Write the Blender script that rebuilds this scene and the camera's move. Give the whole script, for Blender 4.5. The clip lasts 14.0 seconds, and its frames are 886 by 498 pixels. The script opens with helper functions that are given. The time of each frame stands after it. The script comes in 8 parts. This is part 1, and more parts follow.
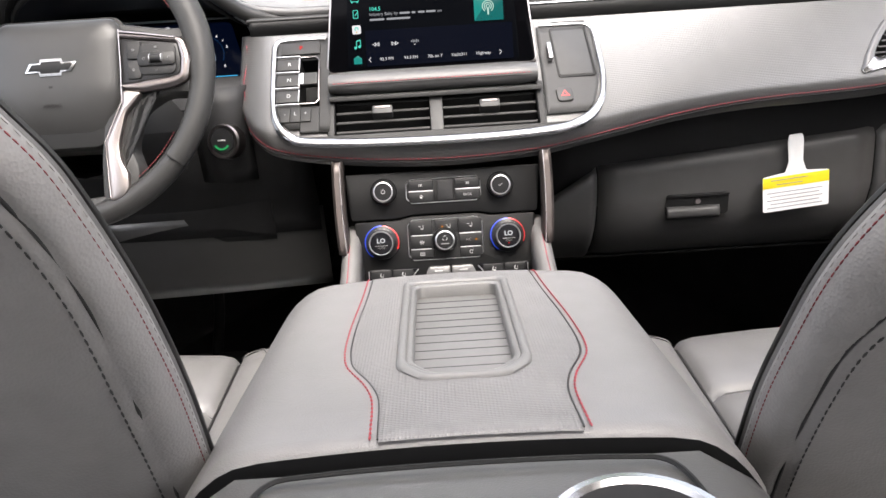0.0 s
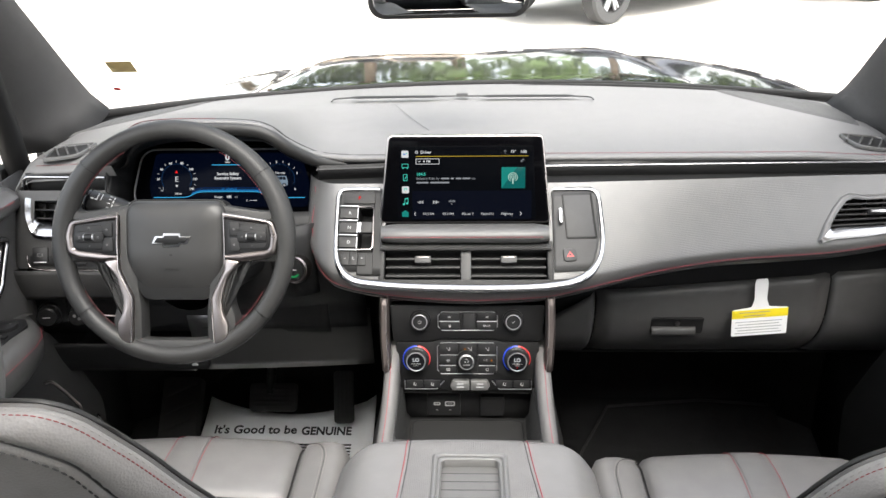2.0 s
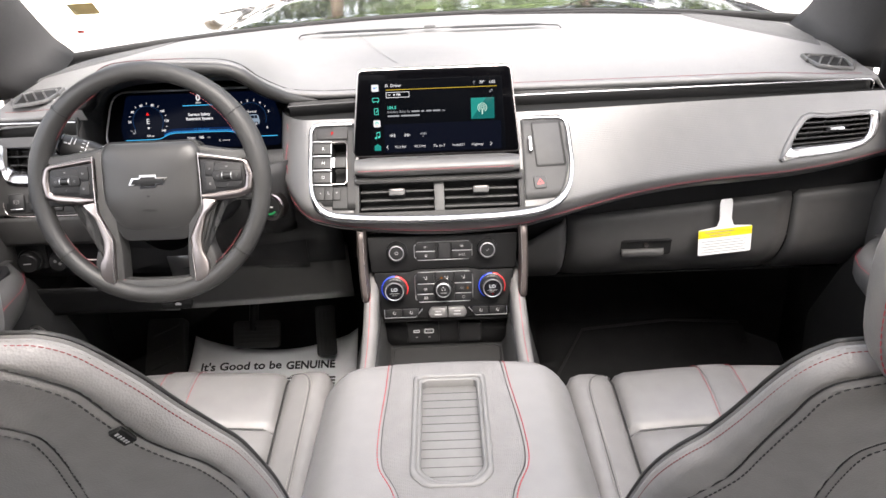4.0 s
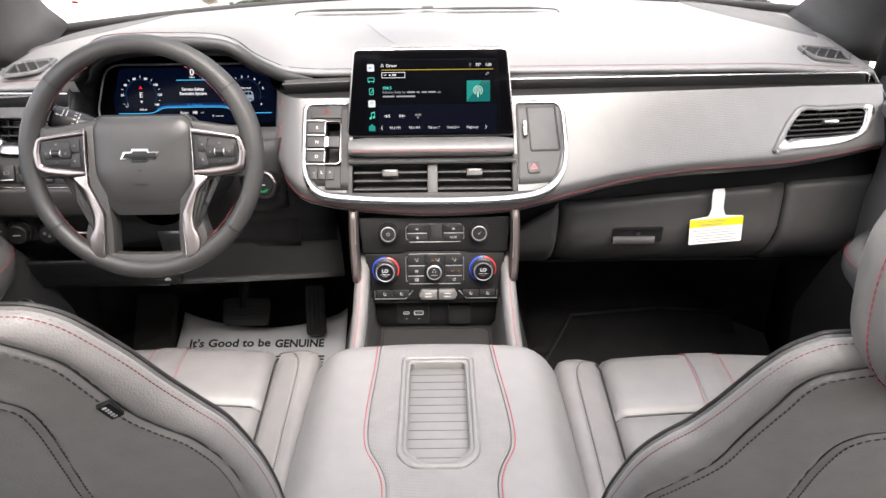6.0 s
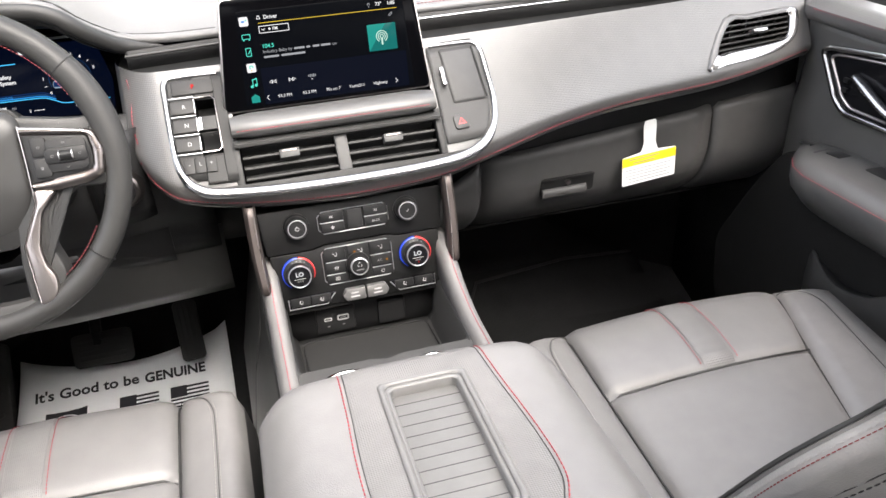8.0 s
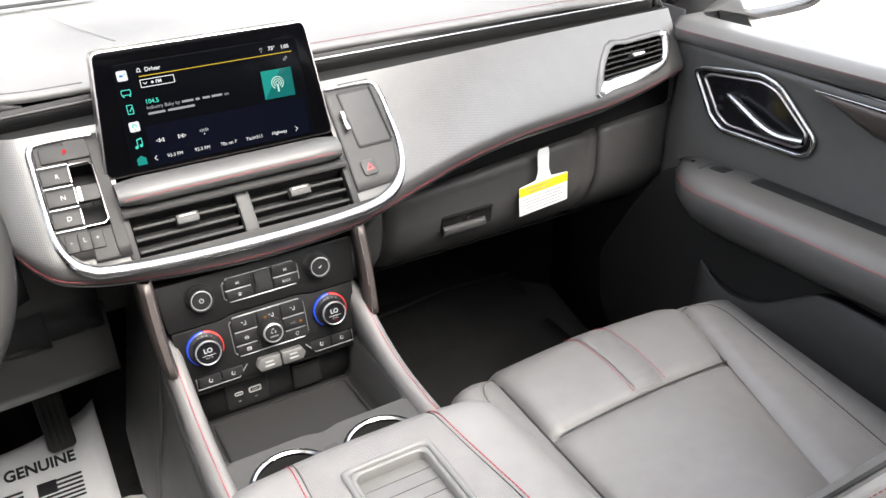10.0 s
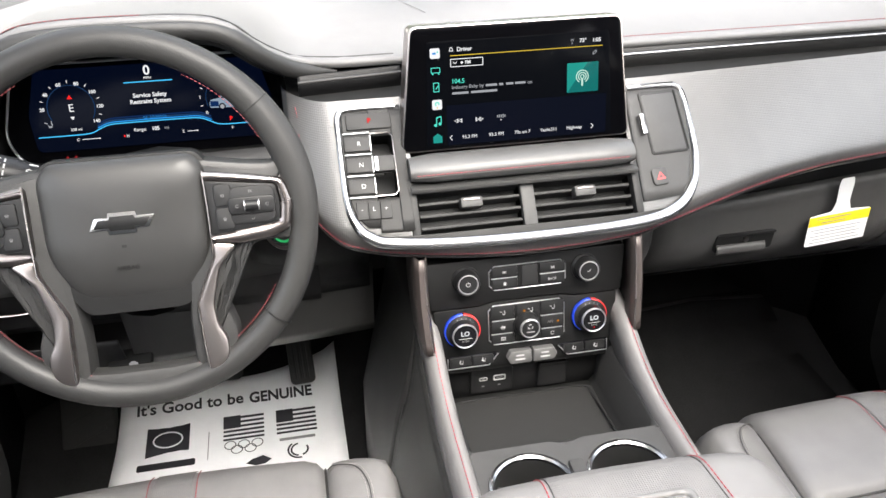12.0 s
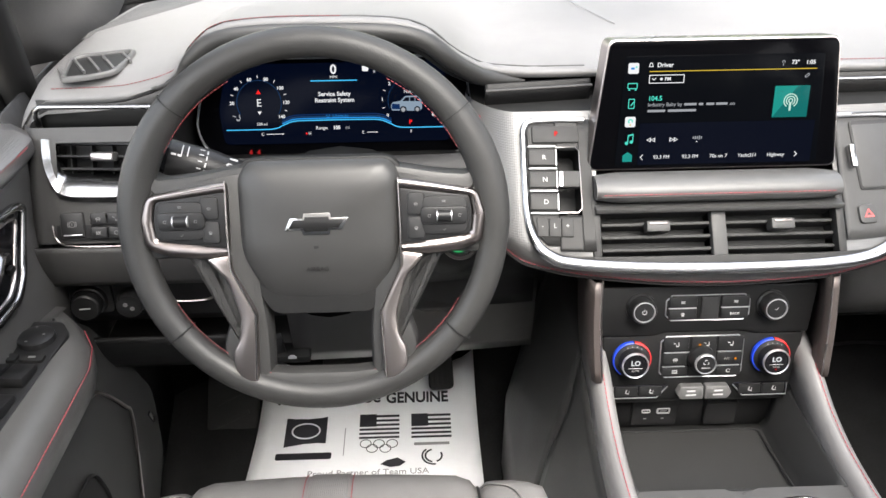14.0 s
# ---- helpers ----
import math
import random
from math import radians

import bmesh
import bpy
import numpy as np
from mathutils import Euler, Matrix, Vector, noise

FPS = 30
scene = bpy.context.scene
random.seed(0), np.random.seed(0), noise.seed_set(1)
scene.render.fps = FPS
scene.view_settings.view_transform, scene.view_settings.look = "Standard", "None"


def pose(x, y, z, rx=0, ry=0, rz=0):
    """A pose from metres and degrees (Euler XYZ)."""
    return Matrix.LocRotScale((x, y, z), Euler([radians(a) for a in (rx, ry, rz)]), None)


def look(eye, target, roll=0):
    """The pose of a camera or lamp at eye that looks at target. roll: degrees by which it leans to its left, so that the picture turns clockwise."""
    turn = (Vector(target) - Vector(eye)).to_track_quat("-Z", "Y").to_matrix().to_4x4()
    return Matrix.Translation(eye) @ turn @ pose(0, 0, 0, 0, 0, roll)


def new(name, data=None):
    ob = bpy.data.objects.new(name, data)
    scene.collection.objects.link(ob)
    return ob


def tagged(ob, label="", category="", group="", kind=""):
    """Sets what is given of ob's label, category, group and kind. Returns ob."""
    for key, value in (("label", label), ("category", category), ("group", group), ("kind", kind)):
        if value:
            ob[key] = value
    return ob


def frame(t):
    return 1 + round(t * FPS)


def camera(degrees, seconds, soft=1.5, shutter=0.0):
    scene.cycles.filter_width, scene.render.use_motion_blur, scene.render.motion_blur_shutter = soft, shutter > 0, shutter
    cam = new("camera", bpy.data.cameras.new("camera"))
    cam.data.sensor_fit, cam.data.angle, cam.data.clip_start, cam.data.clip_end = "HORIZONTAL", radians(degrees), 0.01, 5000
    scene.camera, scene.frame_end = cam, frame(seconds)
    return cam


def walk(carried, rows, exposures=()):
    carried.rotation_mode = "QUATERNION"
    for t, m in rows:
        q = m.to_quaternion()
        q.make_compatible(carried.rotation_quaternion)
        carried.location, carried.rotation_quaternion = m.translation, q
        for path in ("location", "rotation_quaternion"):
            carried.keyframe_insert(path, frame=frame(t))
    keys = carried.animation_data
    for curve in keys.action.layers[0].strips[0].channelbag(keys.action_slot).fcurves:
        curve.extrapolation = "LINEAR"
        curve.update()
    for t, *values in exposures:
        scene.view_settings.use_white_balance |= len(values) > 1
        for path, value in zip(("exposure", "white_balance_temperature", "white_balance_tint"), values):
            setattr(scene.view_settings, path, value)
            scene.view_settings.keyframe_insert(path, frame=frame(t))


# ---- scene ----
cam = camera(57.4, 14.0)
PATH = [
    (0, (-0.0065, 0.1057, 0.8567), (-0.0033, 2.1898, 0.2180), -3.6),
    (0.5, (-0.0022, 0.0763, 0.9952), (-0.0153, 2.1451, 0.3074), -3.5),
    (1, (0.0065, 0.0371, 1.1205), (-0.0545, 2.0961, 0.4088), -2.5),
    (1.5, (0.0033, -0.0076, 1.2077), (-0.0687, 2.0219, 0.4131), -1.4),
    (2, (0.0044, -0.0469, 1.2481), (-0.0676, 1.9685, 0.4218), -0.9),
    (2.5, (0.0087, -0.0676, 1.2524), (-0.0447, 1.9326, 0.3870), -1.5),
    (3, (0.0109, -0.0785, 1.2546), (-0.0022, 1.9031, 0.3455), -2.2),
    (3.5, (0.0098, -0.0807, 1.2535), (-0.0055, 1.8803, 0.3019), -2.6),
    (6, (0.0087, -0.0807, 1.2535), (0.0174, 1.8421, 0.2267), -0.6),
    (6.5, (0.0098, -0.0719, 1.2437), (0.0120, 1.8519, 0.2191), -1.2),
    (7, (-0.0011, -0.0076, 1.2088), (0.0240, 1.9064, 0.1657), -3.2),
    (7.5, (-0.0687, 0.1003, 1.1728), (0.1559, 1.9762, 0.0872), -3.5),
    (8, (-0.1352, 0.1668, 1.1598), (0.3390, 1.9773, 0.0425), -2.8),
    (8.5, (-0.1897, 0.2147, 1.1608), (0.5472, 1.9369, 0.0447), -2.2),
    (8.7, (-0.1995, 0.2300, 1.1696), (0.6126, 1.9195, 0.0567), -2.4),
    (10.8, (-0.2191, 0.3085, 1.1674), (0.6878, 1.9685, 0.0839), -1.5),
    (11, (-0.2180, 0.3183, 1.1707), (0.6213, 2.0089, 0.0785), -0.9),
    (11.5, (-0.2398, 0.3390, 1.1794), (0.3652, 2.1037, 0.0512), -0.2),
    (12, (-0.2703, 0.3575, 1.1859), (0.0839, 2.1756, 0.0360), -0.4),
    (12.5, (-0.2921, 0.3717, 1.1870), (-0.1232, 2.2225, 0.0491), -0.3),
    (13, (-0.3205, 0.3902, 1.1848), (-0.2387, 2.2552, 0.0600), -0.4),
    (13.5, (-0.3412, 0.3957, 1.1837), (-0.2845, 2.2628, 0.0600), -0.4),
    (14, (-0.3401, 0.4011, 1.1826), (-0.2867, 2.2585, 0.0425), -0.6),
]
EXPOSURE = [(0, 3.28, 6700, 14), (0.5, 3.36, 6680, 13), (1.0, 3.15, 6650, 12), (1.6, 2.95, 6550, 10), (2.6, 2.95, 6550, 10), (3.4, 3.35, 6700, 14), (6.0, 3.45, 6750, 15), (8.5, 3.5, 6700, 12), (11.0, 3.45, 6650, 11), (12.5, 3.4, 6620, 11), (14, 3.35, 6600, 11)]
walk(cam, [(t, look(eye, target, roll)) for t, eye, target, roll in PATH], EXPOSURE)

# ---- world and sun ----
SUN_EL, SUN_AZ = radians(60), radians(164)
world = bpy.data.worlds.new("sky")
scene.world = world
world.use_nodes = True
sky = world.node_tree.nodes.new("ShaderNodeTexSky")
sky.sky_type = "NISHITA"
sky.sun_disc = False
sky.sun_elevation, sky.sun_rotation = SUN_EL, SUN_AZ
sky.air_density, sky.dust_density, sky.ozone_density = 1.0, 5.0, 0.6
back = world.node_tree.nodes["Background"]
back.inputs[1].default_value = 0.15
haze = world.node_tree.nodes.new("ShaderNodeHueSaturation")
haze.inputs["Saturation"].default_value = 0.4
world.node_tree.links.new(sky.outputs[0], haze.inputs["Color"])
world.node_tree.links.new(haze.outputs[0], back.inputs[0])
sun = new("sun", bpy.data.lights.new("sun", "SUN"))
sun.data.energy, sun.data.angle, sun.data.color = 0.9, radians(45), (1.0, 0.97, 0.93)
SUN_DIR = Vector((math.sin(SUN_AZ) * math.cos(SUN_EL), math.cos(SUN_AZ) * math.cos(SUN_EL), math.sin(SUN_EL)))
sun.matrix_world = look(SUN_DIR * 40, (0, 0, 0))


# ---- materials ----
def material(name, color, rough=0.5, metal=0.0, scale=60.0, vary=0.12, bump=0.0, bump_scale=None, voronoi=False, coat=0.0, emit=None, power=1.0, spec=0.5, wear=0.08, even=False):
    m = bpy.data.materials.new(name)
    m.use_nodes = True
    nt = m.node_tree
    p = nt.nodes["Principled BSDF"]
    p.inputs["Metallic"].default_value = metal
    p.inputs["Coat Weight"].default_value = coat
    p.inputs["Coat Roughness"].default_value = 0.05
    p.inputs["Specular IOR Level"].default_value = spec
    tc = nt.nodes.new("ShaderNodeTexCoord")
    fine = nt.nodes.new("ShaderNodeTexNoise")
    fine.inputs["Scale"].default_value = scale
    fine.inputs["Detail"].default_value = 4
    broad = nt.nodes.new("ShaderNodeTexNoise")
    broad.inputs["Scale"].default_value = scale / 14
    for n in (fine, broad):
        nt.links.new(tc.outputs["Object"], n.inputs["Vector"])
    mix = nt.nodes.new("ShaderNodeMath")
    mix.operation = "MULTIPLY_ADD"
    mix.inputs[1].default_value = 0.5
    nt.links.new(broad.outputs[0], mix.inputs[0])
    half = nt.nodes.new("ShaderNodeMath")
    half.operation = "MULTIPLY"
    half.inputs[1].default_value = 0.5
    nt.links.new(fine.outputs[0], half.inputs[0])
    nt.links.new(half.outputs[0], mix.inputs[2])
    ramp = nt.nodes.new("ShaderNodeMapRange")
    ramp.inputs["From Min"].default_value, ramp.inputs["From Max"].default_value = 0.3, 0.7
    ramp.inputs["To Min"].default_value, ramp.inputs["To Max"].default_value = 1 - vary, 1 + vary
    nt.links.new(mix.outputs[0], ramp.inputs["Value"])
    mul = nt.nodes.new("ShaderNodeVectorMath")
    mul.operation = "SCALE"
    mul.inputs[0].default_value = color
    nt.links.new(ramp.outputs[0], mul.inputs["Scale"])
    nt.links.new(mul.outputs[0], p.inputs["Base Color"])
    rr = nt.nodes.new("ShaderNodeMapRange")
    rr.inputs["From Min"].default_value, rr.inputs["From Max"].default_value = 0.3, 0.7
    rr.inputs["To Min"].default_value, rr.inputs["To Max"].default_value = max(0.02, rough - wear), min(1, rough + wear)
    nt.links.new(broad.outputs[0], rr.inputs["Value"])
    nt.links.new(rr.outputs[0], p.inputs["Roughness"])
    if bump:
        tex = nt.nodes.new("ShaderNodeTexVoronoi" if voronoi else "ShaderNodeTexNoise")
        tex.inputs["Scale"].default_value = bump_scale or scale * 4
        if even:
            tex.inputs["Randomness"].default_value = 0.12
        nt.links.new(tc.outputs["Object"], tex.inputs["Vector"])
        bn = nt.nodes.new("ShaderNodeBump")
        bn.inputs["Strength"].default_value = bump
        bn.inputs["Distance"].default_value = 0.001
        nt.links.new(tex.outputs[0], bn.inputs["Height"])
        nt.links.new(bn.outputs[0], p.inputs["Normal"])
    if emit:
        p.inputs["Emission Color"].default_value = (*emit, 1)
        p.inputs["Emission Strength"].default_value = power
    return m


DISPLAY = 0.1


def glow(name, color, power):
    """A lit area of a display; DISPLAY sets how bright the displays are against daylight."""
    return material(name, (0.001, 0.001, 0.001), 0.2, emit=color, power=power * DISPLAY, vary=0, spec=0.02)


LEATHER = material("leather", (0.122, 0.118, 0.116), 0.42, scale=40, bump=0.16, bump_scale=800, voronoi=True, vary=0.1)
# The seats' charcoal leather, raised in colour to stand for light from behind.
SEAT_BACK = material("seat_back_leather", (0.185, 0.178, 0.173), 0.5, scale=40, bump=0.25, bump_scale=500, voronoi=True, vary=0.12)
GLOVE = material("glove_box_vinyl", (0.058, 0.057, 0.056), 0.42, scale=40, bump=0.12, bump_scale=900, voronoi=True)
DOOR_TRIM = material("door_leather", (0.056, 0.055, 0.0539), 0.45, scale=40, bump=0.12, bump_scale=800, voronoi=True)
HUB = material("grained_hub_vinyl", (0.023, 0.0227, 0.0223), 0.44, spec=0.35, scale=40, bump=0.07, bump_scale=1500, voronoi=True)
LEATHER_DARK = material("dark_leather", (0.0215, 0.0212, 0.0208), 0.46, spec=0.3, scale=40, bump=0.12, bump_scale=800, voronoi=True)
PERF = material("perforated_leather", (0.112, 0.108, 0.106), 0.48, scale=40, bump=0.7, bump_scale=430, voronoi=True, even=True)
SOFT = material("soft_touch_vinyl", (0.104, 0.102, 0.1008), 0.55, spec=0.4, scale=30, bump=0.2, bump_scale=900, voronoi=True, vary=0.08)
WEAVE = material("woven_trim", (0.064, 0.0627, 0.062), 0.38, spec=0.75, scale=30, bump=0.28, bump_scale=430, voronoi=True, even=True)
PLASTIC = material("grained_plastic", (0.0135, 0.0135, 0.014), 0.5, spec=0.22, scale=50, bump=0.3, bump_scale=1100)
# Colour lowered to stand for the shade the tray lies in.
TRAY = material("tray_rubber", (0.0115, 0.0114, 0.0113), 0.6, scale=50, bump=0.3, bump_scale=900)
SPEAKER = material("perforated_cover", (0.048, 0.047, 0.0463), 0.6, spec=0.3, scale=40, bump=0.9, bump_scale=420, voronoi=True, even=True)
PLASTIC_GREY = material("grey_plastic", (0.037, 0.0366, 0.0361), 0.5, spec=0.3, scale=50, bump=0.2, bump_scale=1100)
RECESS = material("recess_plastic", (0.105, 0.103, 0.101), 0.5, scale=50, bump=0.2, bump_scale=1100)
KNEE = material("satin_knee_plastic", (0.034, 0.0335, 0.033), 0.34, scale=50, bump=0.1, bump_scale=1100, spec=0.8)
SWITCH = material("switch_plastic", (0.011, 0.011, 0.0115), 0.38, spec=0.22, scale=60)
SWITCH_GREY = material("worn_grey_switch", (0.024, 0.0237, 0.0234), 0.5, spec=0.22, scale=60)
PANEL = material("satin_black_panel", (0.0062, 0.0062, 0.0064), 0.48, spec=0.2, scale=50, bump=0.15, bump_scale=1100)
TOGGLE = material("worn_silver_key", (0.15, 0.148, 0.146), 0.42, 0.6, scale=60, vary=0.1)
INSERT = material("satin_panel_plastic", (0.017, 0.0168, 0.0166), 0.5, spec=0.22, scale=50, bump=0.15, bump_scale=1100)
BLACK = material("black_plastic", (0.0125, 0.0125, 0.0125), 0.5, spec=0.15, scale=40)
GLOSS = material("gloss_black", (0.006, 0.006, 0.007), 0.1, scale=20, spec=0.15, wear=0.03)
SCREEN_GLASS = material("coated_screen_glass", (0.0012, 0.0012, 0.0016), 0.12, scale=20, spec=0.03, wear=0.03)
CHROME = material("satin_chrome", (0.33, 0.33, 0.335), 0.22, 1.0, scale=30, vary=0.04, wear=0.05)
SILVER = material("satin_silver", (0.5, 0.5, 0.51), 0.32, 0.8, scale=30, vary=0.04)
BRONZE = material("smoked_bronze_trim", (0.2, 0.178, 0.172), 0.3, 1.0, scale=30, vary=0.05)
BRONZE_LIGHT = material("light_smoked_bronze", (0.31, 0.278, 0.268), 0.3, 1.0, scale=30, vary=0.05)
BRONZE_SATIN = material("satin_bronze_panel", (0.07, 0.058, 0.054), 0.45, 0.5, scale=30, vary=0.08)
DARK_CHROME = material("smoked_chrome", (0.42, 0.385, 0.375), 0.28, 1.0, scale=30, vary=0.05)
THREAD = material("red_thread", (0.24, 0.03, 0.04), 0.7, scale=900, vary=0.25)
THREAD_DEEP = material("deep_red_thread", (0.13, 0.015, 0.019), 0.75, scale=900, vary=0.3)
THREAD_DARK = material("charcoal_thread", (0.026, 0.0255, 0.025), 0.7, scale=900, vary=0.25)
THREAD_GREY = material("grey_thread", (0.22, 0.21, 0.2), 0.7, scale=900, vary=0.25)
CARPET = material("black_carpet", (0.018, 0.018, 0.0183), 0.95, scale=300, bump=1.0, bump_scale=1500, vary=0.3, spec=0.1)
RUBBER = material("black_rubber", (0.024, 0.024, 0.024), 0.7, scale=80, bump=0.4, spec=0.3)
PAPER = material("floor_paper", (0.82, 0.83, 0.85), 0.8, scale=25, vary=0.05, bump=0.5, bump_scale=60)
INK = material("black_ink", (0.02, 0.02, 0.025), 0.7, scale=200)
INK_GREY = material("grey_ink", (0.25, 0.25, 0.26), 0.7, scale=200)
CARD = material("white_card", (0.85, 0.85, 0.84), 0.6, scale=40, vary=0.03)
YELLOW = material("yellow_print", (0.85, 0.68, 0.02), 0.6, scale=40, vary=0.04)
PRINT_WHITE = material("white_print", (0.3, 0.3, 0.3), 0.5, scale=100, vary=0.05)
PRINT_GREY = material("grey_print", (0.13, 0.13, 0.13), 0.5, scale=100, vary=0.05)
RED_PRINT = material("red_print", (0.6, 0.05, 0.05), 0.5, scale=100)
BLUE_RING = material("blue_ring", (0.01, 0.04, 0.4), 0.35, scale=60, emit=(0.01, 0.08, 1.0), power=0.006)
RED_RING = material("red_ring", (0.45, 0.02, 0.02), 0.35, scale=60, emit=(1.0, 0.05, 0.04), power=0.005)
HEADLINER = material("headliner_cloth", (0.66, 0.63, 0.58), 0.9, scale=200, bump=0.4)
# Grey cloth lowered in colour to stand for shade on the pillars.
PILLAR = material("pillar_cloth", (0.038, 0.037, 0.0362), 0.85, scale=200, bump=0.5, bump_scale=1200)
PAINT = material("black_car_paint", (0.006, 0.006, 0.007), 0.08, scale=8, coat=1.0, wear=0.02)
TYRE = material("tyre_rubber", (0.03, 0.03, 0.03), 0.8, scale=50, bump=0.5, bump_scale=120)
ALLOY = material("alloy", (0.55, 0.56, 0.58), 0.35, 0.9, scale=30)
CONCRETE = material("lot_concrete", (0.47, 0.44, 0.39), 0.9, scale=3.0, vary=0.18, bump=0.5, bump_scale=150)
LINE_PAINT = material("yellow_line_paint", (0.75, 0.6, 0.2), 0.8, scale=8, vary=0.2)
TRUCK_DARK = material("charcoal_truck_paint", (0.03, 0.03, 0.034), 0.2, scale=5, coat=0.8)
TRUCK_TAN = material("bronze_truck_paint", (0.2, 0.16, 0.12), 0.25, 0.3, scale=5, coat=0.8)
TRUCK_WHITE = material("white_truck_paint", (0.75, 0.75, 0.74), 0.25, scale=5, coat=0.8)
LEAF = material("leaf", (0.07, 0.11, 0.03), 0.6, scale=4, vary=0.4)
BARK = material("bark", (0.12, 0.09, 0.06), 0.9, scale=12, vary=0.3, bump=1.0)
UI_BACK = glow("display_black", (0.001, 0.0018, 0.004), 1.0)
UI_NAVY = glow("display_navy", (0.0008, 0.0024, 0.0100), 1.0)
UI_WHITE = glow("display_white", (0.9, 0.92, 0.95), 1.0)
UI_GREY = glow("display_grey", (0.35, 0.37, 0.4), 1.0)
UI_TEAL = glow("display_teal", (0.01, 0.3, 0.26), 1.0)
UI_TEAL_LIGHT = glow("display_light_teal", (0.08, 0.75, 0.6), 1.0)
UI_GOLD = glow("display_gold", (0.7, 0.5, 0.05), 1.0)
UI_BLUE = glow("display_blue", (0.02, 0.28, 0.75), 1.0)
UI_TEAL_DEEP = glow("display_deep_teal", (0.004, 0.16, 0.15), 1.0)
UI_PALE = glow("display_pale_green", (0.55, 0.8, 0.7), 1.0)
UI_CYAN = glow("display_cyan", (0.06, 0.55, 0.95), 1.0)
UI_BLUE_DIM = glow("display_dim_blue", (0.012, 0.05, 0.14), 1.0)
UI_BLUE_DEEP = glow("display_deep_blue", (0.004, 0.025, 0.1), 1.0)
UI_RED = glow("warning_red", (0.9, 0.02, 0.02), 1.2)
UI_RED_DIM = glow("warning_dim_red", (0.35, 0.012, 0.014), 1.0)
UI_GREEN = glow("button_green", (0.03, 0.5, 0.15), 0.8)
UI_AMBER = glow("button_amber", (0.9, 0.3, 0.02), 1.0)
SILVER_CAR = glow("display_silver_blue", (0.25, 0.33, 0.42), 1.0)

GLASS = bpy.data.materials.new("window_glass")
GLASS.use_nodes = True
_nt = GLASS.node_tree
_nt.nodes.remove(_nt.nodes["Principled BSDF"])
_tr = _nt.nodes.new("ShaderNodeBsdfTransparent")
_tr.inputs[0].default_value = (0.93, 0.95, 0.94, 1)
_gl = _nt.nodes.new("ShaderNodeBsdfGlossy")
_gl.inputs["Roughness"].default_value = 0.02
_fr = _nt.nodes.new("ShaderNodeFresnel")
_fr.inputs[0].default_value = 1.35
_mx = _nt.nodes.new("ShaderNodeMixShader")
_nt.links.new(_fr.outputs[0], _mx.inputs[0])
_nt.links.new(_tr.outputs[0], _mx.inputs[1])
_nt.links.new(_gl.outputs[0], _mx.inputs[2])
_nt.links.new(_mx.outputs[0], _nt.nodes["Material Output"].inputs[0])
# Almost clear: unseen side panes pass extra light onto the seat backs.
SIDE_PANE = bpy.data.materials.new("near_clear_side_pane")
SIDE_PANE.use_nodes = True
SIDE_PANE.node_tree.nodes.remove(SIDE_PANE.node_tree.nodes["Principled BSDF"])
_tt = SIDE_PANE.node_tree.nodes.new("ShaderNodeBsdfTransparent")
_tt.inputs[0].default_value = (0.92, 0.925, 0.92, 1)
SIDE_PANE.node_tree.links.new(_tt.outputs[0], SIDE_PANE.node_tree.nodes["Material Output"].inputs[0])
REAR_TINT = SIDE_PANE.copy()
REAR_TINT.name = "deep_privacy_glass"
REAR_TINT.node_tree.nodes[_tt.name].inputs[0].default_value = (0.16, 0.165, 0.17, 1)
ROOF_GLASS = SIDE_PANE.copy()
ROOF_GLASS.name = "added_roof_glass"
ROOF_GLASS.node_tree.nodes["Transparent BSDF"].inputs[0].default_value = (0.66, 0.67, 0.66, 1)
MIRROR = material("mirror_glass", (0.85, 0.86, 0.87), 0.02, 1.0, vary=0, wear=0.0)

# ---- building helpers ----
WORLD = {}


def thing(name, at, label, category, group="", kind=""):
    ob = new(name)
    ob.empty_display_size = 0.05
    ob.location = at
    WORLD[ob.name] = Matrix.Translation(at)
    return tagged(ob, label, category, group, kind)


def attach(ob, parent, m=None):
    m = m or Matrix.Identity(4)
    ob.matrix_basis = m
    WORLD[ob.name] = m
    if parent is not None:
        ob.parent = parent
        ob.matrix_parent_inverse = WORLD[parent.name].inverted()
    return ob


def shaded(me, angle=35):
    me.polygons.foreach_set("use_smooth", [True] * len(me.polygons))
    me.set_sharp_from_angle(angle=radians(angle))


def solid(name, verts, faces, mat, parent=None, m=None, label="", angle=35):
    me = bpy.data.meshes.new(name)
    me.from_pydata([tuple(v) for v in verts], [], faces)
    me.materials.append(mat)
    shaded(me, angle)
    ob = attach(new(name, me), parent, m)
    return tagged(ob, label) if label else ob


def part(name, bm, mat, parent=None, m=None, label="", angle=35):
    me = bpy.data.meshes.new(name)
    bmesh.ops.recalc_face_normals(bm, faces=bm.faces)
    bm.to_mesh(me)
    bm.free()
    me.materials.append(mat)
    shaded(me, angle)
    ob = attach(new(name, me), parent, m)
    return tagged(ob, label) if label else ob


def grid(rows, close_u=False, close_v=False):
    nv, nu = len(rows), len(rows[0])
    verts = [p for r in rows for p in r]
    faces = []
    for i in range(nv if close_v else nv - 1):
        for j in range(nu if close_u else nu - 1):
            a, b = i * nu + j, i * nu + (j + 1) % nu
            c, d = ((i + 1) % nv) * nu + (j + 1) % nu, ((i + 1) % nv) * nu + j
            faces.append((a, b, c, d))
    return verts, faces


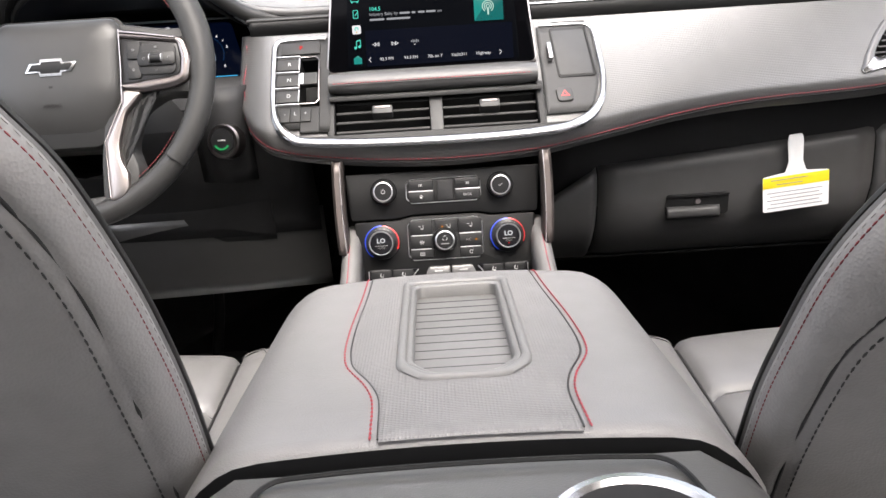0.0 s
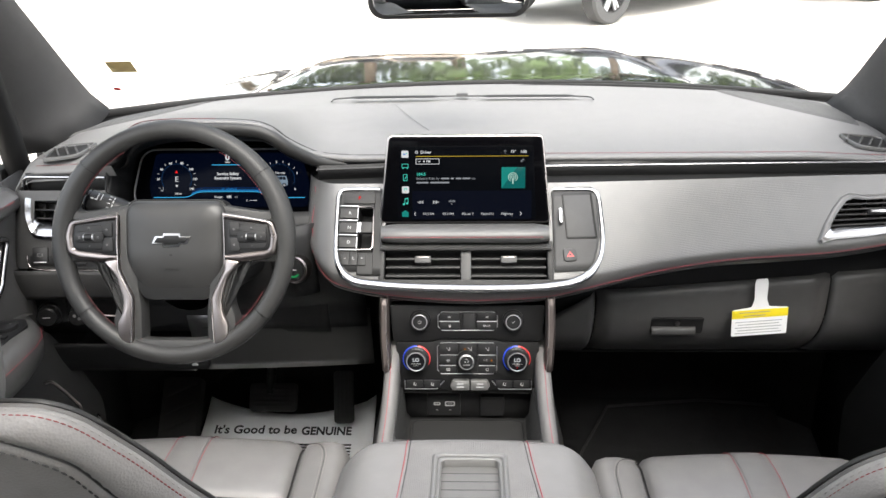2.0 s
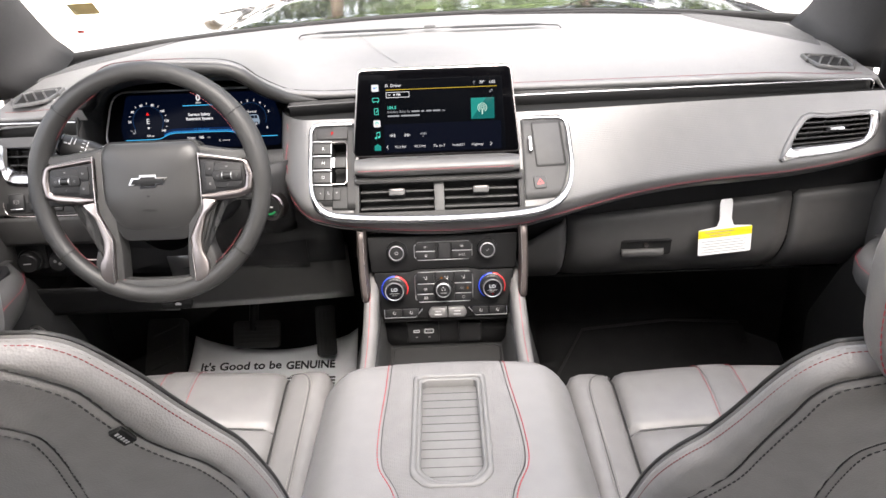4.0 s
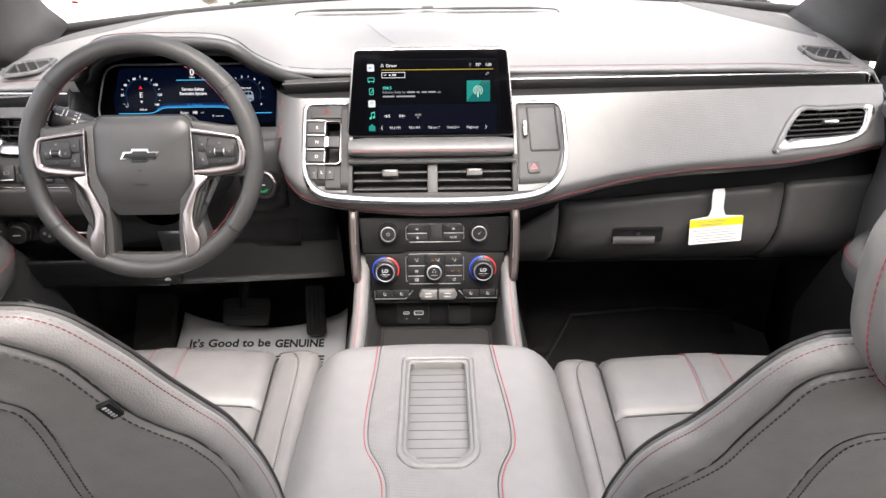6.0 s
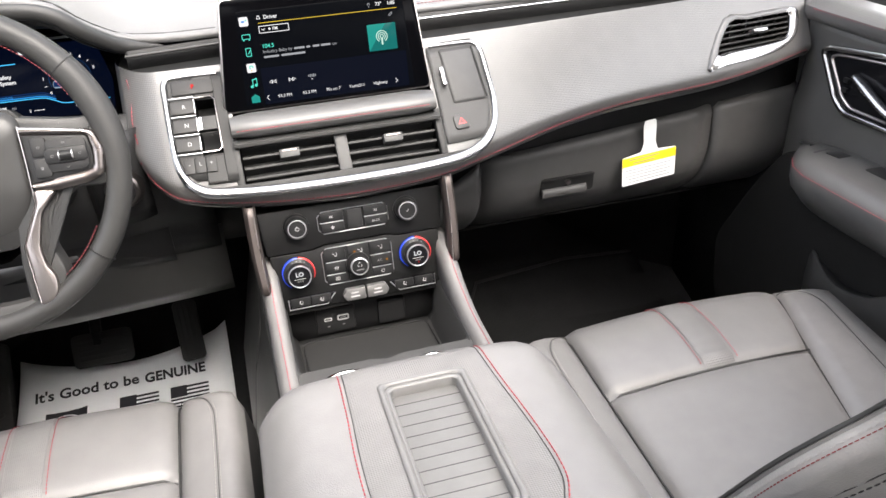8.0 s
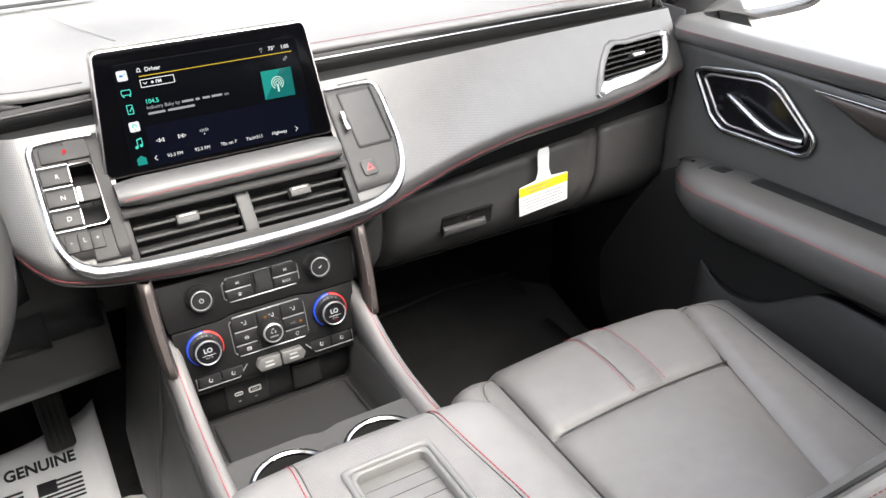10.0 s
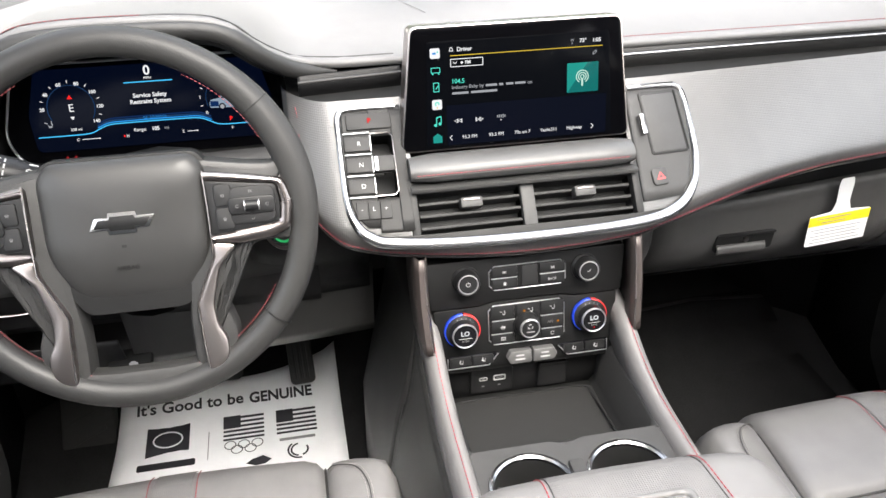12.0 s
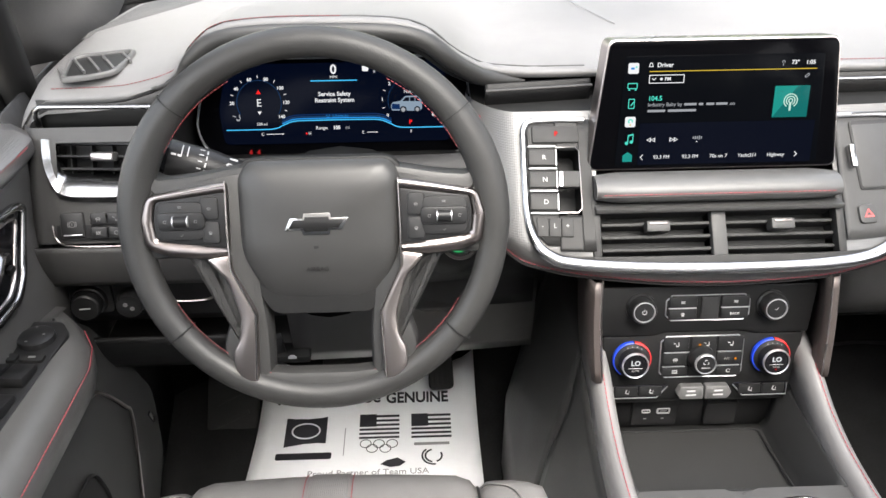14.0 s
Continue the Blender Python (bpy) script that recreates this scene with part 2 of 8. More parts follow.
def sheet(name, rows, mat, parent=None, thick=0.0, label="", close_u=False, close_v=False, angle=50, m=None):
    verts, faces = grid(rows, close_u, close_v)
    ob = solid(name, verts, faces, mat, parent, m, label, angle)
    if thick:
        mod = ob.modifiers.new("thickness", "SOLIDIFY")
        mod.thickness, mod.offset = thick, 0
    return ob


def spline(pts, n=8, closed=False):
    pts = [Vector(p) for p in pts]
    k = len(pts)
    out = []
    for i in range(k if closed else k - 1):
        if closed:
            p0, p1, p2, p3 = (pts[(i + d) % k] for d in (-1, 0, 1, 2))
        else:
            p0, p1, p2, p3 = pts[max(i - 1, 0)], pts[i], pts[i + 1], pts[min(i + 2, k - 1)]
        for s in range(n):
            t = s / n
            out.append(0.5 * ((2 * p1) + (p2 - p0) * t + (2 * p0 - 5 * p1 + 4 * p2 - p3) * t * t + (3 * p1 - p0 - 3 * p2 + p3) * t ** 3))
    if not closed:
        out.append(pts[-1])
    return out


def ease(x, xs, ys):
    """Smooth interpolation through a short table."""
    if x <= xs[0]:
        return ys[0]
    for i in range(len(xs) - 1):
        if x <= xs[i + 1]:
            h = xs[i + 1] - xs[i]
            t = (x - xs[i]) / h
            def slope(k):
                if k == 0 or k == len(xs) - 1:
                    a, b = max(k - 1, 0), min(k + 1, len(xs) - 1)
                    return (ys[b] - ys[a]) / (xs[b] - xs[a])
                return (ys[k + 1] - ys[k - 1]) / (xs[k + 1] - xs[k - 1])
            a, b = slope(i) * h, slope(i + 1) * h
            return (2 * t ** 3 - 3 * t * t + 1) * ys[i] + (t ** 3 - 2 * t * t + t) * a + (3 * t * t - 2 * t ** 3) * ys[i + 1] + (t ** 3 - t * t) * b
    return ys[-1]


def tube_rows(path, radius, seg=8, closed=False, flat=1.0, up=None):
    path = [Vector(p) for p in path]
    n = len(path)
    rows, ref = [], Vector(up or (0, 0, 1))
    for i, p in enumerate(path):
        a = path[(i - 1) % n] if closed else path[max(i - 1, 0)]
        b = path[(i + 1) % n] if closed else path[min(i + 1, n - 1)]
        t = (b - a).normalized()
        side = t.cross(ref)
        if side.length < 1e-4:
            side = t.cross(Vector((0, 1, 0)))
        side.normalize()
        nor = side.cross(t)
        if up is None:
            ref = nor
        r = radius[i] if isinstance(radius, (list, tuple)) else radius
        rows.append([p + side * math.cos(2 * math.pi * s / seg) * r + nor * math.sin(2 * math.pi * s / seg) * r * flat for s in range(seg)])
    return rows


def tube(name, path, radius, mat, parent=None, seg=8, closed=False, flat=1.0, up=None, label="", m=None):
    rows = tube_rows(path, radius, seg, closed, flat, up)
    verts, faces = grid(rows, True, closed)
    if not closed:
        faces.append(tuple(range(seg)))
        faces.append(tuple(len(verts) - 1 - s for s in range(seg)))
    return solid(name, verts, faces, mat, parent, m, label, 60)


def stitches(name, path, mat, parent, width=0.00075, length=0.0044, gap=0.0012, lift=0.0006, label=""):
    """A row of thread dashes along a path, as one mesh."""
    path = [Vector(p) for p in path]
    verts, faces = [], []
    dist = [0.0]
    for a, b in zip(path, path[1:]):
        dist.append(dist[-1] + (b - a).length)
    def at(s):
        for i in range(len(path) - 1):
            if s <= dist[i + 1] or i == len(path) - 2:
                return path[i].lerp(path[i + 1], (s - dist[i]) / max(1e-9, dist[i + 1] - dist[i]))
    s = 0.0
    while s + length < dist[-1]:
        for row in tube_rows([at(s), at(s + length / 2), at(s + length)], [width * 0.6, width, width * 0.6], 4):
            verts += row
        k = len(verts) - 12
        for r in range(2):
            for j in range(4):
                faces.append((k + r * 4 + j, k + r * 4 + (j + 1) % 4, k + r * 4 + 4 + (j + 1) % 4, k + r * 4 + 4 + j))
        s += length + gap
    ob = solid(name, verts, faces, mat, parent, None, label)
    return ob


def rrect(w, h, r, n=5):
    out = []
    for cx, cy, a0 in ((w / 2 - r, h / 2 - r, 0), (-w / 2 + r, h / 2 - r, 90), (-w / 2 + r, -h / 2 + r, 180), (w / 2 - r, -h / 2 + r, 270)):
        for i in range(n + 1):
            a = radians(a0 + 90 * i / n)
            out.append((cx + r * math.cos(a), cy + r * math.sin(a)))
    return out


def round2(pts, r, n=5):
    """A closed outline with its corners rounded."""
    out, k = [], len(pts)
    for i in range(k):
        p, a, b = (Vector(pts[j % k]) for j in (i, i - 1, i + 1))
        rr = r[i] if isinstance(r, (list, tuple)) else r
        da, db = (a - p), (b - p)
        rr = min(rr, da.length * 0.45, db.length * 0.45)
        p0, p1 = p + da.normalized() * rr, p + db.normalized() * rr
        for s in range(n + 1):
            t = s / n
            q = p0 * (1 - t) ** 2 + p * 2 * t * (1 - t) + p1 * t * t
            out.append((q.x, q.y))
    return out


def dense(outline, step):
    """The same outline with its long edges divided."""
    out = []
    for a, b in zip(outline, outline[1:] + outline[:1]):
        a, b = Vector(a), Vector(b)
        n = max(1, round((b - a).length / step))
        out += [tuple(a.lerp(b, t / n)) for t in range(n)]
    return out


def slab(outline, depth, bevel=0.001, dome=0.0):
    """An outline raised to a plate: local z from -depth to 0, front edge bevelled."""
    n = len(outline)
    c = Vector((sum(p[0] for p in outline) / n, sum(p[1] for p in outline) / n))
    def inset(d):
        out = []
        for i in range(n):
            p, a, b = Vector(outline[i]), Vector(outline[i - 1]), Vector(outline[(i + 1) % n])
            t = (b - a)
            t = t.normalized() if t.length > 1e-9 else Vector((1, 0))
            nrm = Vector((-t.y, t.x))
            out.append(p + nrm * d)
        return out
    area = sum(outline[i - 1][0] * outline[i][1] - outline[i][0] * outline[i - 1][1] for i in range(n))
    sg = 1 if area > 0 else -1
    layers = [(0.0, -depth), (0.0, -bevel), (0.3 * bevel, -0.3 * bevel), (bevel, 0.0)]
    verts, faces = [], []
    for d, z in layers:
        verts += [(q.x, q.y, z) for q in inset(d * sg)]
    for k in range(3):
        for i in range(n):
            j = (i + 1) % n
            faces.append((k * n + i, k * n + j, (k + 1) * n + j, (k + 1) * n + i))
    if dome:
        base = inset(bevel * sg)
        last = 3 * n
        for s in (0.75, 0.45, 0.15):
            verts += [(c.x + (q.x - c.x) * s, c.y + (q.y - c.y) * s, dome * (1 - s * s)) for q in base]
            for i in range(n):
                j = (i + 1) % n
                faces.append((last + i, last + j, last + n + j, last + n + i))
            last += n
        faces.append(tuple(range(last, last + n)))
    else:
        faces.append(tuple(range(3 * n, 4 * n)))
    faces.append(tuple(reversed(range(n))))
    if sg < 0:
        faces = [tuple(reversed(f)) for f in faces]
    return verts, faces


def plate(name, outline, depth, mat, parent, m, bevel=0.001, dome=0.0, label="", angle=40):
    v, f = slab(outline, depth, bevel, dome)
    return solid(name, v, f, mat, parent, m, label, angle)


def ringplate(name, outer, inner, depth, mat, parent, m, bevel=0.001, label=""):
    """A frame between two outlines with the same number of points."""
    n = len(outer)
    verts, faces = [], []
    def mid(t):
        return [(a[0] + (b[0] - a[0]) * t, a[1] + (b[1] - a[1]) * t) for a, b in zip(outer, inner)]
    for t, z in ((0, -depth), (0, -bevel), (0.2, 0), (0.5, bevel * 0.5), (0.8, 0), (1, -bevel), (1, -depth)):
        verts += [(x, y, z) for x, y in mid(t)]
    for k in range(6):
        for i in range(n):
            j = (i + 1) % n
            faces.append((k * n + i, k * n + j, (k + 1) * n + j, (k + 1) * n + i))
    return solid(name, verts, faces, mat, parent, m, label, 50)


def disc(r, n=28):
    return [(r * math.cos(2 * math.pi * i / n), r * math.sin(2 * math.pi * i / n)) for i in range(n)]


def lathe(name, prof, mat, parent, m, n=28, label=""):
    """A turned shape about local z from (radius, z) pairs."""
    rows = [[(r * math.cos(2 * math.pi * i / n), r * math.sin(2 * math.pi * i / n), z) for i in range(n)] for r, z in prof]
    verts, faces = grid(rows, True)
    return solid(name, verts, faces, mat, parent, m, label, 30)


def arc_strip(name, r0, r1, a0, a1, mat, parent, m, depth=0.001, n=20):
    out = [(r1 * math.cos(radians(a0 + (a1 - a0) * i / n)), r1 * math.sin(radians(a0 + (a1 - a0) * i / n))) for i in range(n + 1)]
    out += [(r0 * math.cos(radians(a1 + (a0 - a1) * i / n)), r0 * math.sin(radians(a1 + (a0 - a1) * i / n))) for i in range(n + 1)]
    v, f = [], []
    k = n + 1
    for z in (-depth, 0):
        v += [(x, y, z) for x, y in out]
    w = len(out)
    for i in range(n):
        f.append((w + i, w + i + 1, w + w - 2 - i, w + w - 1 - i))
    for i in range(w):
        f.append((i, (i + 1) % w, w + (i + 1) % w, w + i))
    return solid(name, v, f, mat, parent, m)


def bar(name, w, h, mat, parent, m, depth=0.0006, r=0.0):
    r = r or min(w, h) * 0.2
    return plate(name, rrect(w, h, r, 2), depth, mat, parent, m, min(0.0002, depth * 0.3))


def lettering(name, words, size, mat, parent, m, align="CENTER", depth=0.0002, squeeze=1.0, label="", bold=0.0):
    cu = bpy.data.curves.new(name, "FONT")
    cu.body, cu.size, cu.align_x, cu.align_y, cu.extrude = words, size, align, "CENTER", depth
    cu.resolution_u = 3
    cu.offset = bold
    tmp = bpy.data.objects.new(name, cu)
    me = bpy.data.meshes.new_from_object(tmp)
    bpy.data.objects.remove(tmp)
    me.materials.clear()
    me.materials.append(mat)
    for v in me.vertices:
        v.co.x *= squeeze
    ob = attach(new(name, me), parent, m)
    return tagged(ob, label) if label else ob


def box(name, sx, sy, sz, mat, parent, m, r=0.004, label="", seg=2):
    bm = bmesh.new()
    bmesh.ops.create_cube(bm, size=1.0)
    for v in bm.verts:
        v.co = Vector((v.co.x * sx, v.co.y * sy, v.co.z * sz))
    if r:
        bmesh.ops.bevel(bm, geom=bm.edges[:], offset=r, segments=seg, profile=0.6, affect="EDGES")
    return part(name, bm, mat, parent, m, label)


def facing(x, y, z, lean=0.0, turn=0.0):
    """A pose whose local x runs right, y up and z towards the cabin; lean tips its top forward."""
    return pose(x, y, z, 90 - lean, 0, turn)


def glyph(kind, size, mat, parent, m):
    """A small printed symbol built from thin strokes."""
    def line(x, y, w, h=0.13, turn=0.0):
        bar("icon", w * size, h * size, mat, parent, m @ pose(x * size, y * size, 0, 0, 0, turn), 0.0004)
    def arc(r, a0, a1, x=0.0, y=0.0):
        arc_strip("icon", (r - 0.06) * size, (r + 0.06) * size, a0, a1, mat, parent, m @ pose(x * size, y * size, 0), 0.0003, 12)
    if kind == "power":
        arc(0.42, 120, 420)
        line(0, 0.35, 0.12, 0.45)
    elif kind == "tick":
        line(-0.22, -0.1, 0.35, 0.12, -45)
        line(0.14, 0.05, 0.65, 0.12, 52)
    elif kind == "house":
        line(-0.22, 0.25, 0.6, 0.13, 40)
        line(0.22, 0.25, 0.6, 0.13, -40)
        line(0, -0.2, 0.6, 0.5)
    elif kind == "skip":
        line(-0.45, 0, 0.13, 0.7)
        line(0.0, 0.0, 0.13, 0.55)
        line(0.22, 0.17, 0.45, 0.12, 38)
        line(0.22, -0.17, 0.45, 0.12, -38)
        line(-0.22, 0.17, 0.4, 0.12, 38)
        line(-0.22, -0.17, 0.4, 0.12, -38)
    elif kind == "vent":
        line(-0.35, 0.28, 0.5, 0.14, -20)
        arc(0.3, 200, 380, 0.2, 0.05)
        line(0.2, -0.35, 0.5, 0.14)
        line(0.42, 0.3, 0.13, 0.5)
    elif kind == "demist":
        arc(0.55, 30, 150, 0, -0.3)
        line(0, -0.05, 1.0, 0.12)
        for x in (-0.28, 0, 0.28):
            line(x, -0.32, 0.1, 0.4)
    elif kind == "rear_demist":
        for y in (-0.32, 0.32):
            line(0, y, 1.0, 0.12)
        for x in (-0.46, 0.46):
            line(x, 0, 0.12, 0.7)
        for x in (-0.2, 0.02, 0.24):
            line(x, -0.02, 0.1, 0.45)
    elif kind == "recirculate":
        arc(0.36, 60, 330)
        line(0.3, 0.22, 0.35, 0.12, 70)
    elif kind == "seat":
        line(-0.15, 0.15, 0.75, 0.2, 72)
        line(0.15, -0.28, 0.6, 0.2, -8)
        line(0.42, 0.12, 0.1, 0.4)
    elif kind == "fan":
        for a in (90, 210, 330):
            arc(0.2, a - 60, a + 90, 0.24 * math.cos(radians(a)), 0.24 * math.sin(radians(a)))


# ---- shell of the car: floor, roof, pillars, glass ----
def shell():
    floor = thing("floor", (0, 0.6, 0), "black carpeted floor of the car", "floor", kind="structure")
    rows = []
    for y in (-1.6, -0.2, 0.5, 1.2, 1.55, 1.75, 1.9, 1.97):
        z = 0.0 if y < 1.6 else (y - 1.6) ** 2 * 1.9
        rows.append([(x, y, z + 0.004 * math.sin(9 * x + 5 * y)) for x in [-0.93 + 0.062 * i for i in range(31)]])
    sheet("carpet", rows, CARPET, floor, 0.01)
    fire = [[(x, 2.0 - 0.38 * x * x, z) for x in [-0.95 + 0.1 * i for i in range(20)]] for z in (0.0, 0.3, 0.845)]
    wall = thing("wall_front", (0, 1.97, 0.2), "black firewall padding behind the pedals", "wall", kind="structure")
    sheet("padding", fire, CARPET, wall, 0.02)
    # roof lining
    roof = thing("ceiling", (0, 0, 1.5), "grey cloth roof lining", "ceiling", kind="structure")
    rows = []
    for i in range(29):
        y = 1.02 - i * 0.1
        rows.append([(x, y, 1.49 - 0.09 * (abs(x) / 0.75) ** 3 - (0.05 * ((y - 0.75) / 0.27) ** 2 if y > 0.75 else 0)) for x in [-0.74 + 0.074 * j for j in range(21)]])
    verts, faces = grid(rows)
    # Unseen opening and pane, added to light the cabin from above.
    def glazed(p):
        return abs(p[0]) < 0.46 and 0.1 < p[1] < 0.95
    lining = solid("lining", verts, [f for f in faces if not all(glazed(verts[k]) for k in f)], HEADLINER, roof)
    mod = lining.modifiers.new("thickness", "SOLIDIFY")
    mod.thickness = 0.03
    sheet("added_roof_pane", [[(x, y, 1.53) for x in (-0.5, 0.5)] for y in (0.0, 0.97)], ROOF_GLASS, roof, label="unseen roof pane added to let light in")
    # body sides behind the front doors, with window openings
    for s, nm in ((-1, "wall_left"), (1, "wall_right")):
        side = thing(nm, (s * 0.86, -0.6, 0), "dark trimmed body side behind the front door", "wall", kind="structure")
        low = [[(s * 0.86, y, z) for y in (-1.75, -1.0, -0.3, 0.36)] for z in (0.0, 0.4, 0.86)]
        sheet("lower_trim", low, PLASTIC, side, 0.05)
        for y0, y1 in ((0.2, 0.34), (-0.62, -0.5), (-1.75, -1.62)):
            post = [[(s * (0.86 - 0.12 * (z - 0.86) / 0.6), y, z) for y in (y0, y1)] for z in (0.86, 1.1, 1.46)]
            sheet("pillar", post, PILLAR, side, 0.05)
        sheet("rear_cabin_pane", [[(s * (0.865 - 0.12 * (z - 0.86) / 0.6), y, z) for y in (-1.75, -0.6, 0.3)] for z in (0.84, 1.1, 1.5)], SIDE_PANE, side, label="near-clear rear side panes that let in extra light")
    rear = thing("wall_rear", (0, -1.8, 0), "dark trim below the rear window", "wall", kind="structure")
    sheet("trim", [[(x, -1.78, z) for x in (-0.88, 0, 0.88)] for z in (0.0, 0.5, 0.95)], PLASTIC, rear, 0.05)
    sheet("rear_cabin_pane", [[(x, -1.78, z) for x in (-0.86, 0, 0.86)] for z in (0.94, 1.2, 1.5)], REAR_TINT, rear, label="dark privacy glass of the rear window")
    # pillars beside the windscreen
    for s, nm in ((-1, "pillar_left"), (1, "pillar_right")):
        pl = thing(nm, (s * 0.8, 1.6, 0.86), "grey cloth-covered windscreen pillar", "pillar", kind="structure")
        rows = []
        for i in range(13):
            t = i / 12
            y, z = 1.722 - 0.765 * t, 0.850 + 0.573 * t
            foot = (1 - t) ** 5
            inx = (0.834 if s < 0 else 0.812) - 0.098 * t - 0.022 * max(0.0, 1 - t / 0.14) ** 2
            sec = [(inx + 0.05, y + 0.05), (inx, y + 0.03), (inx - 0.006, y - 0.01), (inx + 0.012 - 0.03 * foot, y - 0.06 - 0.05 * foot), (inx + 0.05 - 0.05 * foot, y - 0.10 - 0.11 * foot), (inx + 0.1 - 0.02 * foot, y - 0.13 - 0.12 * foot)]
            rows.append([(s * x, yy, z + (yy - y) * (0.25 - 0.15 * foot)) for x, yy in sec])
        sheet("cover", rows, PILLAR, pl, 0.006)
    screen = thing("window_1", (0, 1.6, 0.88), "clear raked windscreen above the dashboard", "windscreen", kind="structure")
    rows = []
    for i in range(11):
        t = i / 10
        rows.append([(x * (1 - 0.12 * t), 2.0 - 0.38 * x * x - t * (0.9 - 0.2 * x * x), 0.865 + 0.6 * t - 0.04 * t * x * x) for x in [-0.84 + 0.12 * j for j in range(15)]])
    g = sheet("glass", rows, GLASS, screen)
    g.visible_shadow = False
    rim = [(x, 1.992 - 0.38 * x * x, 0.8600 + 0.013 * x) for x in [-0.84 + 0.06 * j for j in range(29)]]
    tube("lower_seal", rim, 0.010, BLACK, screen, 6)
    head = [(x, 1.02 + 0.04 - 0.14 * x * x, 1.44 - 0.02 * x * x) for x in [-0.7 + 0.1 * j for j in range(15)]]
    tube("header_trim", head, 0.03, HEADLINER, screen, 8)
    # small stickers on the glass
    def on_glass(x, t):
        return Vector((x * (1 - 0.12 * t), 2.0 - 0.38 * x * x - t * (0.9 - 0.2 * x * x) - 0.006, 0.865 + 0.6 * t - 0.04 * t * x * x))
    tag = thing("inspection_sticker", on_glass(-0.740, 0.179), "small tan registration sticker on the windscreen", "sticker")
    m = Matrix.Translation(on_glass(-0.740, 0.179)) @ pose(0, 0, 0, -33, 0, 8)
    plate("paper", rrect(0.052, 0.055, 0.002), 0.0006, material("tan_sticker", (0.4, 0.31, 0.13), 0.6, scale=40, vary=0.2), tag, m, 0.0001)
    plate("print", rrect(0.022, 0.028, 0.002), 0.0006, INK_GREY, tag, m @ pose(0.014, 0.012, 0.001), 0.0001)
    dot = thing("round_sticker", on_glass(-0.774, 0.080), "small round red sticker on the windscreen", "sticker")
    plate("disc", disc(0.008), 0.0006, RED_PRINT, dot, Matrix.Translation(on_glass(-0.774, 0.080)) @ pose(0, 0, 0, -33, 0, 8), 0.0001)
    # mirror
    mir = thing("rear_view_mirror", (-0.03, 1.43, 1.16), "black-framed rear view mirror hanging from the windscreen", "mirror")
    mm = facing(-0.03, 1.40, 1.125, 2, 4)
    plate("housing", rrect(0.28, 0.078, 0.028), 0.03, BLACK, mir, mm, 0.006)
    plate("glass", rrect(0.262, 0.064, 0.024), 0.002, MIRROR, mir, mm @ pose(0, 0, 0.0015), 0.0008)
    tube("stalk", [(-0.03, 1.42, 1.14), (-0.03, 1.45, 1.19), (-0.03, 1.49, 1.2)], 0.012, BLACK, mir)


shell()


# ---- dashboard ----
BX = (-0.275, -0.252, -0.215, -0.124, 0.0, 0.13, 0.19, 0.25, 0.33, 0.43, 0.53, 0.63, 0.725, 0.8)
BZ = (0.705, 0.682, 0.665, 0.652, 0.645, 0.65, 0.658, 0.666, 0.677, 0.684, 0.686, 0.690, 0.701, 0.712)
BY = (1.215, 1.2, 1.182, 1.168, 1.163, 1.166, 1.178, 1.195, 1.214, 1.233, 1.245, 1.254, 1.265, 1.28)


def fascia_top(x):
    return ease(x, (-0.28, 0.0, 0.2, 0.65, 0.8), (1.29, 1.288, 1.292, 1.325, 1.332)), 0.823


def fascia_y(x, z):
    """Depth of the padded fascia at a place across the car and a height."""
    zb, yb = ease(x, BX, BZ), ease(x, BX, BY)
    yt, zt = fascia_top(x)
    v = (z - zb) / (zt - zb)
    g = max(0.0, v - 0.2) / 0.8
    g = g * g / (g + 0.06) * 1.06 if g < 1 else g
    y = yb + g * (yt - yb)
    if v < 0.2:
        y += 0.016 * ((0.2 - v) / 0.2) ** 2
    if x < -0.226:
        y += 0.045 * ((-0.226 - x) / 0.051) ** 2
    return y


def on_fascia(x, z, out=0.0):
    """A pose on the fascia, facing the cabin."""
    d = 0.006
    dz = (fascia_y(x, z + d) - fascia_y(x, z - d)) / (2 * d)
    dx = (fascia_y(x + d, z) - fascia_y(x - d, z)) / (2 * d)
    return facing(x, fascia_y(x, z), z, math.degrees(math.atan(dz)), math.degrees(math.atan(dx))) @ pose(0, 0, out)


def dash_top_z(x, y):
    """Height of the padded top of the dashboard."""
    t = (y - 1.335) / 0.55
    return 0.858 + 0.022 * math.sin(min(1, max(0, t)) * 1.7) - 0.012 * max(0, abs(x) - 0.6) / 0.2


def hood_lift(x):
    """Height of the brow over the instruments."""
    return ease(x, (-0.72, -0.645, -0.615, -0.594, -0.566, -0.53, -0.45, -0.36, -0.325, -0.29, -0.262, -0.205), (0.0, 0.008, 0.022, 0.048, 0.071, 0.079, 0.081, 0.077, 0.064, 0.030, 0.010, 0.0))


DASH = thing("dashboard", (0, 1.5, 0.6), "charcoal padded dashboard with red stitched seams", "dashboard")


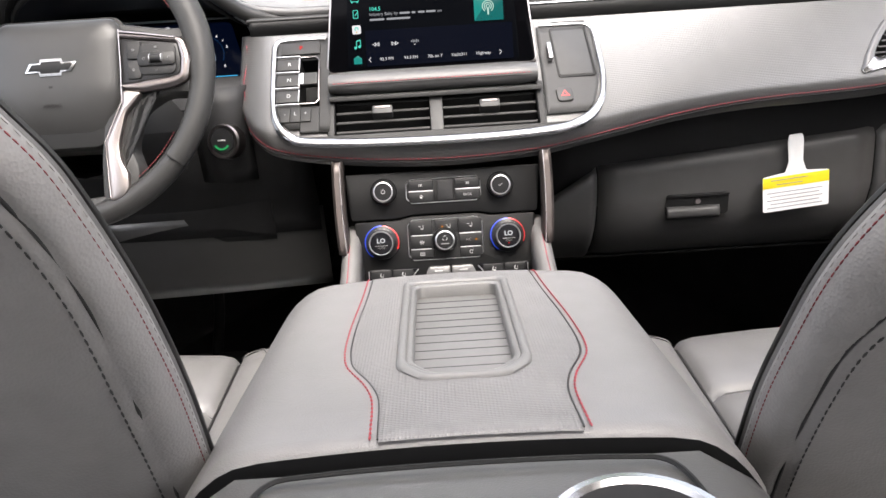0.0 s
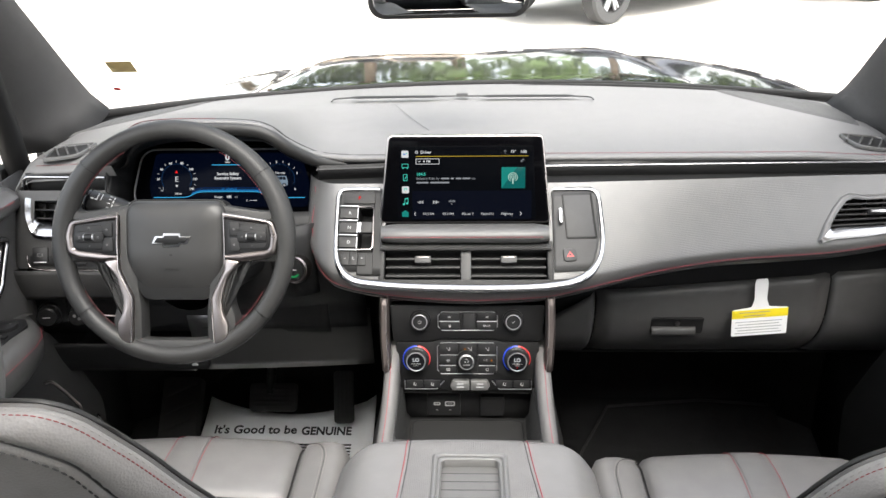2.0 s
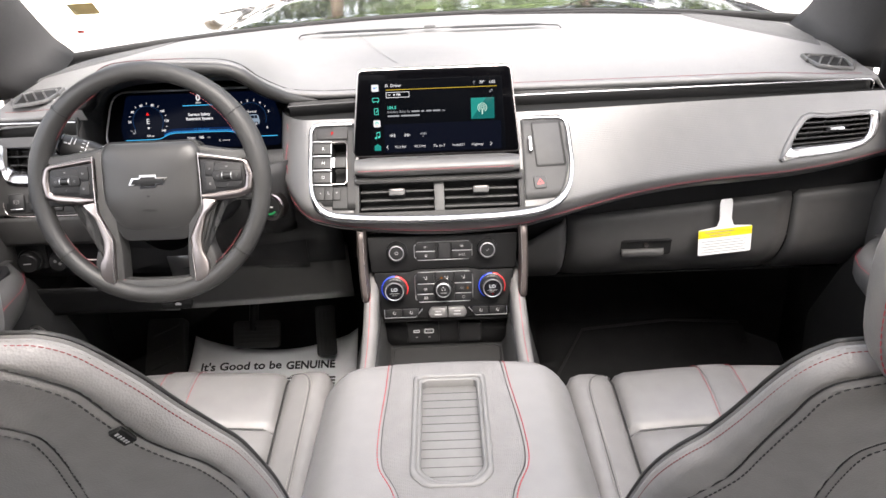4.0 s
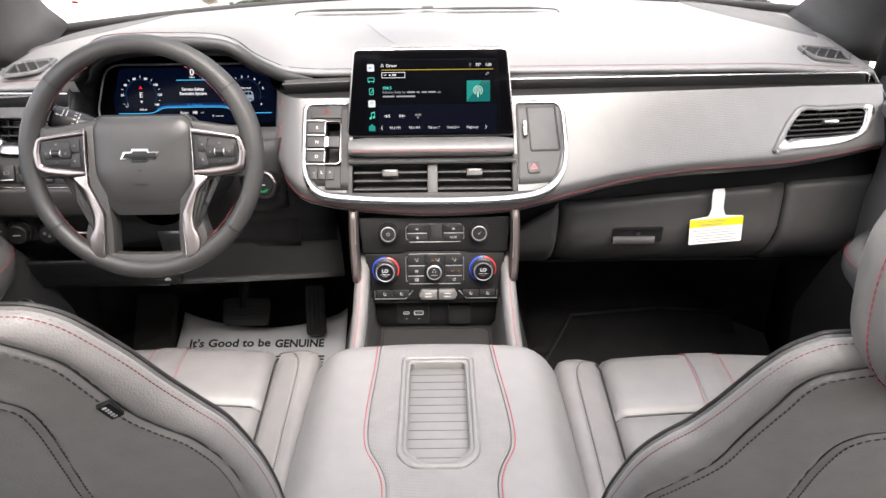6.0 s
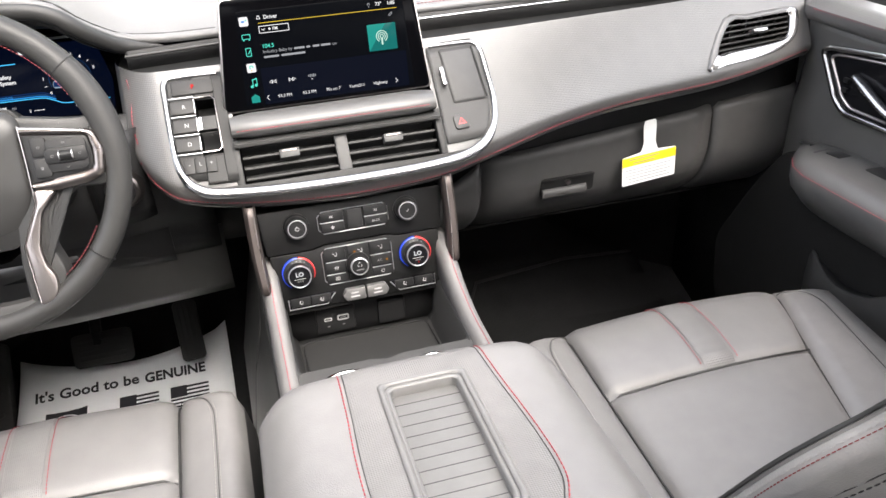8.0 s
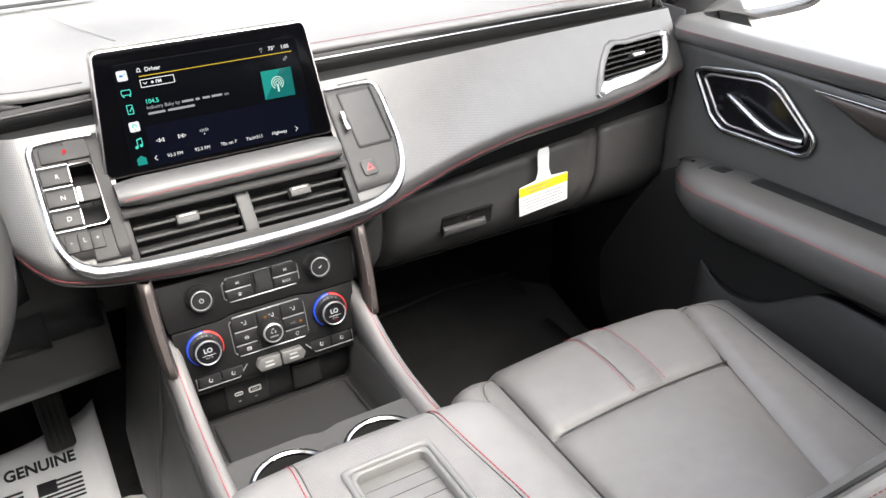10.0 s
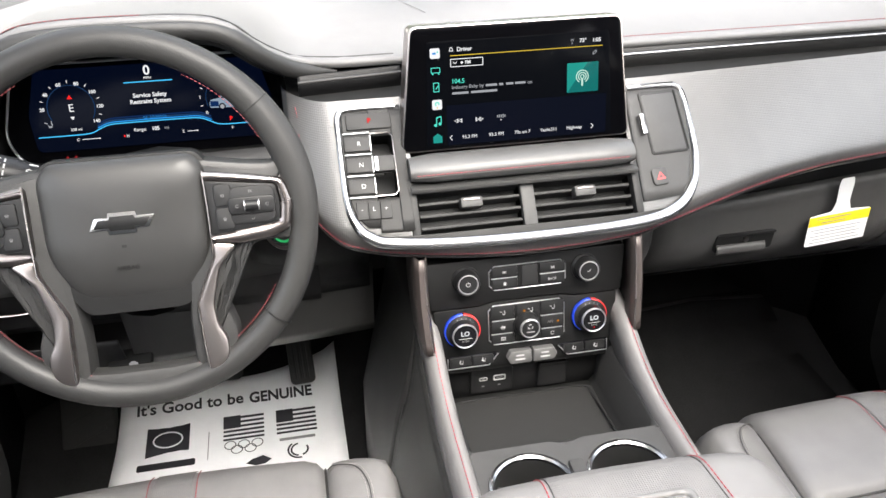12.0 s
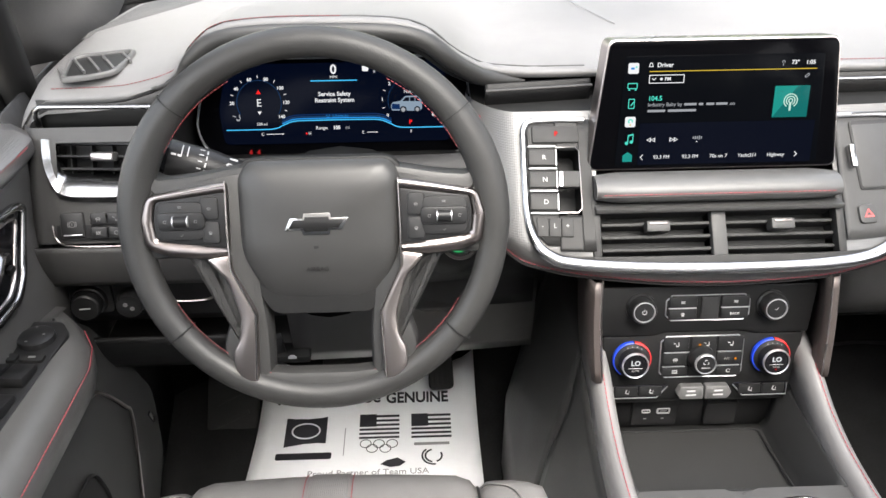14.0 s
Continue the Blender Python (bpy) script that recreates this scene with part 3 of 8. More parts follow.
def air_vent(cx, cz, w, h, y, lean, turn, name_label, slats=4, skew=0.0, tab=True, tab_x=0.0):
    """A louvred outlet: dark well, slats and a chrome tab."""
    m = facing(cx, y, cz, lean, turn)
    well = plate("air_vent", [(-w / 2 - skew, -h / 2), (w / 2 - skew * 0.2, -h / 2), (w / 2 + skew * 0.2, h / 2), (-w / 2 + skew, h / 2)], 0.02, BLACK, DASH, m @ pose(0, 0, -0.022), 0.001, label=name_label)
    for i in range(slats):
        z = -h / 2 + h * (i + 0.6) / slats
        k = (z / h) * 2 * skew
        rows = []
        for t in range(7):
            x = -w / 2 + k + (w - k) * t / 6
            rows.append([(x, z + dy, dz) for dy, dz in ((-0.0012, 0.0), (-0.004, -0.019), (-0.0015, -0.0195), (0.0013, 0.0))])
        verts, faces = grid(rows, True)
        solid("slat", verts, faces, PLASTIC, well, m @ pose(0, 0, 0.001))
    for t in range(5):
        box("vane", 0.0015, h * 0.9, 0.012, BLACK, well, m @ pose(-w / 2 + w * (t + 0.5) / 5, 0, -0.014), 0.0004)
    if tab:
        zt = -h / 2 + h * (slats / 2 + 0.1) / slats
        box("tab", 0.028, 0.0105, 0.016, PLASTIC_GREY, well, m @ pose(tab_x, zt, 0.004), 0.002)
        box("tab_face", 0.026, 0.0075, 0.003, DARK_CHROME, well, m @ pose(tab_x, zt, 0.0125), 0.001)
    return m


def pad_roll(x, back):
    """Drop of the pad's rounded front edge at the driver's end."""
    return 0.014 * min(1.0, max(0.0, (-0.60 - x) / 0.09)) * max(0.0, 1 - back / 0.045) ** 2


def spline2(pts, n=5):
    return [(p.x, p.y) for p in spline([(x, y, 0) for x, y in pts], n)]


def dashboard():
    # padded top with the brow over the instruments blended in
    rows = []
    xs = [-0.83 + 0.02 * i for i in range(84)]
    for t in (0.0, 0.01, 0.022, 0.036, 0.054, 0.08, 0.12, 0.17, 0.23, 0.29, 0.35, 0.41, 0.48, 0.55, 0.62, 0.69, 0.76, 0.83, 0.90, 0.95, 1.0):
        row = []
        for x in xs:
            far = 1.99 - 0.38 * x * x
            lift = hood_lift(x)
            near = 1.335 - 0.055 * min(1, lift / 0.05) + 0.01 * max(0, abs(x) - 0.7) / 0.1
            y = near + (far - near) * t
            z = dash_top_z(x, y) + lift * math.exp(-((t / 0.55) ** 2) * 1.6)
            z -= 0.05 * max(0.0, abs(x) - (0.79 if x > 0 else 0.803)) / 0.04
            z += (0.013 * x - 0.020) * t * t - pad_roll(x, y - near)
            row.append((x, y, z))
        rows.append(row)
    edge = []
    for drop, back in ((0.010, 0.0), (0.005, -0.004), (0.0015, -0.002)):
        edge.append([(x, y + back, z - drop) for x, y, z in rows[0]])
    sheet("top_pad", edge + rows, SOFT, DASH, label="charcoal soft-grain vinyl top pad", angle=70)
    front = [(x, y - 0.0042, z) for x, y, z in edge[0] if x < -0.61]
    sheet("pad_front", [front, [(x, y + 0.001, z - 0.006) for x, y, z in front], [(x, 1.332, min(z - 0.008, 0.8265)) for x, y, z in front]], SOFT, DASH)
    # stitched seam behind the front edge
    def edge_path(x0, x1, n, back=0.012, lift=0.0008):
        out = []
        for i in range(n + 1):
            x = x0 + (x1 - x0) * i / n
            nr = 1.335 - 0.055 * min(1, hood_lift(x) / 0.05) + 0.01 * max(0, abs(x) - 0.7) / 0.1
            t = back / (1.99 - 0.38 * x * x - nr)
            out.append((x, nr + back, dash_top_z(x, nr + back) + hood_lift(x) * math.exp(-((t / 0.55) ** 2) * 1.6) - pad_roll(x, back) + lift))
        return out
    stitches("stitching", edge_path(0.13, 0.77, 60), THREAD_DEEP, DASH, 0.0006, label="red stitched seam")
    stitches("stitching", edge_path(-0.785, -0.42, 70, 0.009), THREAD_DEEP, DASH, 0.0006)
    tube("piping", edge_path(-0.6, -0.14, 60, 0.010, -0.0006), 0.0018, LEATHER_DARK, DASH, 6)
    # body under the pad that closes the dashboard
    sheet("inner_body", [[(x, 1.485, z) for x in (-0.82, 0.0, 0.82)] for z in (0.45, 0.65, 0.84)], BLACK, DASH, 0.004)
    # padded fascia
    n = 180
    rows = []
    for k in range(46):
        v = 1 - k / 45
        row = []
        for i in range(n + 1):
            x = -0.277 + (0.807 + 0.277) * i / n
            zb = ease(x, BX, BZ)
            zt = fascia_top(x)[1]
            z = zb + (zt - zb) * v
            row.append((x, fascia_y(x, z), z))
        rows.append(row)
    under = []
    for dy, dz in ((0.03, -0.004), (0.08, -0.006)):
        under.append([(x, y + dy, z + dz) for x, y, z in rows[-1]])
    verts, faces = grid(rows + under)
    def opening(p):
        x, _, z = p
        if -0.144 < x < 0.139 and 0.684 < z < 0.79 or -0.1885 < x < -0.1535 and 0.727 < z < 0.793:
            return True
        return 0.737 < z < 0.7905 and 0.609 + 0.76 * (z - 0.737) < x < min(0.779, 0.742 + 1.5 * (z - 0.737))
    faces = [f for f in faces if not all(opening(verts[i]) for i in f)]
    solid("fascia", verts, faces, WEAVE, DASH, label="charcoal padded fascia sweeping across to the passenger side", angle=70)
    lip = [(x, 1.40, z) for x, y, z in rows[0]]
    sheet("fascia_ledge", [[(x, y, z) for x, y, z in rows[0]], lip], BLACK, DASH)
    # end caps of the fascia
    for i in (0, -1):
        col = [r[i] for r in rows]
        sheet("fascia_end", [col, [(x + (-0.006 if i == 0 else 0.004), y + 0.02, z) for x, y, z in col], [(x, 1.4, z) for x, y, z in col]], WEAVE, DASH)
    seam = []
    for i in range(121):
        x = -0.262 + 1.064 * i / 120
        z = ease(x, BX, BZ) + (0.012 if x < 0.3 else 0.012 + 0.005 * min(1.0, (x - 0.3) / 0.2))
        seam.append((x, fascia_y(x, z) - 0.0008, z))
    stitches("stitching", seam, THREAD, DASH, label="red stitched seam along the lower fascia")
    tube("seam_groove", [(x, y + 0.001, z - 0.004) for x, y, z in seam], 0.0012, BLACK, DASH, 5)
    up = [(-0.268 + 0.002 * math.sin(i), fascia_y(-0.268, 0.715 + 0.1 * i / 10) - 0.0008, 0.715 + 0.1 * i / 10) for i in range(11)]
    stitches("stitching", up, THREAD, DASH)
    # recessed dark band with a chrome line, above the fascia
    def band(x0, x1, z0, z1, y0, y1, closed_end, line_mat=CHROME, r=0.0022, mat=INSERT):
        pts = []
        m = 30
        for i in range(m + 1):
            x = x0 + (x1 - x0) * i / m
            pts.append(x)
        over = pts + ([x1 + (0.009 if x1 > x0 else -0.009)] if closed_end else [])
        sheet("band", [[(x, y0 + (y1 - y0) * (x - x0) / (x1 - x0) + 0.012, z) for x in over] for z in (z0 - 0.004, (z0 + z1) / 2, z1 + 0.004)], mat, DASH, 0.003, label="dark recessed band")
        line = [(x, y0 + (y1 - y0) * (x - x0) / (x1 - x0) - 0.001, z1) for x in pts]
        if closed_end:
            e = line[-1]
            sx = 1 if x1 > x0 else -1
            line += [(e[0] + sx * 0.007, e[1] + 0.001, z1 - 0.004), (e[0] + sx * 0.010, e[1] + 0.003, z1 - 0.012), (e[0] + sx * 0.010, e[1] + 0.005, z0 + 0.002)]
        tube("chrome_line", line, r, line_mat, DASH, 8)
        return line
    band(0.13, 0.772, 0.824, 0.8445, 1.318, 1.334, True)
    band(-0.262, -0.135, 0.822, 0.8445, 1.302, 1.316, False, LEATHER_DARK, 0.0022, PANEL)
    band(-0.648, -0.793, 0.798, 0.826, 1.324, 1.330, True, CHROME, 0.003)
    # outer vents with chrome surrounds
    outer = [(0.598, 0.7275), (0.63, 0.7285), (0.69, 0.7325), (0.745, 0.7405), (0.775, 0.754), (0.788, 0.774), (0.786, 0.793), (0.74, 0.7945), (0.69, 0.793), (0.646, 0.791)]
    inner = [(0.6225, 0.7465), (0.645, 0.7465), (0.69, 0.7475), (0.74, 0.7495), (0.760, 0.756), (0.768, 0.770), (0.769, 0.786), (0.735, 0.787), (0.69, 0.786), (0.655, 0.785)]
    outer, inner = [[(p.x, p.z) for p in spline([(x, 0, z) for x, z in o], 3, True)] for o in (outer, inner)]
    def vent_ring(k, out):
        return [(a + (c - a) * k, fascia_y(a + (c - a) * k, b + (d - b) * k) - out, b + (d - b) * k) for (a, b), (c, d) in zip(outer, inner)]
    well = sheet("air_vent", [vent_ring(1.0, 0.002), vent_ring(1.0, -0.03), [(0.70 + 0.02 * (x - 0.70), y, 0.768 + 0.02 * (z - 0.768)) for x, y, z in vent_ring(1.0, -0.032)]], BLACK, DASH, close_u=True, label="louvred passenger side air vent")
    lips = [vent_ring(k, o) for k, o in ((0.0, -0.004), (0.02, 0.002), (0.14, 0.0055), (0.5, 0.006), (0.88, 0.0045), (1.0, 0.002), (1.0, -0.008))]
    sheet("vent_surround", [q[:20] for q in lips], CHROME, well, label="broad satin chrome edge below the vent")
    sheet("vent_lip", [q[19:] + q[:1] for q in lips], WEAVE, well, label="padded edge above the vent")
    for i in range(5):
        f = (i + 0.35) / 5
        xa, xb, za, zb = 0.6225 + 0.0325 * f, 0.764 + 0.005 * f, 0.7465 + 0.0385 * f, 0.7505 + 0.0355 * f
        rows = []
        for t in range(9):
            x, z = xa + (xb - xa) * t / 8, za + (zb - za) * t / 8
            y = fascia_y(x, z)
            rows.append([(x, y + dy, z + dz) for dy, dz in ((-0.001, -0.001), (0.018, -0.010), (0.0185, -0.008), (-0.0005, 0.0012))])
        v, f2 = grid(rows, True)
        solid("slat", v, f2, KNEE, well)
    for x in (0.66, 0.69, 0.72, 0.745):
        box("vane", 0.0015, 0.012, 0.036, BLACK, well, pose(x, fascia_y(x, 0.767) + 0.018, 0.767), 0.0004)
    tm = on_fascia(0.704, 0.767, 0.002)
    box("tab", 0.028, 0.008, 0.012, PLASTIC_GREY, well, tm, 0.002)
    box("tab_face", 0.026, 0.005, 0.003, CHROME, well, tm @ pose(0, 0, 0.0065), 0.001)
    # glove box and lower panels
    def face_sheet(name, x0, x1, z0, z1, mat, label="", bulge=0.006, ytop=1.322, ybot=1.335, r=0.008, rise=0.0):
        rows = []
        for k in range(17):
            v = k / 16
            row = []
            for i in range(13):
                u = i / 12
                z = z0 + (z1 + rise * (x1 - x0) * u - z0) * v
                e = min(u, 1 - u, 1) * (x1 - x0)
                f = min(v, 1 - v) * (z1 - z0)
                edge = 0.0
                if e < r:
                    edge += (r - e) ** 2 / r
                if f < r:
                    edge += (r - f) ** 2 / r
                y = ybot + (ytop - ybot) * v - bulge * math.sin(math.pi * v) + edge + 0.30 * (math.sqrt(max(0.0, 0.552 - z) ** 2 + 0.0001) - 0.01) + 0.075 * max(0.0, (0.52 - z) / 0.12) ** 2
                row.append((x0 + (x1 - x0) * u, y, z))
            rows.append(row)
        return sheet(name, rows, mat, DASH, 0.004, label)
    face_sheet("glove_box", 0.2415, 0.6665, 0.425, 0.598, GLOVE, "closed dark plastic glove box lid", rise=0.083)
    face_sheet("lower_panel", 0.6715, 0.84, 0.42, 0.634, GLOVE, ytop=1.326, rise=0.083)
    face_sheet("lower_panel", 0.15, 0.2365, 0.42, 0.545, GLOVE, ytop=1.312, ybot=1.335, rise=0.6)
    sheet("under_panel", [[(x, y, z) for x in (0.15, 0.5, 0.82)] for y, z in ((1.405, 0.428), (1.5, 0.415), (1.8, 0.40))], BLACK, DASH, 0.004)
    face_sheet("glove_surround", 0.145, 0.84, 0.53, 0.72, PLASTIC, ytop=1.34, ybot=1.345)
    gl = facing(0.394, 1.3225, 0.531, -6, 0)
    latch = plate("latch", rrect(0.098, 0.036, 0.006), 0.004, BLACK, DASH, gl @ pose(0, 0, 0.002), 0.001, label="black glove box latch")
    bar("latch_lip", 0.096, 0.003, PLASTIC, latch, gl @ pose(0, 0.016, 0.006), 0.004)
    rows = []
    for z, o in ((-0.022, 0.003), (-0.016, 0.0085), (-0.008, 0.0095), (-0.001, 0.004)):
        rows.append([(x, z, o) for x in (-0.048, -0.044, -0.02, 0.02, 0.03, 0.034)])
    sheet("latch_scoop", rows, GLOVE, latch, 0.001, m=gl)
    lathe("lock", [(0.0, 0.004), (0.004, 0.004), (0.004, 0.0), (0.006, 0.0)], DARK_CHROME, latch, gl @ pose(0, 0.006, 0.002), 14)
    # defroster slots and centre speaker on the top pad
    for x0, x1 in ((-0.262, -0.06), (0.03, 0.235)):
        rows = []
        for x in [x0 + (x1 - x0) * i / 12 for i in range(13)]:
            y = 1.742 - 0.08 * x * x
            rows.append((x, y, dash_top_z(x, y) + 0.002))
        tube("defroster_slot", rows, [0.004] + [0.008] * 11 + [0.004], BLACK, DASH, 8, flat=0.3, up=(0, 0, 1), label="narrow black defroster slot")
    ring = []
    for i in range(41):
        a = math.pi * (i / 40)
        x = -0.285 * math.cos(a) + (-0.012)
        y = 1.705 + (0.045 * math.sin(a) ** 0.35 if 0 < i < 40 else 0)
        ring.append((x, y, dash_top_z(x, y) + 0.0006))
    tube("defroster_trim", ring, 0.0016, PLASTIC, DASH, 5)
    box("light_sensor", 0.026, 0.014, 0.006, PLASTIC_GREY, DASH, pose(-0.012, 1.76, dash_top_z(0, 1.76) + 0.001), 0.002)
    arc = [(x, y, dash_top_z(x, y) + 0.0004) for x, y in spline2([(-0.178, 1.738), (-0.146, 1.653), (-0.111, 1.563), (-0.074, 1.485)])]
    tube("airbag_seam", arc, 0.0007, SOFT, DASH, 4)
    # corner demister grilles and perforated speaker covers
    for s in (-1, 1):
        cx, cy = (-0.735, 1.386) if s < 0 else (0.727, 1.408)
        out = [(0.035, -0.0405), (0.0485, 0.0335), (0.0375, 0.0455), (-0.0355, 0.0455), (-0.0365, 0.007), (-0.0305, -0.0315), (-0.005, -0.0405)]
        hole = [(0.031, -0.034), (0.043, 0.030), (0.033, 0.040), (-0.030, 0.041), (-0.031, 0.006), (-0.026, -0.027), (-0.005, -0.035)]
        out, hole = [[(x * s, y) for x, y in o][::s] for o in (out, hole)]
        m = pose(cx, cy, dash_top_z(cx, cy) + 0.003, 2, s * 5, 0)
        well = plate("demister_grille", round2(hole, 0.008), 0.004, BLACK, DASH, m, 0.001, label="slatted side demister grille")
        ringplate("rim", round2(out, 0.010), round2(hole, 0.008), 0.006, DOOR_TRIM, well, m @ pose(0, 0, 0.0030), 0.0012)
        for i in range(5):
            x = (-0.034 + 0.0185 * i) * s
            box("slat", 0.0034, 0.062 if i in (1, 2, 3) else 0.036, 0.006, GLOVE, well, m @ pose(x + 0.003 * s, 0.002 + (0.014 if i == 0 else -0.014 if i == 4 else 0), 0.001, 0, 0, -30 * s), 0.001)
        near = [(0.565, 1.865), (0.575, 1.77), (0.60, 1.70), (0.64, 1.64), (0.70, 1.575), (0.765, 1.52)]
        far = [(0.575, 1.852), (0.64, 1.822), (0.70, 1.790), (0.745, 1.755), (0.772, 1.715), (0.78, 1.60)]
        if s < 0:
            near = [(x + 0.04, y) for x, y in near]
        rows = []
        for k in range(9):
            row = []
            for (xa, ya), (xb, yb) in zip(spline2(near), spline2(far)):
                x, y = (xa + (xb - xa) * k / 8) * s, ya + (yb - ya) * k / 8
                t = (y - 1.335) / (0.655 - 0.38 * x * x)
                row.append((x, y, dash_top_z(x, y) + (0.013 * x - 0.020) * t * t + 0.0022 - (0.0042 if k == 0 else 0.0) - (0.003 if k == 1 else 0)))
            rows.append(row)
        sheet("speaker_cover", rows, SPEAKER, DASH, label="finely perforated charcoal speaker cover")


dashboard()


# ---- driver's side of the dashboard ----
def driver_side():
    # outboard panel: vent, switches, light knob
    def panel(name, x0, x1, z0, z1, y0, y1, mat, label=""):
        rows = []
        for k in range(8):
            v = k / 7
            rows.append([(x0 + (x1 - x0) * i / 8, y0 + (y1 - y0) * v - 0.004 * math.sin(math.pi * v), z0 + (z1 - z0) * v) for i in range(9)])
        return sheet(name, rows, mat, DASH, 0.004, label)
    def pane_y(z):
        return 1.262 + 0.058 * (z - 0.675) / 0.128
    rows = [[(-0.822 + 0.172 * i / 43, pane_y(0.675 + 0.128 * k / 40) - 0.004 * math.sin(math.pi * k / 40) + 0.02 * max(0, 1 - i / 5) ** 2, 0.675 + 0.128 * k / 40) for i in range(44)] for k in range(41)]
    verts, faces = grid(rows)
    faces = [f for f in faces if not all(-0.778 < verts[i][0] < -0.657 and 0.724 < verts[i][2] < 0.79 for i in f)]
    solid("outboard_panel", verts, faces, PLASTIC_GREY, DASH, label="charcoal padded panel beside the wheel")
    panel("switch_panel", -0.82, -0.60, 0.615, 0.673, 1.262, 1.255, PLASTIC_GREY)
    panel("knee_panel", -0.83, -0.26, 0.52, 0.616, 1.318, 1.300, PLASTIC)
    panel("knee_panel", -0.83, -0.54, 0.42, 0.50, 1.34, 1.30, PLASTIC)
    air_vent(-0.717, 0.768, 0.128, 0.046, 1.308, 22, -4, "louvred driver side air vent", 3, tab_x=-0.004)
    # chrome corner: narrow upright that widens into a shelf under the vent
    out = spline([(-0.794, 1.310, 0.792), (-0.7945, 1.302, 0.775), (-0.792, 1.293, 0.756), (-0.784, 1.284, 0.738), (-0.770, 1.278, 0.727), (-0.74, 1.277, 0.724), (-0.69, 1.277, 0.723), (-0.652, 1.277, 0.722)], 6)
    inn = spline([(-0.783, 1.314, 0.790), (-0.7825, 1.308, 0.776), (-0.780, 1.302, 0.763), (-0.776, 1.299, 0.753), (-0.768, 1.2945, 0.747), (-0.74, 1.2935, 0.746), (-0.69, 1.2935, 0.746), (-0.652, 1.2935, 0.746)], 6)
    lift = Vector((0, -0.004, 0.003))
    sheet("vent_surround", [out, [a.lerp(b, 0.2) + lift for a, b in zip(out, inn)], [a.lerp(b, 0.6) + lift * 0.5 for a, b in zip(out, inn)], inn, [p + Vector((0, 0.02, 0)) for p in inn]], CHROME, DASH, label="polished chrome vent surround")
    dark = facing(-0.695, pane_y(0.697) - 0.002, 0.697, 24, 0)
    strip = plate("switch_strip", rrect(0.18, 0.040, 0.008), 0.004, PLASTIC, DASH, dark, 0.001, label="dark strip of switches under the vent")
    m = facing(-0.764, pane_y(0.698) - 0.005, 0.698, 24, 4)
    b = plate("brake_switch", rrect(0.028, 0.03, 0.003), 0.006, SWITCH, strip, m @ pose(0, 0, 0.002), 0.0015, label="black parking brake switch")
    arc_strip("icon", 0.0032, 0.0039, 0, 360, PRINT_GREY, b, m @ pose(0, 0.001, 0.0026), 0.0004, 16)
    bar("icon", 0.0008, 0.0032, PRINT_GREY, b, m @ pose(0, 0.001, 0.0028), 0.0004)
    for e in (-1, 1):
        arc_strip("icon", 0.0048, 0.0054, 140 if e < 0 else -40, 220 if e < 0 else 40, PRINT_GREY, b, m @ pose(0, 0.001, 0.0026), 0.0004, 8)
    bar("mark", 0.022, 0.0014, SILVER, b, m @ pose(0, -0.012, 0.0026))
    for i in range(3):
        for j in range(2):
            z = 0.7045 - 0.0155 * j
            mm = facing(-0.7325 + 0.021 * i, pane_y(z) - 0.005, z, 24, 4)
            b = plate("switch", rrect(0.0195, 0.014, 0.002), 0.006, SWITCH, strip, mm @ pose(0, 0, 0.002), 0.001)
            glyph(("demist", "vent", "seat", "skip", "recirculate", "rear_demist")[i + 3 * j], 0.0062, PRINT_GREY, b, mm @ pose(0, 0, 0.0026))
    tube("panel_line", spline([(-0.786, 1.264, 0.70), (-0.783, 1.258, 0.684), (-0.765, 1.2545, 0.6765), (-0.70, 1.2535, 0.675), (-0.60, 1.2535, 0.675)], 5), 0.0014, DARK_CHROME, DASH, 6)
    # lighting knob with its buttons
    m = facing(-0.788, 1.296, 0.582, 4, 6)
    plate("light_panel", rrect(0.07, 0.082, 0.006), 0.006, SWITCH, DASH, m @ pose(0.0, 0.008, 0.004), 0.001)
    k = lathe("light_knob", [(0.024, 0.0), (0.022, 0.006), (0.019, 0.008), (0.0185, 0.02), (0.0165, 0.022), (0.0, 0.022)], SWITCH, DASH, m @ pose(0.005, -0.012, 0.004), label="black rotary headlight knob")
    lathe("trim", [(0.0205, 0.008), (0.0212, 0.0095), (0.0205, 0.011)], CHROME, k, m @ pose(0.005, -0.012, 0.004))
    bar("mark", 0.014, 0.002, PRINT_WHITE, k, m @ pose(0.005, -0.012, 0.0268))
    for i in range(2):
        for j in range(2):
            mm = m @ pose(-0.009 + 0.023 * i, 0.036 - 0.0145 * j, 0.006)
            b = plate("button", rrect(0.0215, 0.013, 0.002), 0.004, SWITCH, DASH, mm, 0.001)
            glyph(("skip", "demist", "vent", "house")[i + 2 * j], 0.0055, PRINT_GREY, b, mm @ pose(0, 0, 0.0006))
    m = facing(-0.727, 1.298, 0.580, 4, 4)
    plate("dimmer_panel", rrect(0.044, 0.082, 0.006), 0.006, SWITCH, DASH, m @ pose(0.0, 0.008, 0.004), 0.001)
    k = lathe("dimmer_knob", [(0.02, 0.0), (0.018, 0.006), (0.016, 0.018), (0.0, 0.019)], SWITCH, DASH, m @ pose(0, -0.012, 0.004), label="black rotary dimmer knob")
    for a in (0, 1):
        lathe("icon", [(0.0, 0.0004), (0.003, 0.0004), (0.003, 0.0)], PRINT_GREY, k, m @ pose(-0.004 + 0.008 * a, -0.008 - 0.006 * a, 0.0235), 12)
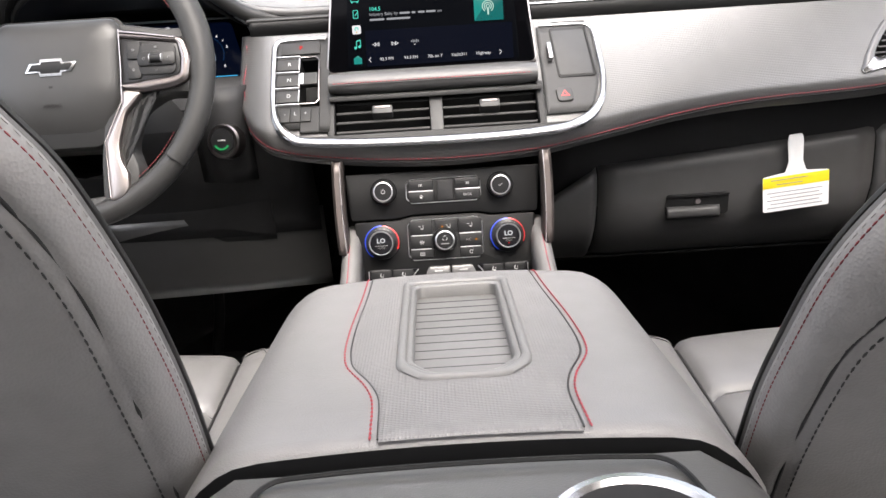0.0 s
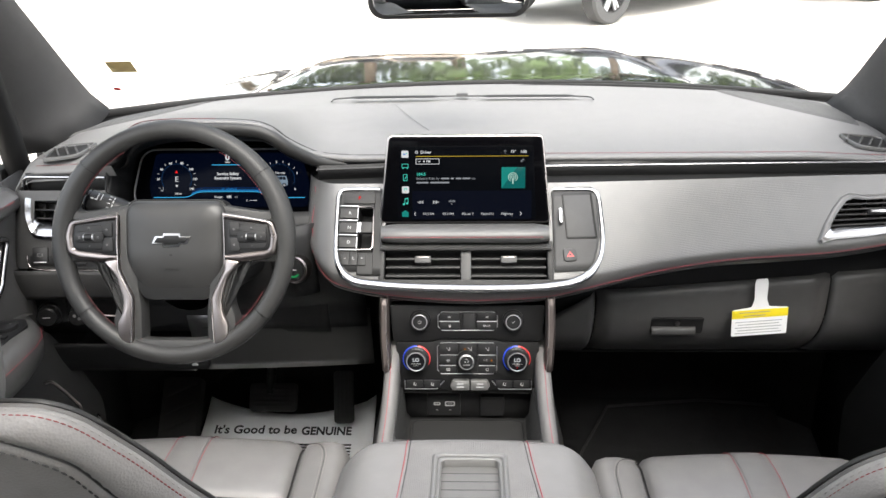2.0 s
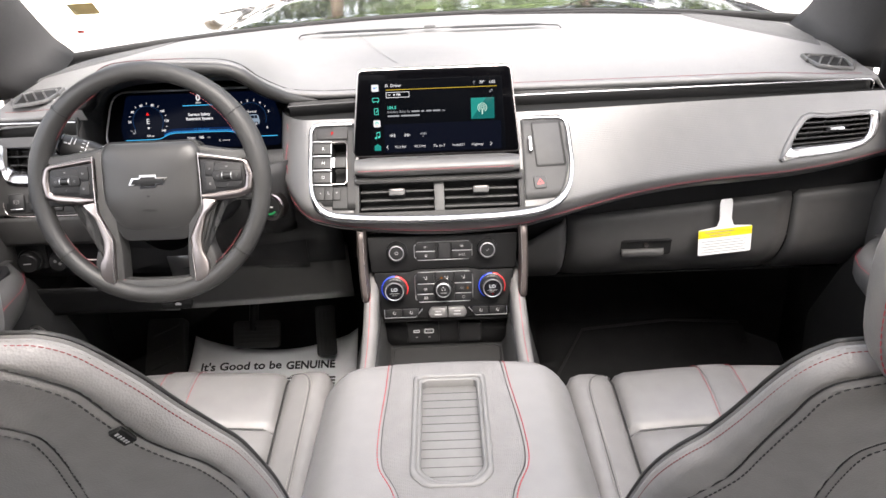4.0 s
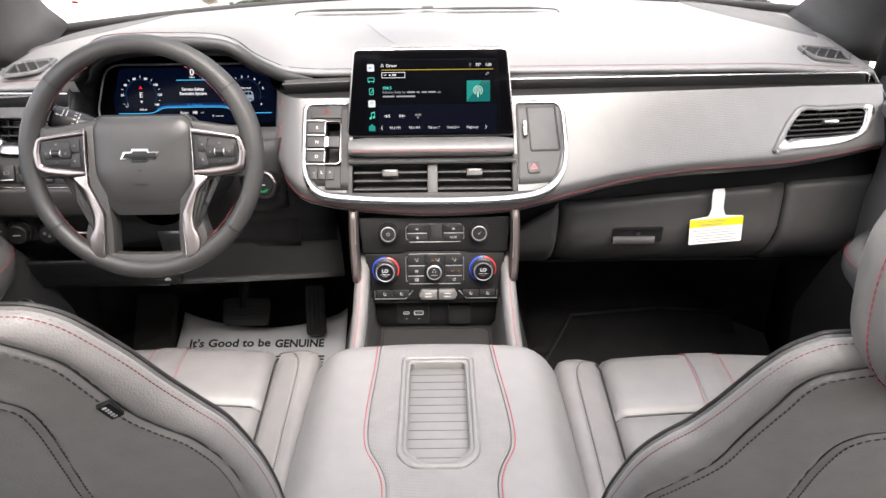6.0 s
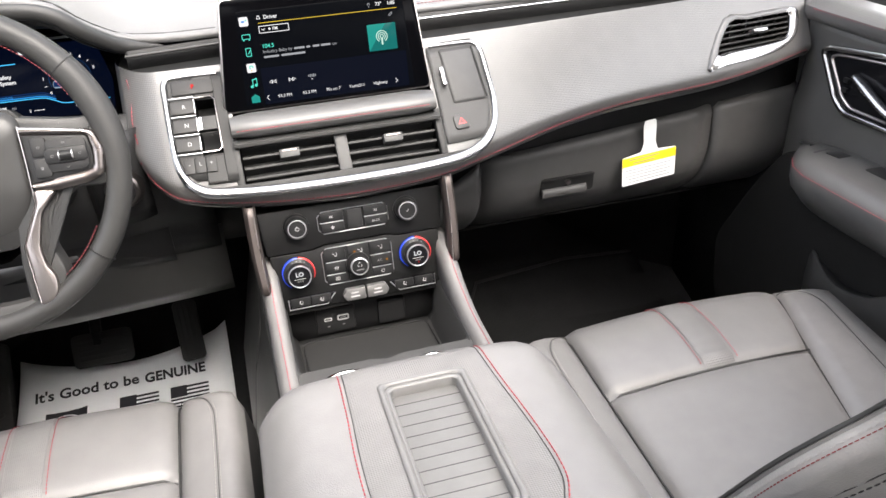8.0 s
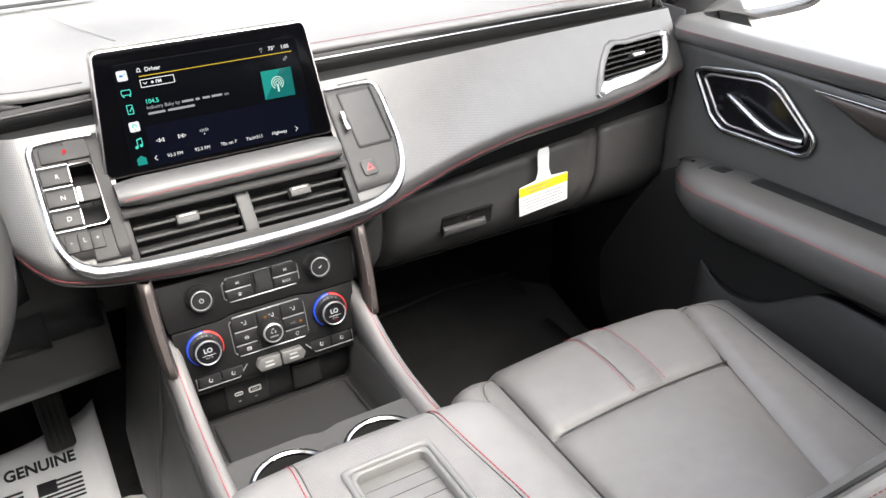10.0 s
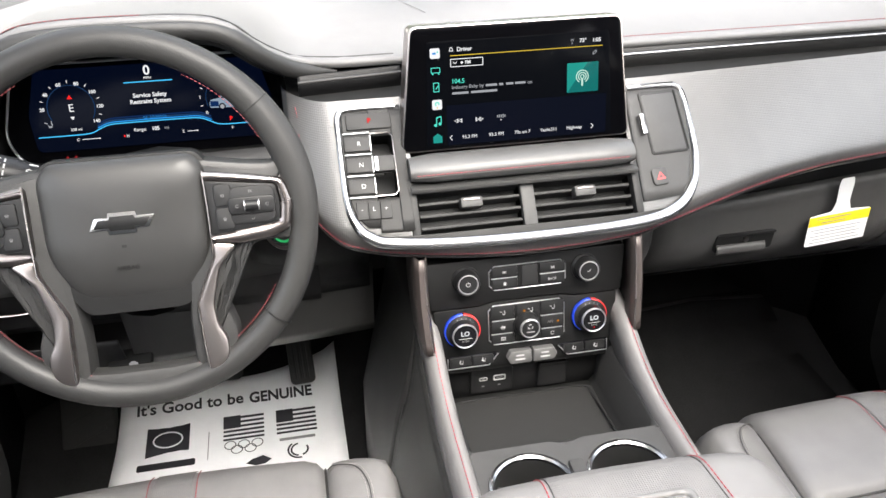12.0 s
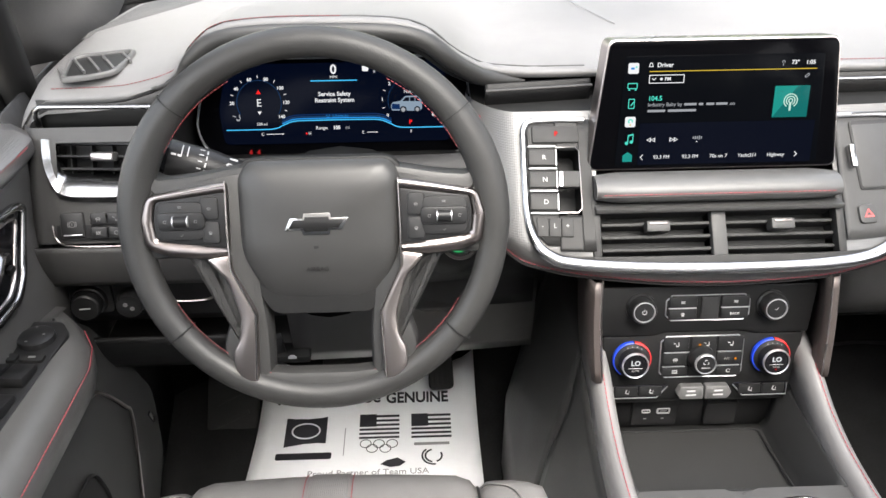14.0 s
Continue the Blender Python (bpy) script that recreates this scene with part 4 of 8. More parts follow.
    tube("drawer_line", spline([(-0.70, 1.294, 0.566), (-0.65, 1.294, 0.564), (-0.622, 1.294, 0.568), (-0.614, 1.290, 0.583), (-0.612, 1.28, 0.618)], 5), 0.0016, DARK_CHROME, DASH, 6)
    sheet("binnacle_side", [[(-0.649 + dx, y, z) for y, dx in ((1.272 + 0.5 * max(0.0, z - 0.70), 0.0), (1.34, 0.006), (1.43, 0.014))] for z in (0.66, 0.70, 0.74, 0.78, 0.82, 0.835)], PLASTIC, DASH, 0.003)
    # binnacle: dark liner between the brow and the instruments
    def resample(pts, n):
        pts = [Vector(p) for p in pts]
        d = [0.0]
        for p, q in zip(pts, pts[1:]):
            d.append(d[-1] + (q - p).length)
        out = []
        for i in range(n + 1):
            t = d[-1] * i / n
            k = max(j for j in range(len(pts) - 1) if d[j] <= t + 1e-9)
            out.append(pts[k].lerp(pts[k + 1], (t - d[k]) / (d[k + 1] - d[k])))
        return out
    lip = []
    for i in range(41):
        x = -0.668 + 0.455 * i / 40
        nr = 1.335 - 0.055 * min(1, hood_lift(x) / 0.05)
        lip.append((x, nr - 0.001, dash_top_z(x, nr) + hood_lift(x) - 0.014))
    tube("brow_ring", lip, [0.0108 * min(1.0, 0.15 + min(i / 9, (40 - i) / 4)) for i in range(41)], LEATHER_DARK, DASH, 10, label="leather-wrapped brow around the instruments")
    tube("inner_brow", [(-0.441 + (x + 0.441) * 0.955, y + 0.022, z - 0.016) for x, y, z in lip[3:-4]], [0.006 * min(1.0, 0.1 + min(i, 33 - i) / 6) for i in range(34)], PLASTIC, DASH, 8)
    outer = resample([(-0.655, 1.31, 0.76)] + [(x, y + 0.004, z - 0.006) for x, y, z in lip[2:-3]] + [(-0.245, 1.30, 0.80), (-0.262, 1.29, 0.755)], 48)
    inner = resample(spline([(-0.636, 1.415, 0.735), (-0.634, 1.42, 0.80), (-0.62, 1.43, 0.845), (-0.585, 1.435, 0.862), (-0.448, 1.436, 0.866), (-0.311, 1.435, 0.862), (-0.272, 1.43, 0.845), (-0.258, 1.42, 0.80), (-0.256, 1.415, 0.735)], 5), 48)
    rows = [[o.lerp(i, t) + Vector((0, 0, -0.008 * math.sin(math.pi * t))) for o, i in zip(outer, inner)] for t in (0, 0.12, 0.3, 0.5, 0.75, 1.0)]
    sheet("binnacle", rows, PLASTIC, DASH, 0.003, "dark curved liner around the instruments")
    sheet("binnacle_floor", [[(x, y, z) for x in (-0.655, -0.44, -0.25)] for y, z in ((1.27, 0.730), (1.34, 0.732), (1.42, 0.734))], BLACK, DASH, 0.003)
    # column shroud and knee bolster
    rows = []
    for k in range(10):
        t = k / 9
        y = 1.10 + 0.24 * t
        w, zc = 0.052 + 0.05 * t, 0.722 - 0.03 * t
        row = []
        for i in range(17):
            a = 2 * math.pi * i / 16
            row.append((-0.441 + w * math.cos(a), y, zc + (0.05 + 0.02 * t) * math.sin(a)))
        rows.append(row)
    sheet("column_shroud", rows, BLACK, DASH, label="dark plastic steering column shroud")
    rows = []
    for k in range(12):
        v = k / 11
        z = 0.77 - 0.24 * v
        row = []
        for i in range(15):
            x = -0.62 + 0.43 * i / 14
            row.append((x, 1.29 - 0.035 * math.sin(math.pi * min(1, v * 1.2)) + 0.02 * v + 0.02 * (abs(x + 0.441) / 0.18) ** 2 * 0.3, z))
        rows.append(row)
    sheet("column_panel", rows, PLASTIC, DASH, 0.004)
    # grey knee bolster low on the inboard side
    rows = []
    for k in range(8):
        v = k / 7
        rows.append([(-0.53 + 0.345 * i / 10, 1.305 + 0.03 * v + 0.014 * (i / 10) ** 2, 0.56 - 0.133 * v + 0.006 * (i / 10)) for i in range(11)])
    sheet("knee_bolster", rows, KNEE, DASH, 0.006, "grey plastic knee bolster under the column")
    sheet("under_panel", [[(x, y, z) for x in (-0.82, -0.5, -0.2)] for y, z in ((1.36, 0.43), (1.6, 0.43), (1.9, 0.44))], BLACK, DASH, 0.004)
    lv = box("hood_release", 0.06, 0.03, 0.014, BLACK, DASH, pose(-0.535, 1.325, 0.447, 10, 0, 0), 0.004, "black bonnet release lever")
    bar("icon", 0.012, 0.004, PRINT_WHITE, lv, facing(-0.530, 1.3092, 0.450, 10))
    bar("icon", 0.007, 0.0035, PRINT_WHITE, lv, facing(-0.530, 1.3092, 0.4525, 10))
    # start button
    m = facing(-0.2975, 1.2212, 0.6897, 12, -14)
    pod = lathe("start_button", [(0.024, -0.02), (0.024, 0.0), (0.022, 0.003), (0.0185, 0.003)], BRONZE, DASH, m, label="round start button with a green light")
    lathe("cap", [(0.018, 0.0), (0.0175, 0.004), (0.0, 0.005)], SWITCH, pod, m)
    arc_strip("light", 0.010, 0.0125, -150, -30, UI_GREEN, pod, m @ pose(0, 0, 0.006))
    bar("mark", 0.012, 0.002, PRINT_WHITE, pod, m @ pose(0, 0.001, 0.0056))
    rows = []
    for k in range(7):
        v = k / 6
        rows.append([(-0.345 + 0.078 * i / 6, 1.254 - 0.02 * math.sin(math.pi * i / 6) + 0.03 * abs(v - 0.4), 0.76 - 0.135 * v) for i in range(7)])
    sheet("button_pod", rows, PLASTIC, DASH, 0.004)


driver_side()


def cluster():
    """Digital instrument display."""
    c = thing("instrument_cluster", (-0.448, 1.40, 0.74), "lit digital instrument cluster behind the wheel", "instrument cluster")
    m = facing(-0.448, 1.4025, 0.800, 18) @ Matrix.Scale(1.07, 4)
    face = round2([(-0.152, -0.068), (0.152, -0.068), (0.172, -0.035), (0.152, 0.050), (-0.152, 0.050), (-0.172, -0.035)], 0.028)
    plate("bezel", face, 0.012, SCREEN_GLASS, c, m, 0.003)
    tube("rim", [m @ Vector((x, y, 0.002)) for x, y in face], 0.0019, SILVER, c, 6, closed=True)
    scr = plate("display", round2([(-0.1375, -0.052), (0.1375, -0.052), (0.142, -0.01), (0.128, 0.0435), (-0.128, 0.0435), (-0.142, -0.01)], 0.008), 0.003, UI_NAVY, c, m @ pose(0, 0, 0.003), 0.0006)
    f = m @ pose(0, 0, 0.0042)
    def t(words, x, y, size, mat=UI_WHITE, align="CENTER", bold=0.0):
        lettering("readout", words, size, mat, scr, f @ pose(x, y, 0), align, bold=bold)
    t("0", -0.0015, 0.0352, 0.0155, bold=0.0003)
    t("MPH", -0.0015, 0.0266, 0.0045)
    bar("line", 0.056, 0.0013, UI_CYAN, scr, f @ pose(-0.0015, 0.0225, 0))
    t("Service Safety", -0.0015, 0.0066, 0.0070, bold=0.00015)
    t("Restraint System", -0.0015, -0.0008, 0.0070, bold=0.00015)
    arc_strip("line", 0.0014, 0.0022, 0, 360, UI_BLUE, scr, f @ pose(-0.0105, -0.0193, 0), 0.0003, 16)
    t("Dismiss", 0.0045, -0.0195, 0.0062, UI_BLUE)
    wave = spline([(-0.134, -0.0342, 0), (-0.10, -0.0342, 0), (-0.076, -0.0335, 0), (-0.064, -0.0290, 0), (-0.052, -0.0250, 0), (-0.03, -0.0243, 0), (0.03, -0.0243, 0), (0.052, -0.0252, 0), (0.064, -0.0296, 0), (0.076, -0.0345, 0), (0.10, -0.0352, 0), (0.134, -0.0352, 0)], 5)
    tube("line", [f @ p for p in wave], 0.0007, UI_CYAN, scr, 6)
    for k, mat in ((0.0022, UI_BLUE), (0.0044, UI_BLUE_DIM), (0.0068, UI_BLUE_DEEP)):
        tube("line", [f @ (p + Vector((0, k, -0.0003))) for p in wave[14:-14]], 0.0008, mat, scr, 6)
    t("Range:", -0.0185, -0.0337, 0.0056)
    t("105", -0.0005, -0.0337, 0.0060, bold=0.0002)
    t("mi", 0.0125, -0.0337, 0.0056, UI_GREY)
    for w, x in (("C", -0.0905), ("H", -0.0335), ("E", 0.0315), ("F", 0.090)):
        t(w, x, -0.0400, 0.0050)
    for a, b in ((-0.086, -0.066), (0.036, 0.048)):
        bar("line", b - a, 0.0007, UI_WHITE, scr, f @ pose((a + b) / 2, -0.0400, 0))
        plate("line", disc(0.0009, 8), 0.0003, UI_WHITE, scr, f @ pose(b, -0.0400, 0), 0.0001)
    bar("line", 0.0018, 0.0022, UI_RED, scr, f @ pose(-0.0375, -0.0400, 0))
    # speed dial
    gx, gy = -0.0926, -0.0022
    arc_strip("dial", 0.0265, 0.0270, -30, 210, UI_BLUE_DIM, scr, f @ pose(gx, gy, 0))
    for i, w in enumerate(("20", "40", "60", "80", "100", "120", "140")):
        a = radians(180 - i * 36)
        t(w, gx + 0.0325 * math.cos(a), gy + 0.029 * math.sin(a), 0.0056, bold=0.0001)
    for i in range(6):
        a = radians(162 - i * 36)
        bar("tick", 0.0034, 0.0007, UI_WHITE, scr, f @ pose(gx + 0.0335 * math.cos(a), gy + 0.031 * math.sin(a), 0.0003, 0, 0, math.degrees(a)))
    t("E", gx, gy - 0.0004, 0.0128)
    plate("pointer", [(-0.003, 0), (0.003, 0), (0, 0.005)], 0.0004, UI_RED, scr, f @ pose(gx, gy + 0.0105, 0), 0.0001)
    plate("pointer", [(-0.0025, 0.004), (0, 0), (0.0025, 0.004)], 0.0004, UI_WHITE, scr, f @ pose(gx, gy - 0.0142, 0), 0.0001)
    t("338 mi", gx + 0.002, -0.0277, 0.0048)
    glyph("vent", 0.008, UI_GREY, scr, f @ pose(-0.1205, -0.0200, 0))
    # engine dial with the picture of a car
    gx, gy = 0.0895, -0.0030
    arc_strip("dial", 0.0265, 0.0270, -20, 200, UI_BLUE_DIM, scr, f @ pose(gx, gy, 0))
    for w, a in (("0", 215), ("1", 176), ("2", 137), ("3", 98), ("4", 59), ("5", 20), ("6", -35)):
        t(w, gx + 0.0335 * math.cos(radians(a)), gy + 0.030 * math.sin(radians(a)), 0.0056, bold=0.0001)
    for i in range(5):
        a = radians(195 - i * 39)
        bar("tick", 0.0032, 0.0007, UI_WHITE, scr, f @ pose(gx + 0.0335 * math.cos(a), gy + 0.031 * math.sin(a), 0.0003, 0, 0, math.degrees(a)))
    cx, cy = gx - 0.004, -0.0070
    car = round2([(-0.0185, -0.0075), (0.0155, -0.0085), (0.0185, -0.0055), (0.0185, 0.001), (0.0165, 0.0085), (0.0135, 0.0100), (-0.0020, 0.0095), (-0.0075, 0.0038), (-0.0175, 0.0022), (-0.0195, -0.002)], 0.0016)
    plate("car_picture", car, 0.0005, SILVER_CAR, scr, f @ pose(cx, cy, 0), 0.0001)
    plate("car_picture", round2([(-0.0055, 0.0035), (0.0155, 0.0030), (0.0142, 0.0082), (-0.0012, 0.0080)], 0.001), 0.0005, UI_NAVY, scr, f @ pose(cx, cy, 0.0005), 0.0001)
    for x in (0.0035, 0.0100):
        bar("car_picture", 0.0009, 0.0052, SILVER_CAR, scr, f @ pose(cx + x, cy + 0.0056, 0.0009))
    plate("car_picture", round2([(-0.0185, -0.0058), (-0.0085, -0.0062), (-0.0085, 0.0000), (-0.0180, 0.0008)], 0.0008), 0.0005, UI_BLUE_DEEP, scr, f @ pose(cx, cy, 0.0005), 0.0001)
    for x, r in ((-0.0045, 0.0042), (0.0125, 0.0038)):
        plate("car_picture", disc(r, 14), 0.0005, UI_NAVY, scr, f @ pose(cx + x, cy - 0.0066, 0.0008), 0.0001)
        plate("car_picture", disc(r * 0.62, 12), 0.0005, UI_GREY, scr, f @ pose(cx + x, cy - 0.0066, 0.0012), 0.0001)
    t("Normal", gx + 0.0015, 0.0078, 0.0056)
    t("P", gx, -0.0288, 0.0070, UI_RED, bold=0.0002)
    bar("warning", 0.0075, 0.0075, UI_WHITE, scr, f @ pose(0.0368, 0.0365, 0))
    bar("warning", 0.0022, 0.0075, UI_GREY, scr, f @ pose(0.0475, 0.0345, 0))
    for x in (-0.1065, -0.0970):
        bar("warning", 0.0036, 0.0034, UI_RED_DIM, c, m @ pose(x, -0.0622, 0.004))
        bar("warning", 0.0022, 0.0016, UI_RED_DIM, c, m @ pose(x + 0.0006, -0.0596, 0.004))


cluster()


# ---- steering wheel ----
def steering_wheel():
    C = (-0.442, 1.075, 0.799)
    w = thing("steering_wheel", C, "black leather-wrapped steering wheel with red inner stitching", "steering wheel")
    m = facing(*C, 19.5)
    n = 72
    rim = []
    for i in range(n):
        a = 2 * math.pi * i / n
        r = 0.1705
        rim.append(m @ Vector((r * math.cos(a), r * math.sin(a), 0)))
    up = (m.to_3x3() @ Vector((0, 0, 1)))
    radii = []
    for i in range(n):
        a = math.degrees(2 * math.pi * i / n) % 360
        grip = max(math.exp(-((a - 20) / 24) ** 2), math.exp(-((a - 160) / 24) ** 2))
        radii.append(0.0143 + 0.0022 * grip)
    tube("rim", rim, radii, LEATHER_DARK, w, 14, closed=True, up=up, label="black leather rim")
    # inner red lacing and the seams between leather sections
    for a0, a1 in ((208, 252), (288, 332), (28, 62), (118, 152)):
        pts = [m @ Vector((0.1540 * math.cos(radians(a0 + (a1 - a0) * i / 24)), 0.1540 * math.sin(radians(a0 + (a1 - a0) * i / 24)), 0.004)) for i in range(25)]
        stitches("stitching", pts, THREAD_DEEP, w, 0.0006, 0.0030, 0.0012, label="red lacing")
    for a in (37.5, 138, 217.5, 321.5):
        c = Vector((0.1705 * math.cos(radians(a)), 0.1705 * math.sin(radians(a)), 0))
        t = Vector((math.cos(radians(a)), math.sin(radians(a)), 0))
        ring = [m @ (c + t * 0.0157 * math.cos(2 * math.pi * k / 18) + Vector((0, 0, 0.0157)) * math.sin(2 * math.pi * k / 18)) for k in range(18)]
        tube("seam", ring, 0.0007, BLACK, w, 4, closed=True)
    # airbag hub
    hub = round2([(-0.046, -0.084), (0.048, -0.084), (0.062, -0.066), (0.078, -0.028), (0.081, 0.05), (0.070, 0.064), (-0.062, 0.064), (-0.073, 0.05), (-0.073, -0.024), (-0.058, -0.062)], 0.016)
    hub = dense(hub, 0.006)
    rings, mid = [], Vector((0.004, -0.004, 0))
    for k, z in ((1.0, -0.034), (1.0, 0.001), (0.985, 0.0065), (0.955, 0.0105), (0.90, 0.0138), (0.8, 0.0165), (0.6, 0.0188), (0.35, 0.0198), (0.1, 0.02)):
        ring = []
        for x, y in hub:
            q = mid + (Vector((x, y, 0)) - mid) * k
            ring.append((q.x, q.y, z - 4.5 * max(0.0, -q.y - 0.015) ** 2 - 1.6 * max(0.0, q.y - 0.03) ** 2))
        rings.append(ring)
    verts, faces = grid(rings, True)
    faces.append(tuple(range(len(verts) - len(hub), len(verts))))
    h = solid("airbag_cover", verts, faces, HUB, w, m @ pose(0.002, 0, 0), "dark grained airbag cover", 60)
    plate("hub_gap", [(x * 1.03, y * 1.026) for x, y in hub], 0.02, BLACK, w, m @ pose(0.002, 0, 0.0035), 0.002)
    # cross-shaped emblem drawn as a plain shape
    e = [(-0.0285, -0.006), (-0.0125, -0.006), (-0.0115, -0.0105), (0.0135, -0.0105), (0.0145, -0.006), (0.025, -0.006), (0.0315, 0.006), (0.0155, 0.006), (0.0145, 0.0105), (-0.0105, 0.0105), (-0.0115, 0.006), (-0.023, 0.006)]
    em = plate("emblem", e, 0.003, CHROME, w, m @ pose(0.002, 0.005, 0.0212), 0.001, label="chrome-edged cross-shaped emblem")
    plate("emblem_fill", [(x * 0.86, y * 0.64) for x, y in e], 0.001, PANEL, em, m @ pose(0.002, 0.005, 0.0216), 0.0003)
    lettering("airbag_word", "AIRBAG", 0.0062, BLACK, h, m @ pose(0.002, -0.039, 0.0172, 12))
    bar("airbag_icon", 0.0045, 0.0035, BLACK, h, m @ pose(0.002, -0.017, 0.0197))
    for s in (-1, 1):
        # horizontal spokes with switch pads
        def o(pts):
            q = [(x * s, y) for x, y in pts]
            return q if s > 0 else q[::-1]
        # leather backing of spoke and leg
        plate("spoke", round2(o([(0.05, -0.165), (0.088, -0.15), (0.096, -0.118), (0.085, -0.085), (0.098, -0.045), (0.125, -0.028), (0.163, -0.030), (0.169, 0.01), (0.168, 0.052), (0.157, 0.058), (0.146, 0.048), (0.12, 0.050), (0.06, 0.060), (0.054, -0.06), (0.049, -0.1), (0.049, -0.135)]), 0.01), 0.03, LEATHER_DARK, w, m @ pose(0, 0, 0.006), 0.007)
        # smoked chrome surround that runs down into the lower leg
        ring = [(0.079, 0.0455), (0.12, 0.039), (0.154, 0.033), (0.1615, 0.010), (0.1575, -0.016), (0.14, -0.0235), (0.104, -0.0275), (0.080, -0.0235)]
        hole = [(0.079, 0.036), (0.11, 0.032), (0.146, 0.0275), (0.1490, 0.010), (0.1475, -0.008), (0.135, -0.0115), (0.104, -0.0150), (0.080, -0.0175)]
        outer = o(round2(ring, 0.007))
        inner = o(round2(hole, 0.004))
        k = min(len(outer), len(inner))
        ringplate("spoke_trim", outer[:k], inner[:k], 0.012, BRONZE, w, m @ pose(0, 0, 0.0145), 0.002, "smoked chrome switch surround")
        leg = round2(o([(0.0615, -0.1525), (0.076, -0.1485), (0.0835, -0.138), (0.0840, -0.120), (0.0765, -0.107), (0.0745, -0.086), (0.084, -0.050), (0.104, -0.0275), (0.080, -0.0235), (0.080, -0.040), (0.0585, -0.083)]), 0.006)
        plate("leg_trim", leg, 0.014, BRONZE_LIGHT, w, m @ pose(0, 0, 0.0142), 0.003, label="smoked chrome lower spoke")
        tube("leg_edge", [m @ Vector((x * s, y, 0.0150)) for x, y in ((0.080, 0.046), (0.081, 0.0), (0.0805, -0.038), (0.071, -0.058), (0.0598, -0.083), (0.0615, -0.12), (0.0630, -0.148))], 0.0009, DARK_CHROME, w, 6)
        tube("top_edge", [m @ Vector((x * s, y, 0.0155)) for x, y in ((0.080, 0.0435), (0.11, 0.039), (0.145, 0.033))], 0.0024, DARK_CHROME, w, 6, flat=0.6)
        pad = plate("switch_pad", inner, 0.010, SWITCH, w, m @ pose(0, 0, 0.0125), 0.001)
        f = m @ pose(0.1135 * s, 0.0095, 0.0145)
        plate("switch", rrect(0.044, 0.036, 0.008), 0.003, PLASTIC, pad, f @ pose(0.009 * s, 0, 0), 0.0012)
        plate("switch", rrect(0.0165, 0.021, 0.003), 0.003, PLASTIC, pad, f @ pose(-0.0175 * s, 0.0115, 0), 0.0012)
        plate("switch", rrect(0.0165, 0.021, 0.003), 0.003, PLASTIC, pad, f @ pose(-0.0175 * s, -0.0115, 0), 0.0012)
        plate("switch", rrect(0.044, 0.0165, 0.005), 0.003, SWITCH, pad, f @ pose(0.009 * s, 0, 0.0022), 0.0012)
        tube("scroll_wheel", [f @ Vector((0.009 * s - 0.0062, 0, 0.002)), f @ Vector((0.009 * s + 0.0062, 0, 0.002))], 0.0052, SWITCH, pad, 12)
        for e in (-1, 1):
            tube("scroll_edge", [f @ Vector((0.009 * s + 0.0062 * e, 0, 0.002)), f @ Vector((0.009 * s + 0.0072 * e, 0, 0.002))], 0.0054, SILVER, pad, 12)
        for x, y, sign in ((-0.005, 0, "recirculate"), (0.0235, 0, "recirculate"), (0.009, 0.0135, "skip"), (0.009, -0.0135, "tick"), (-0.0175, 0.0115, "demist"), (-0.0175, -0.0115, "house")):
            glyph(sign, 0.0038, PRINT_GREY, pad, f @ pose(x * s, y, 0.0016 if y else 0.0032))
    plate("lower_bridge", round2([(-0.075, -0.168), (0.075, -0.168), (0.06, -0.142), (0.03, -0.1455), (-0.03, -0.1455), (-0.06, -0.142)], 0.008), 0.02, LEATHER_DARK, w, m @ pose(0, 0, 0.006), 0.006)
    tube("shaft", [m @ Vector((0, -0.005, -0.02)), m @ Vector((0, -0.005, -0.07))], 0.045, BLACK, w, 20)
    # stalk
    st = thing("indicator_stalk", (-0.53, 1.12, 0.845), "black indicator stalk with white markings behind the wheel", "stalk")
    a, b = Vector((-0.462, 1.150, 0.796)), Vector((-0.592, 1.135, 0.847))
    tube("lever", [a.lerp(b, t) for t in (0, 0.3, 0.62, 0.66, 0.97, 1.0)], [0.009, 0.012, 0.0175, 0.0185, 0.0188, 0.016], SWITCH, st, 16)
    tube("collar", [a.lerp(b, t) for t in (0.975, 1.0, 1.03)], [0.0192, 0.0192, 0.014], GLOSS, st, 16)
    side = (b - a).normalized()
    up = Vector((0, -0.62, 0.78))
    up = (up - side * up.dot(side)).normalized()
    turn = Matrix((-side, up.cross(-side), up)).transposed().to_4x4()
    def on_lever(t, angle):
        d = Matrix.Rotation(radians(angle), 3, side) @ up
        return Matrix.Translation(a.lerp(b, t) + d * 0.0188) @ Matrix.Rotation(radians(angle), 4, side) @ turn
    for angle in (-40, -18, 4, 26):
        bar("marking", 0.0016, 0.0048, PRINT_WHITE, st, on_lever(0.72, angle))
        bar("marking", 0.0042, 0.0012, PRINT_WHITE, st, on_lever(0.76, angle + 8))
    for t, w in ((0.90, 0.004), (0.94, 0.005)):
        bar("marking", w, 0.0022, PRINT_WHITE, st, on_lever(t, -8))
        bar("marking", 0.0012, 0.012, PRINT_WHITE, st, on_lever(t - 0.05, 12))
    glyph("demist", 0.007, PRINT_WHITE, st, on_lever(0.56, 0))
    bar("marking", 0.008, 0.0022, PRINT_WHITE, st, on_lever(0.54, 26))


steering_wheel()


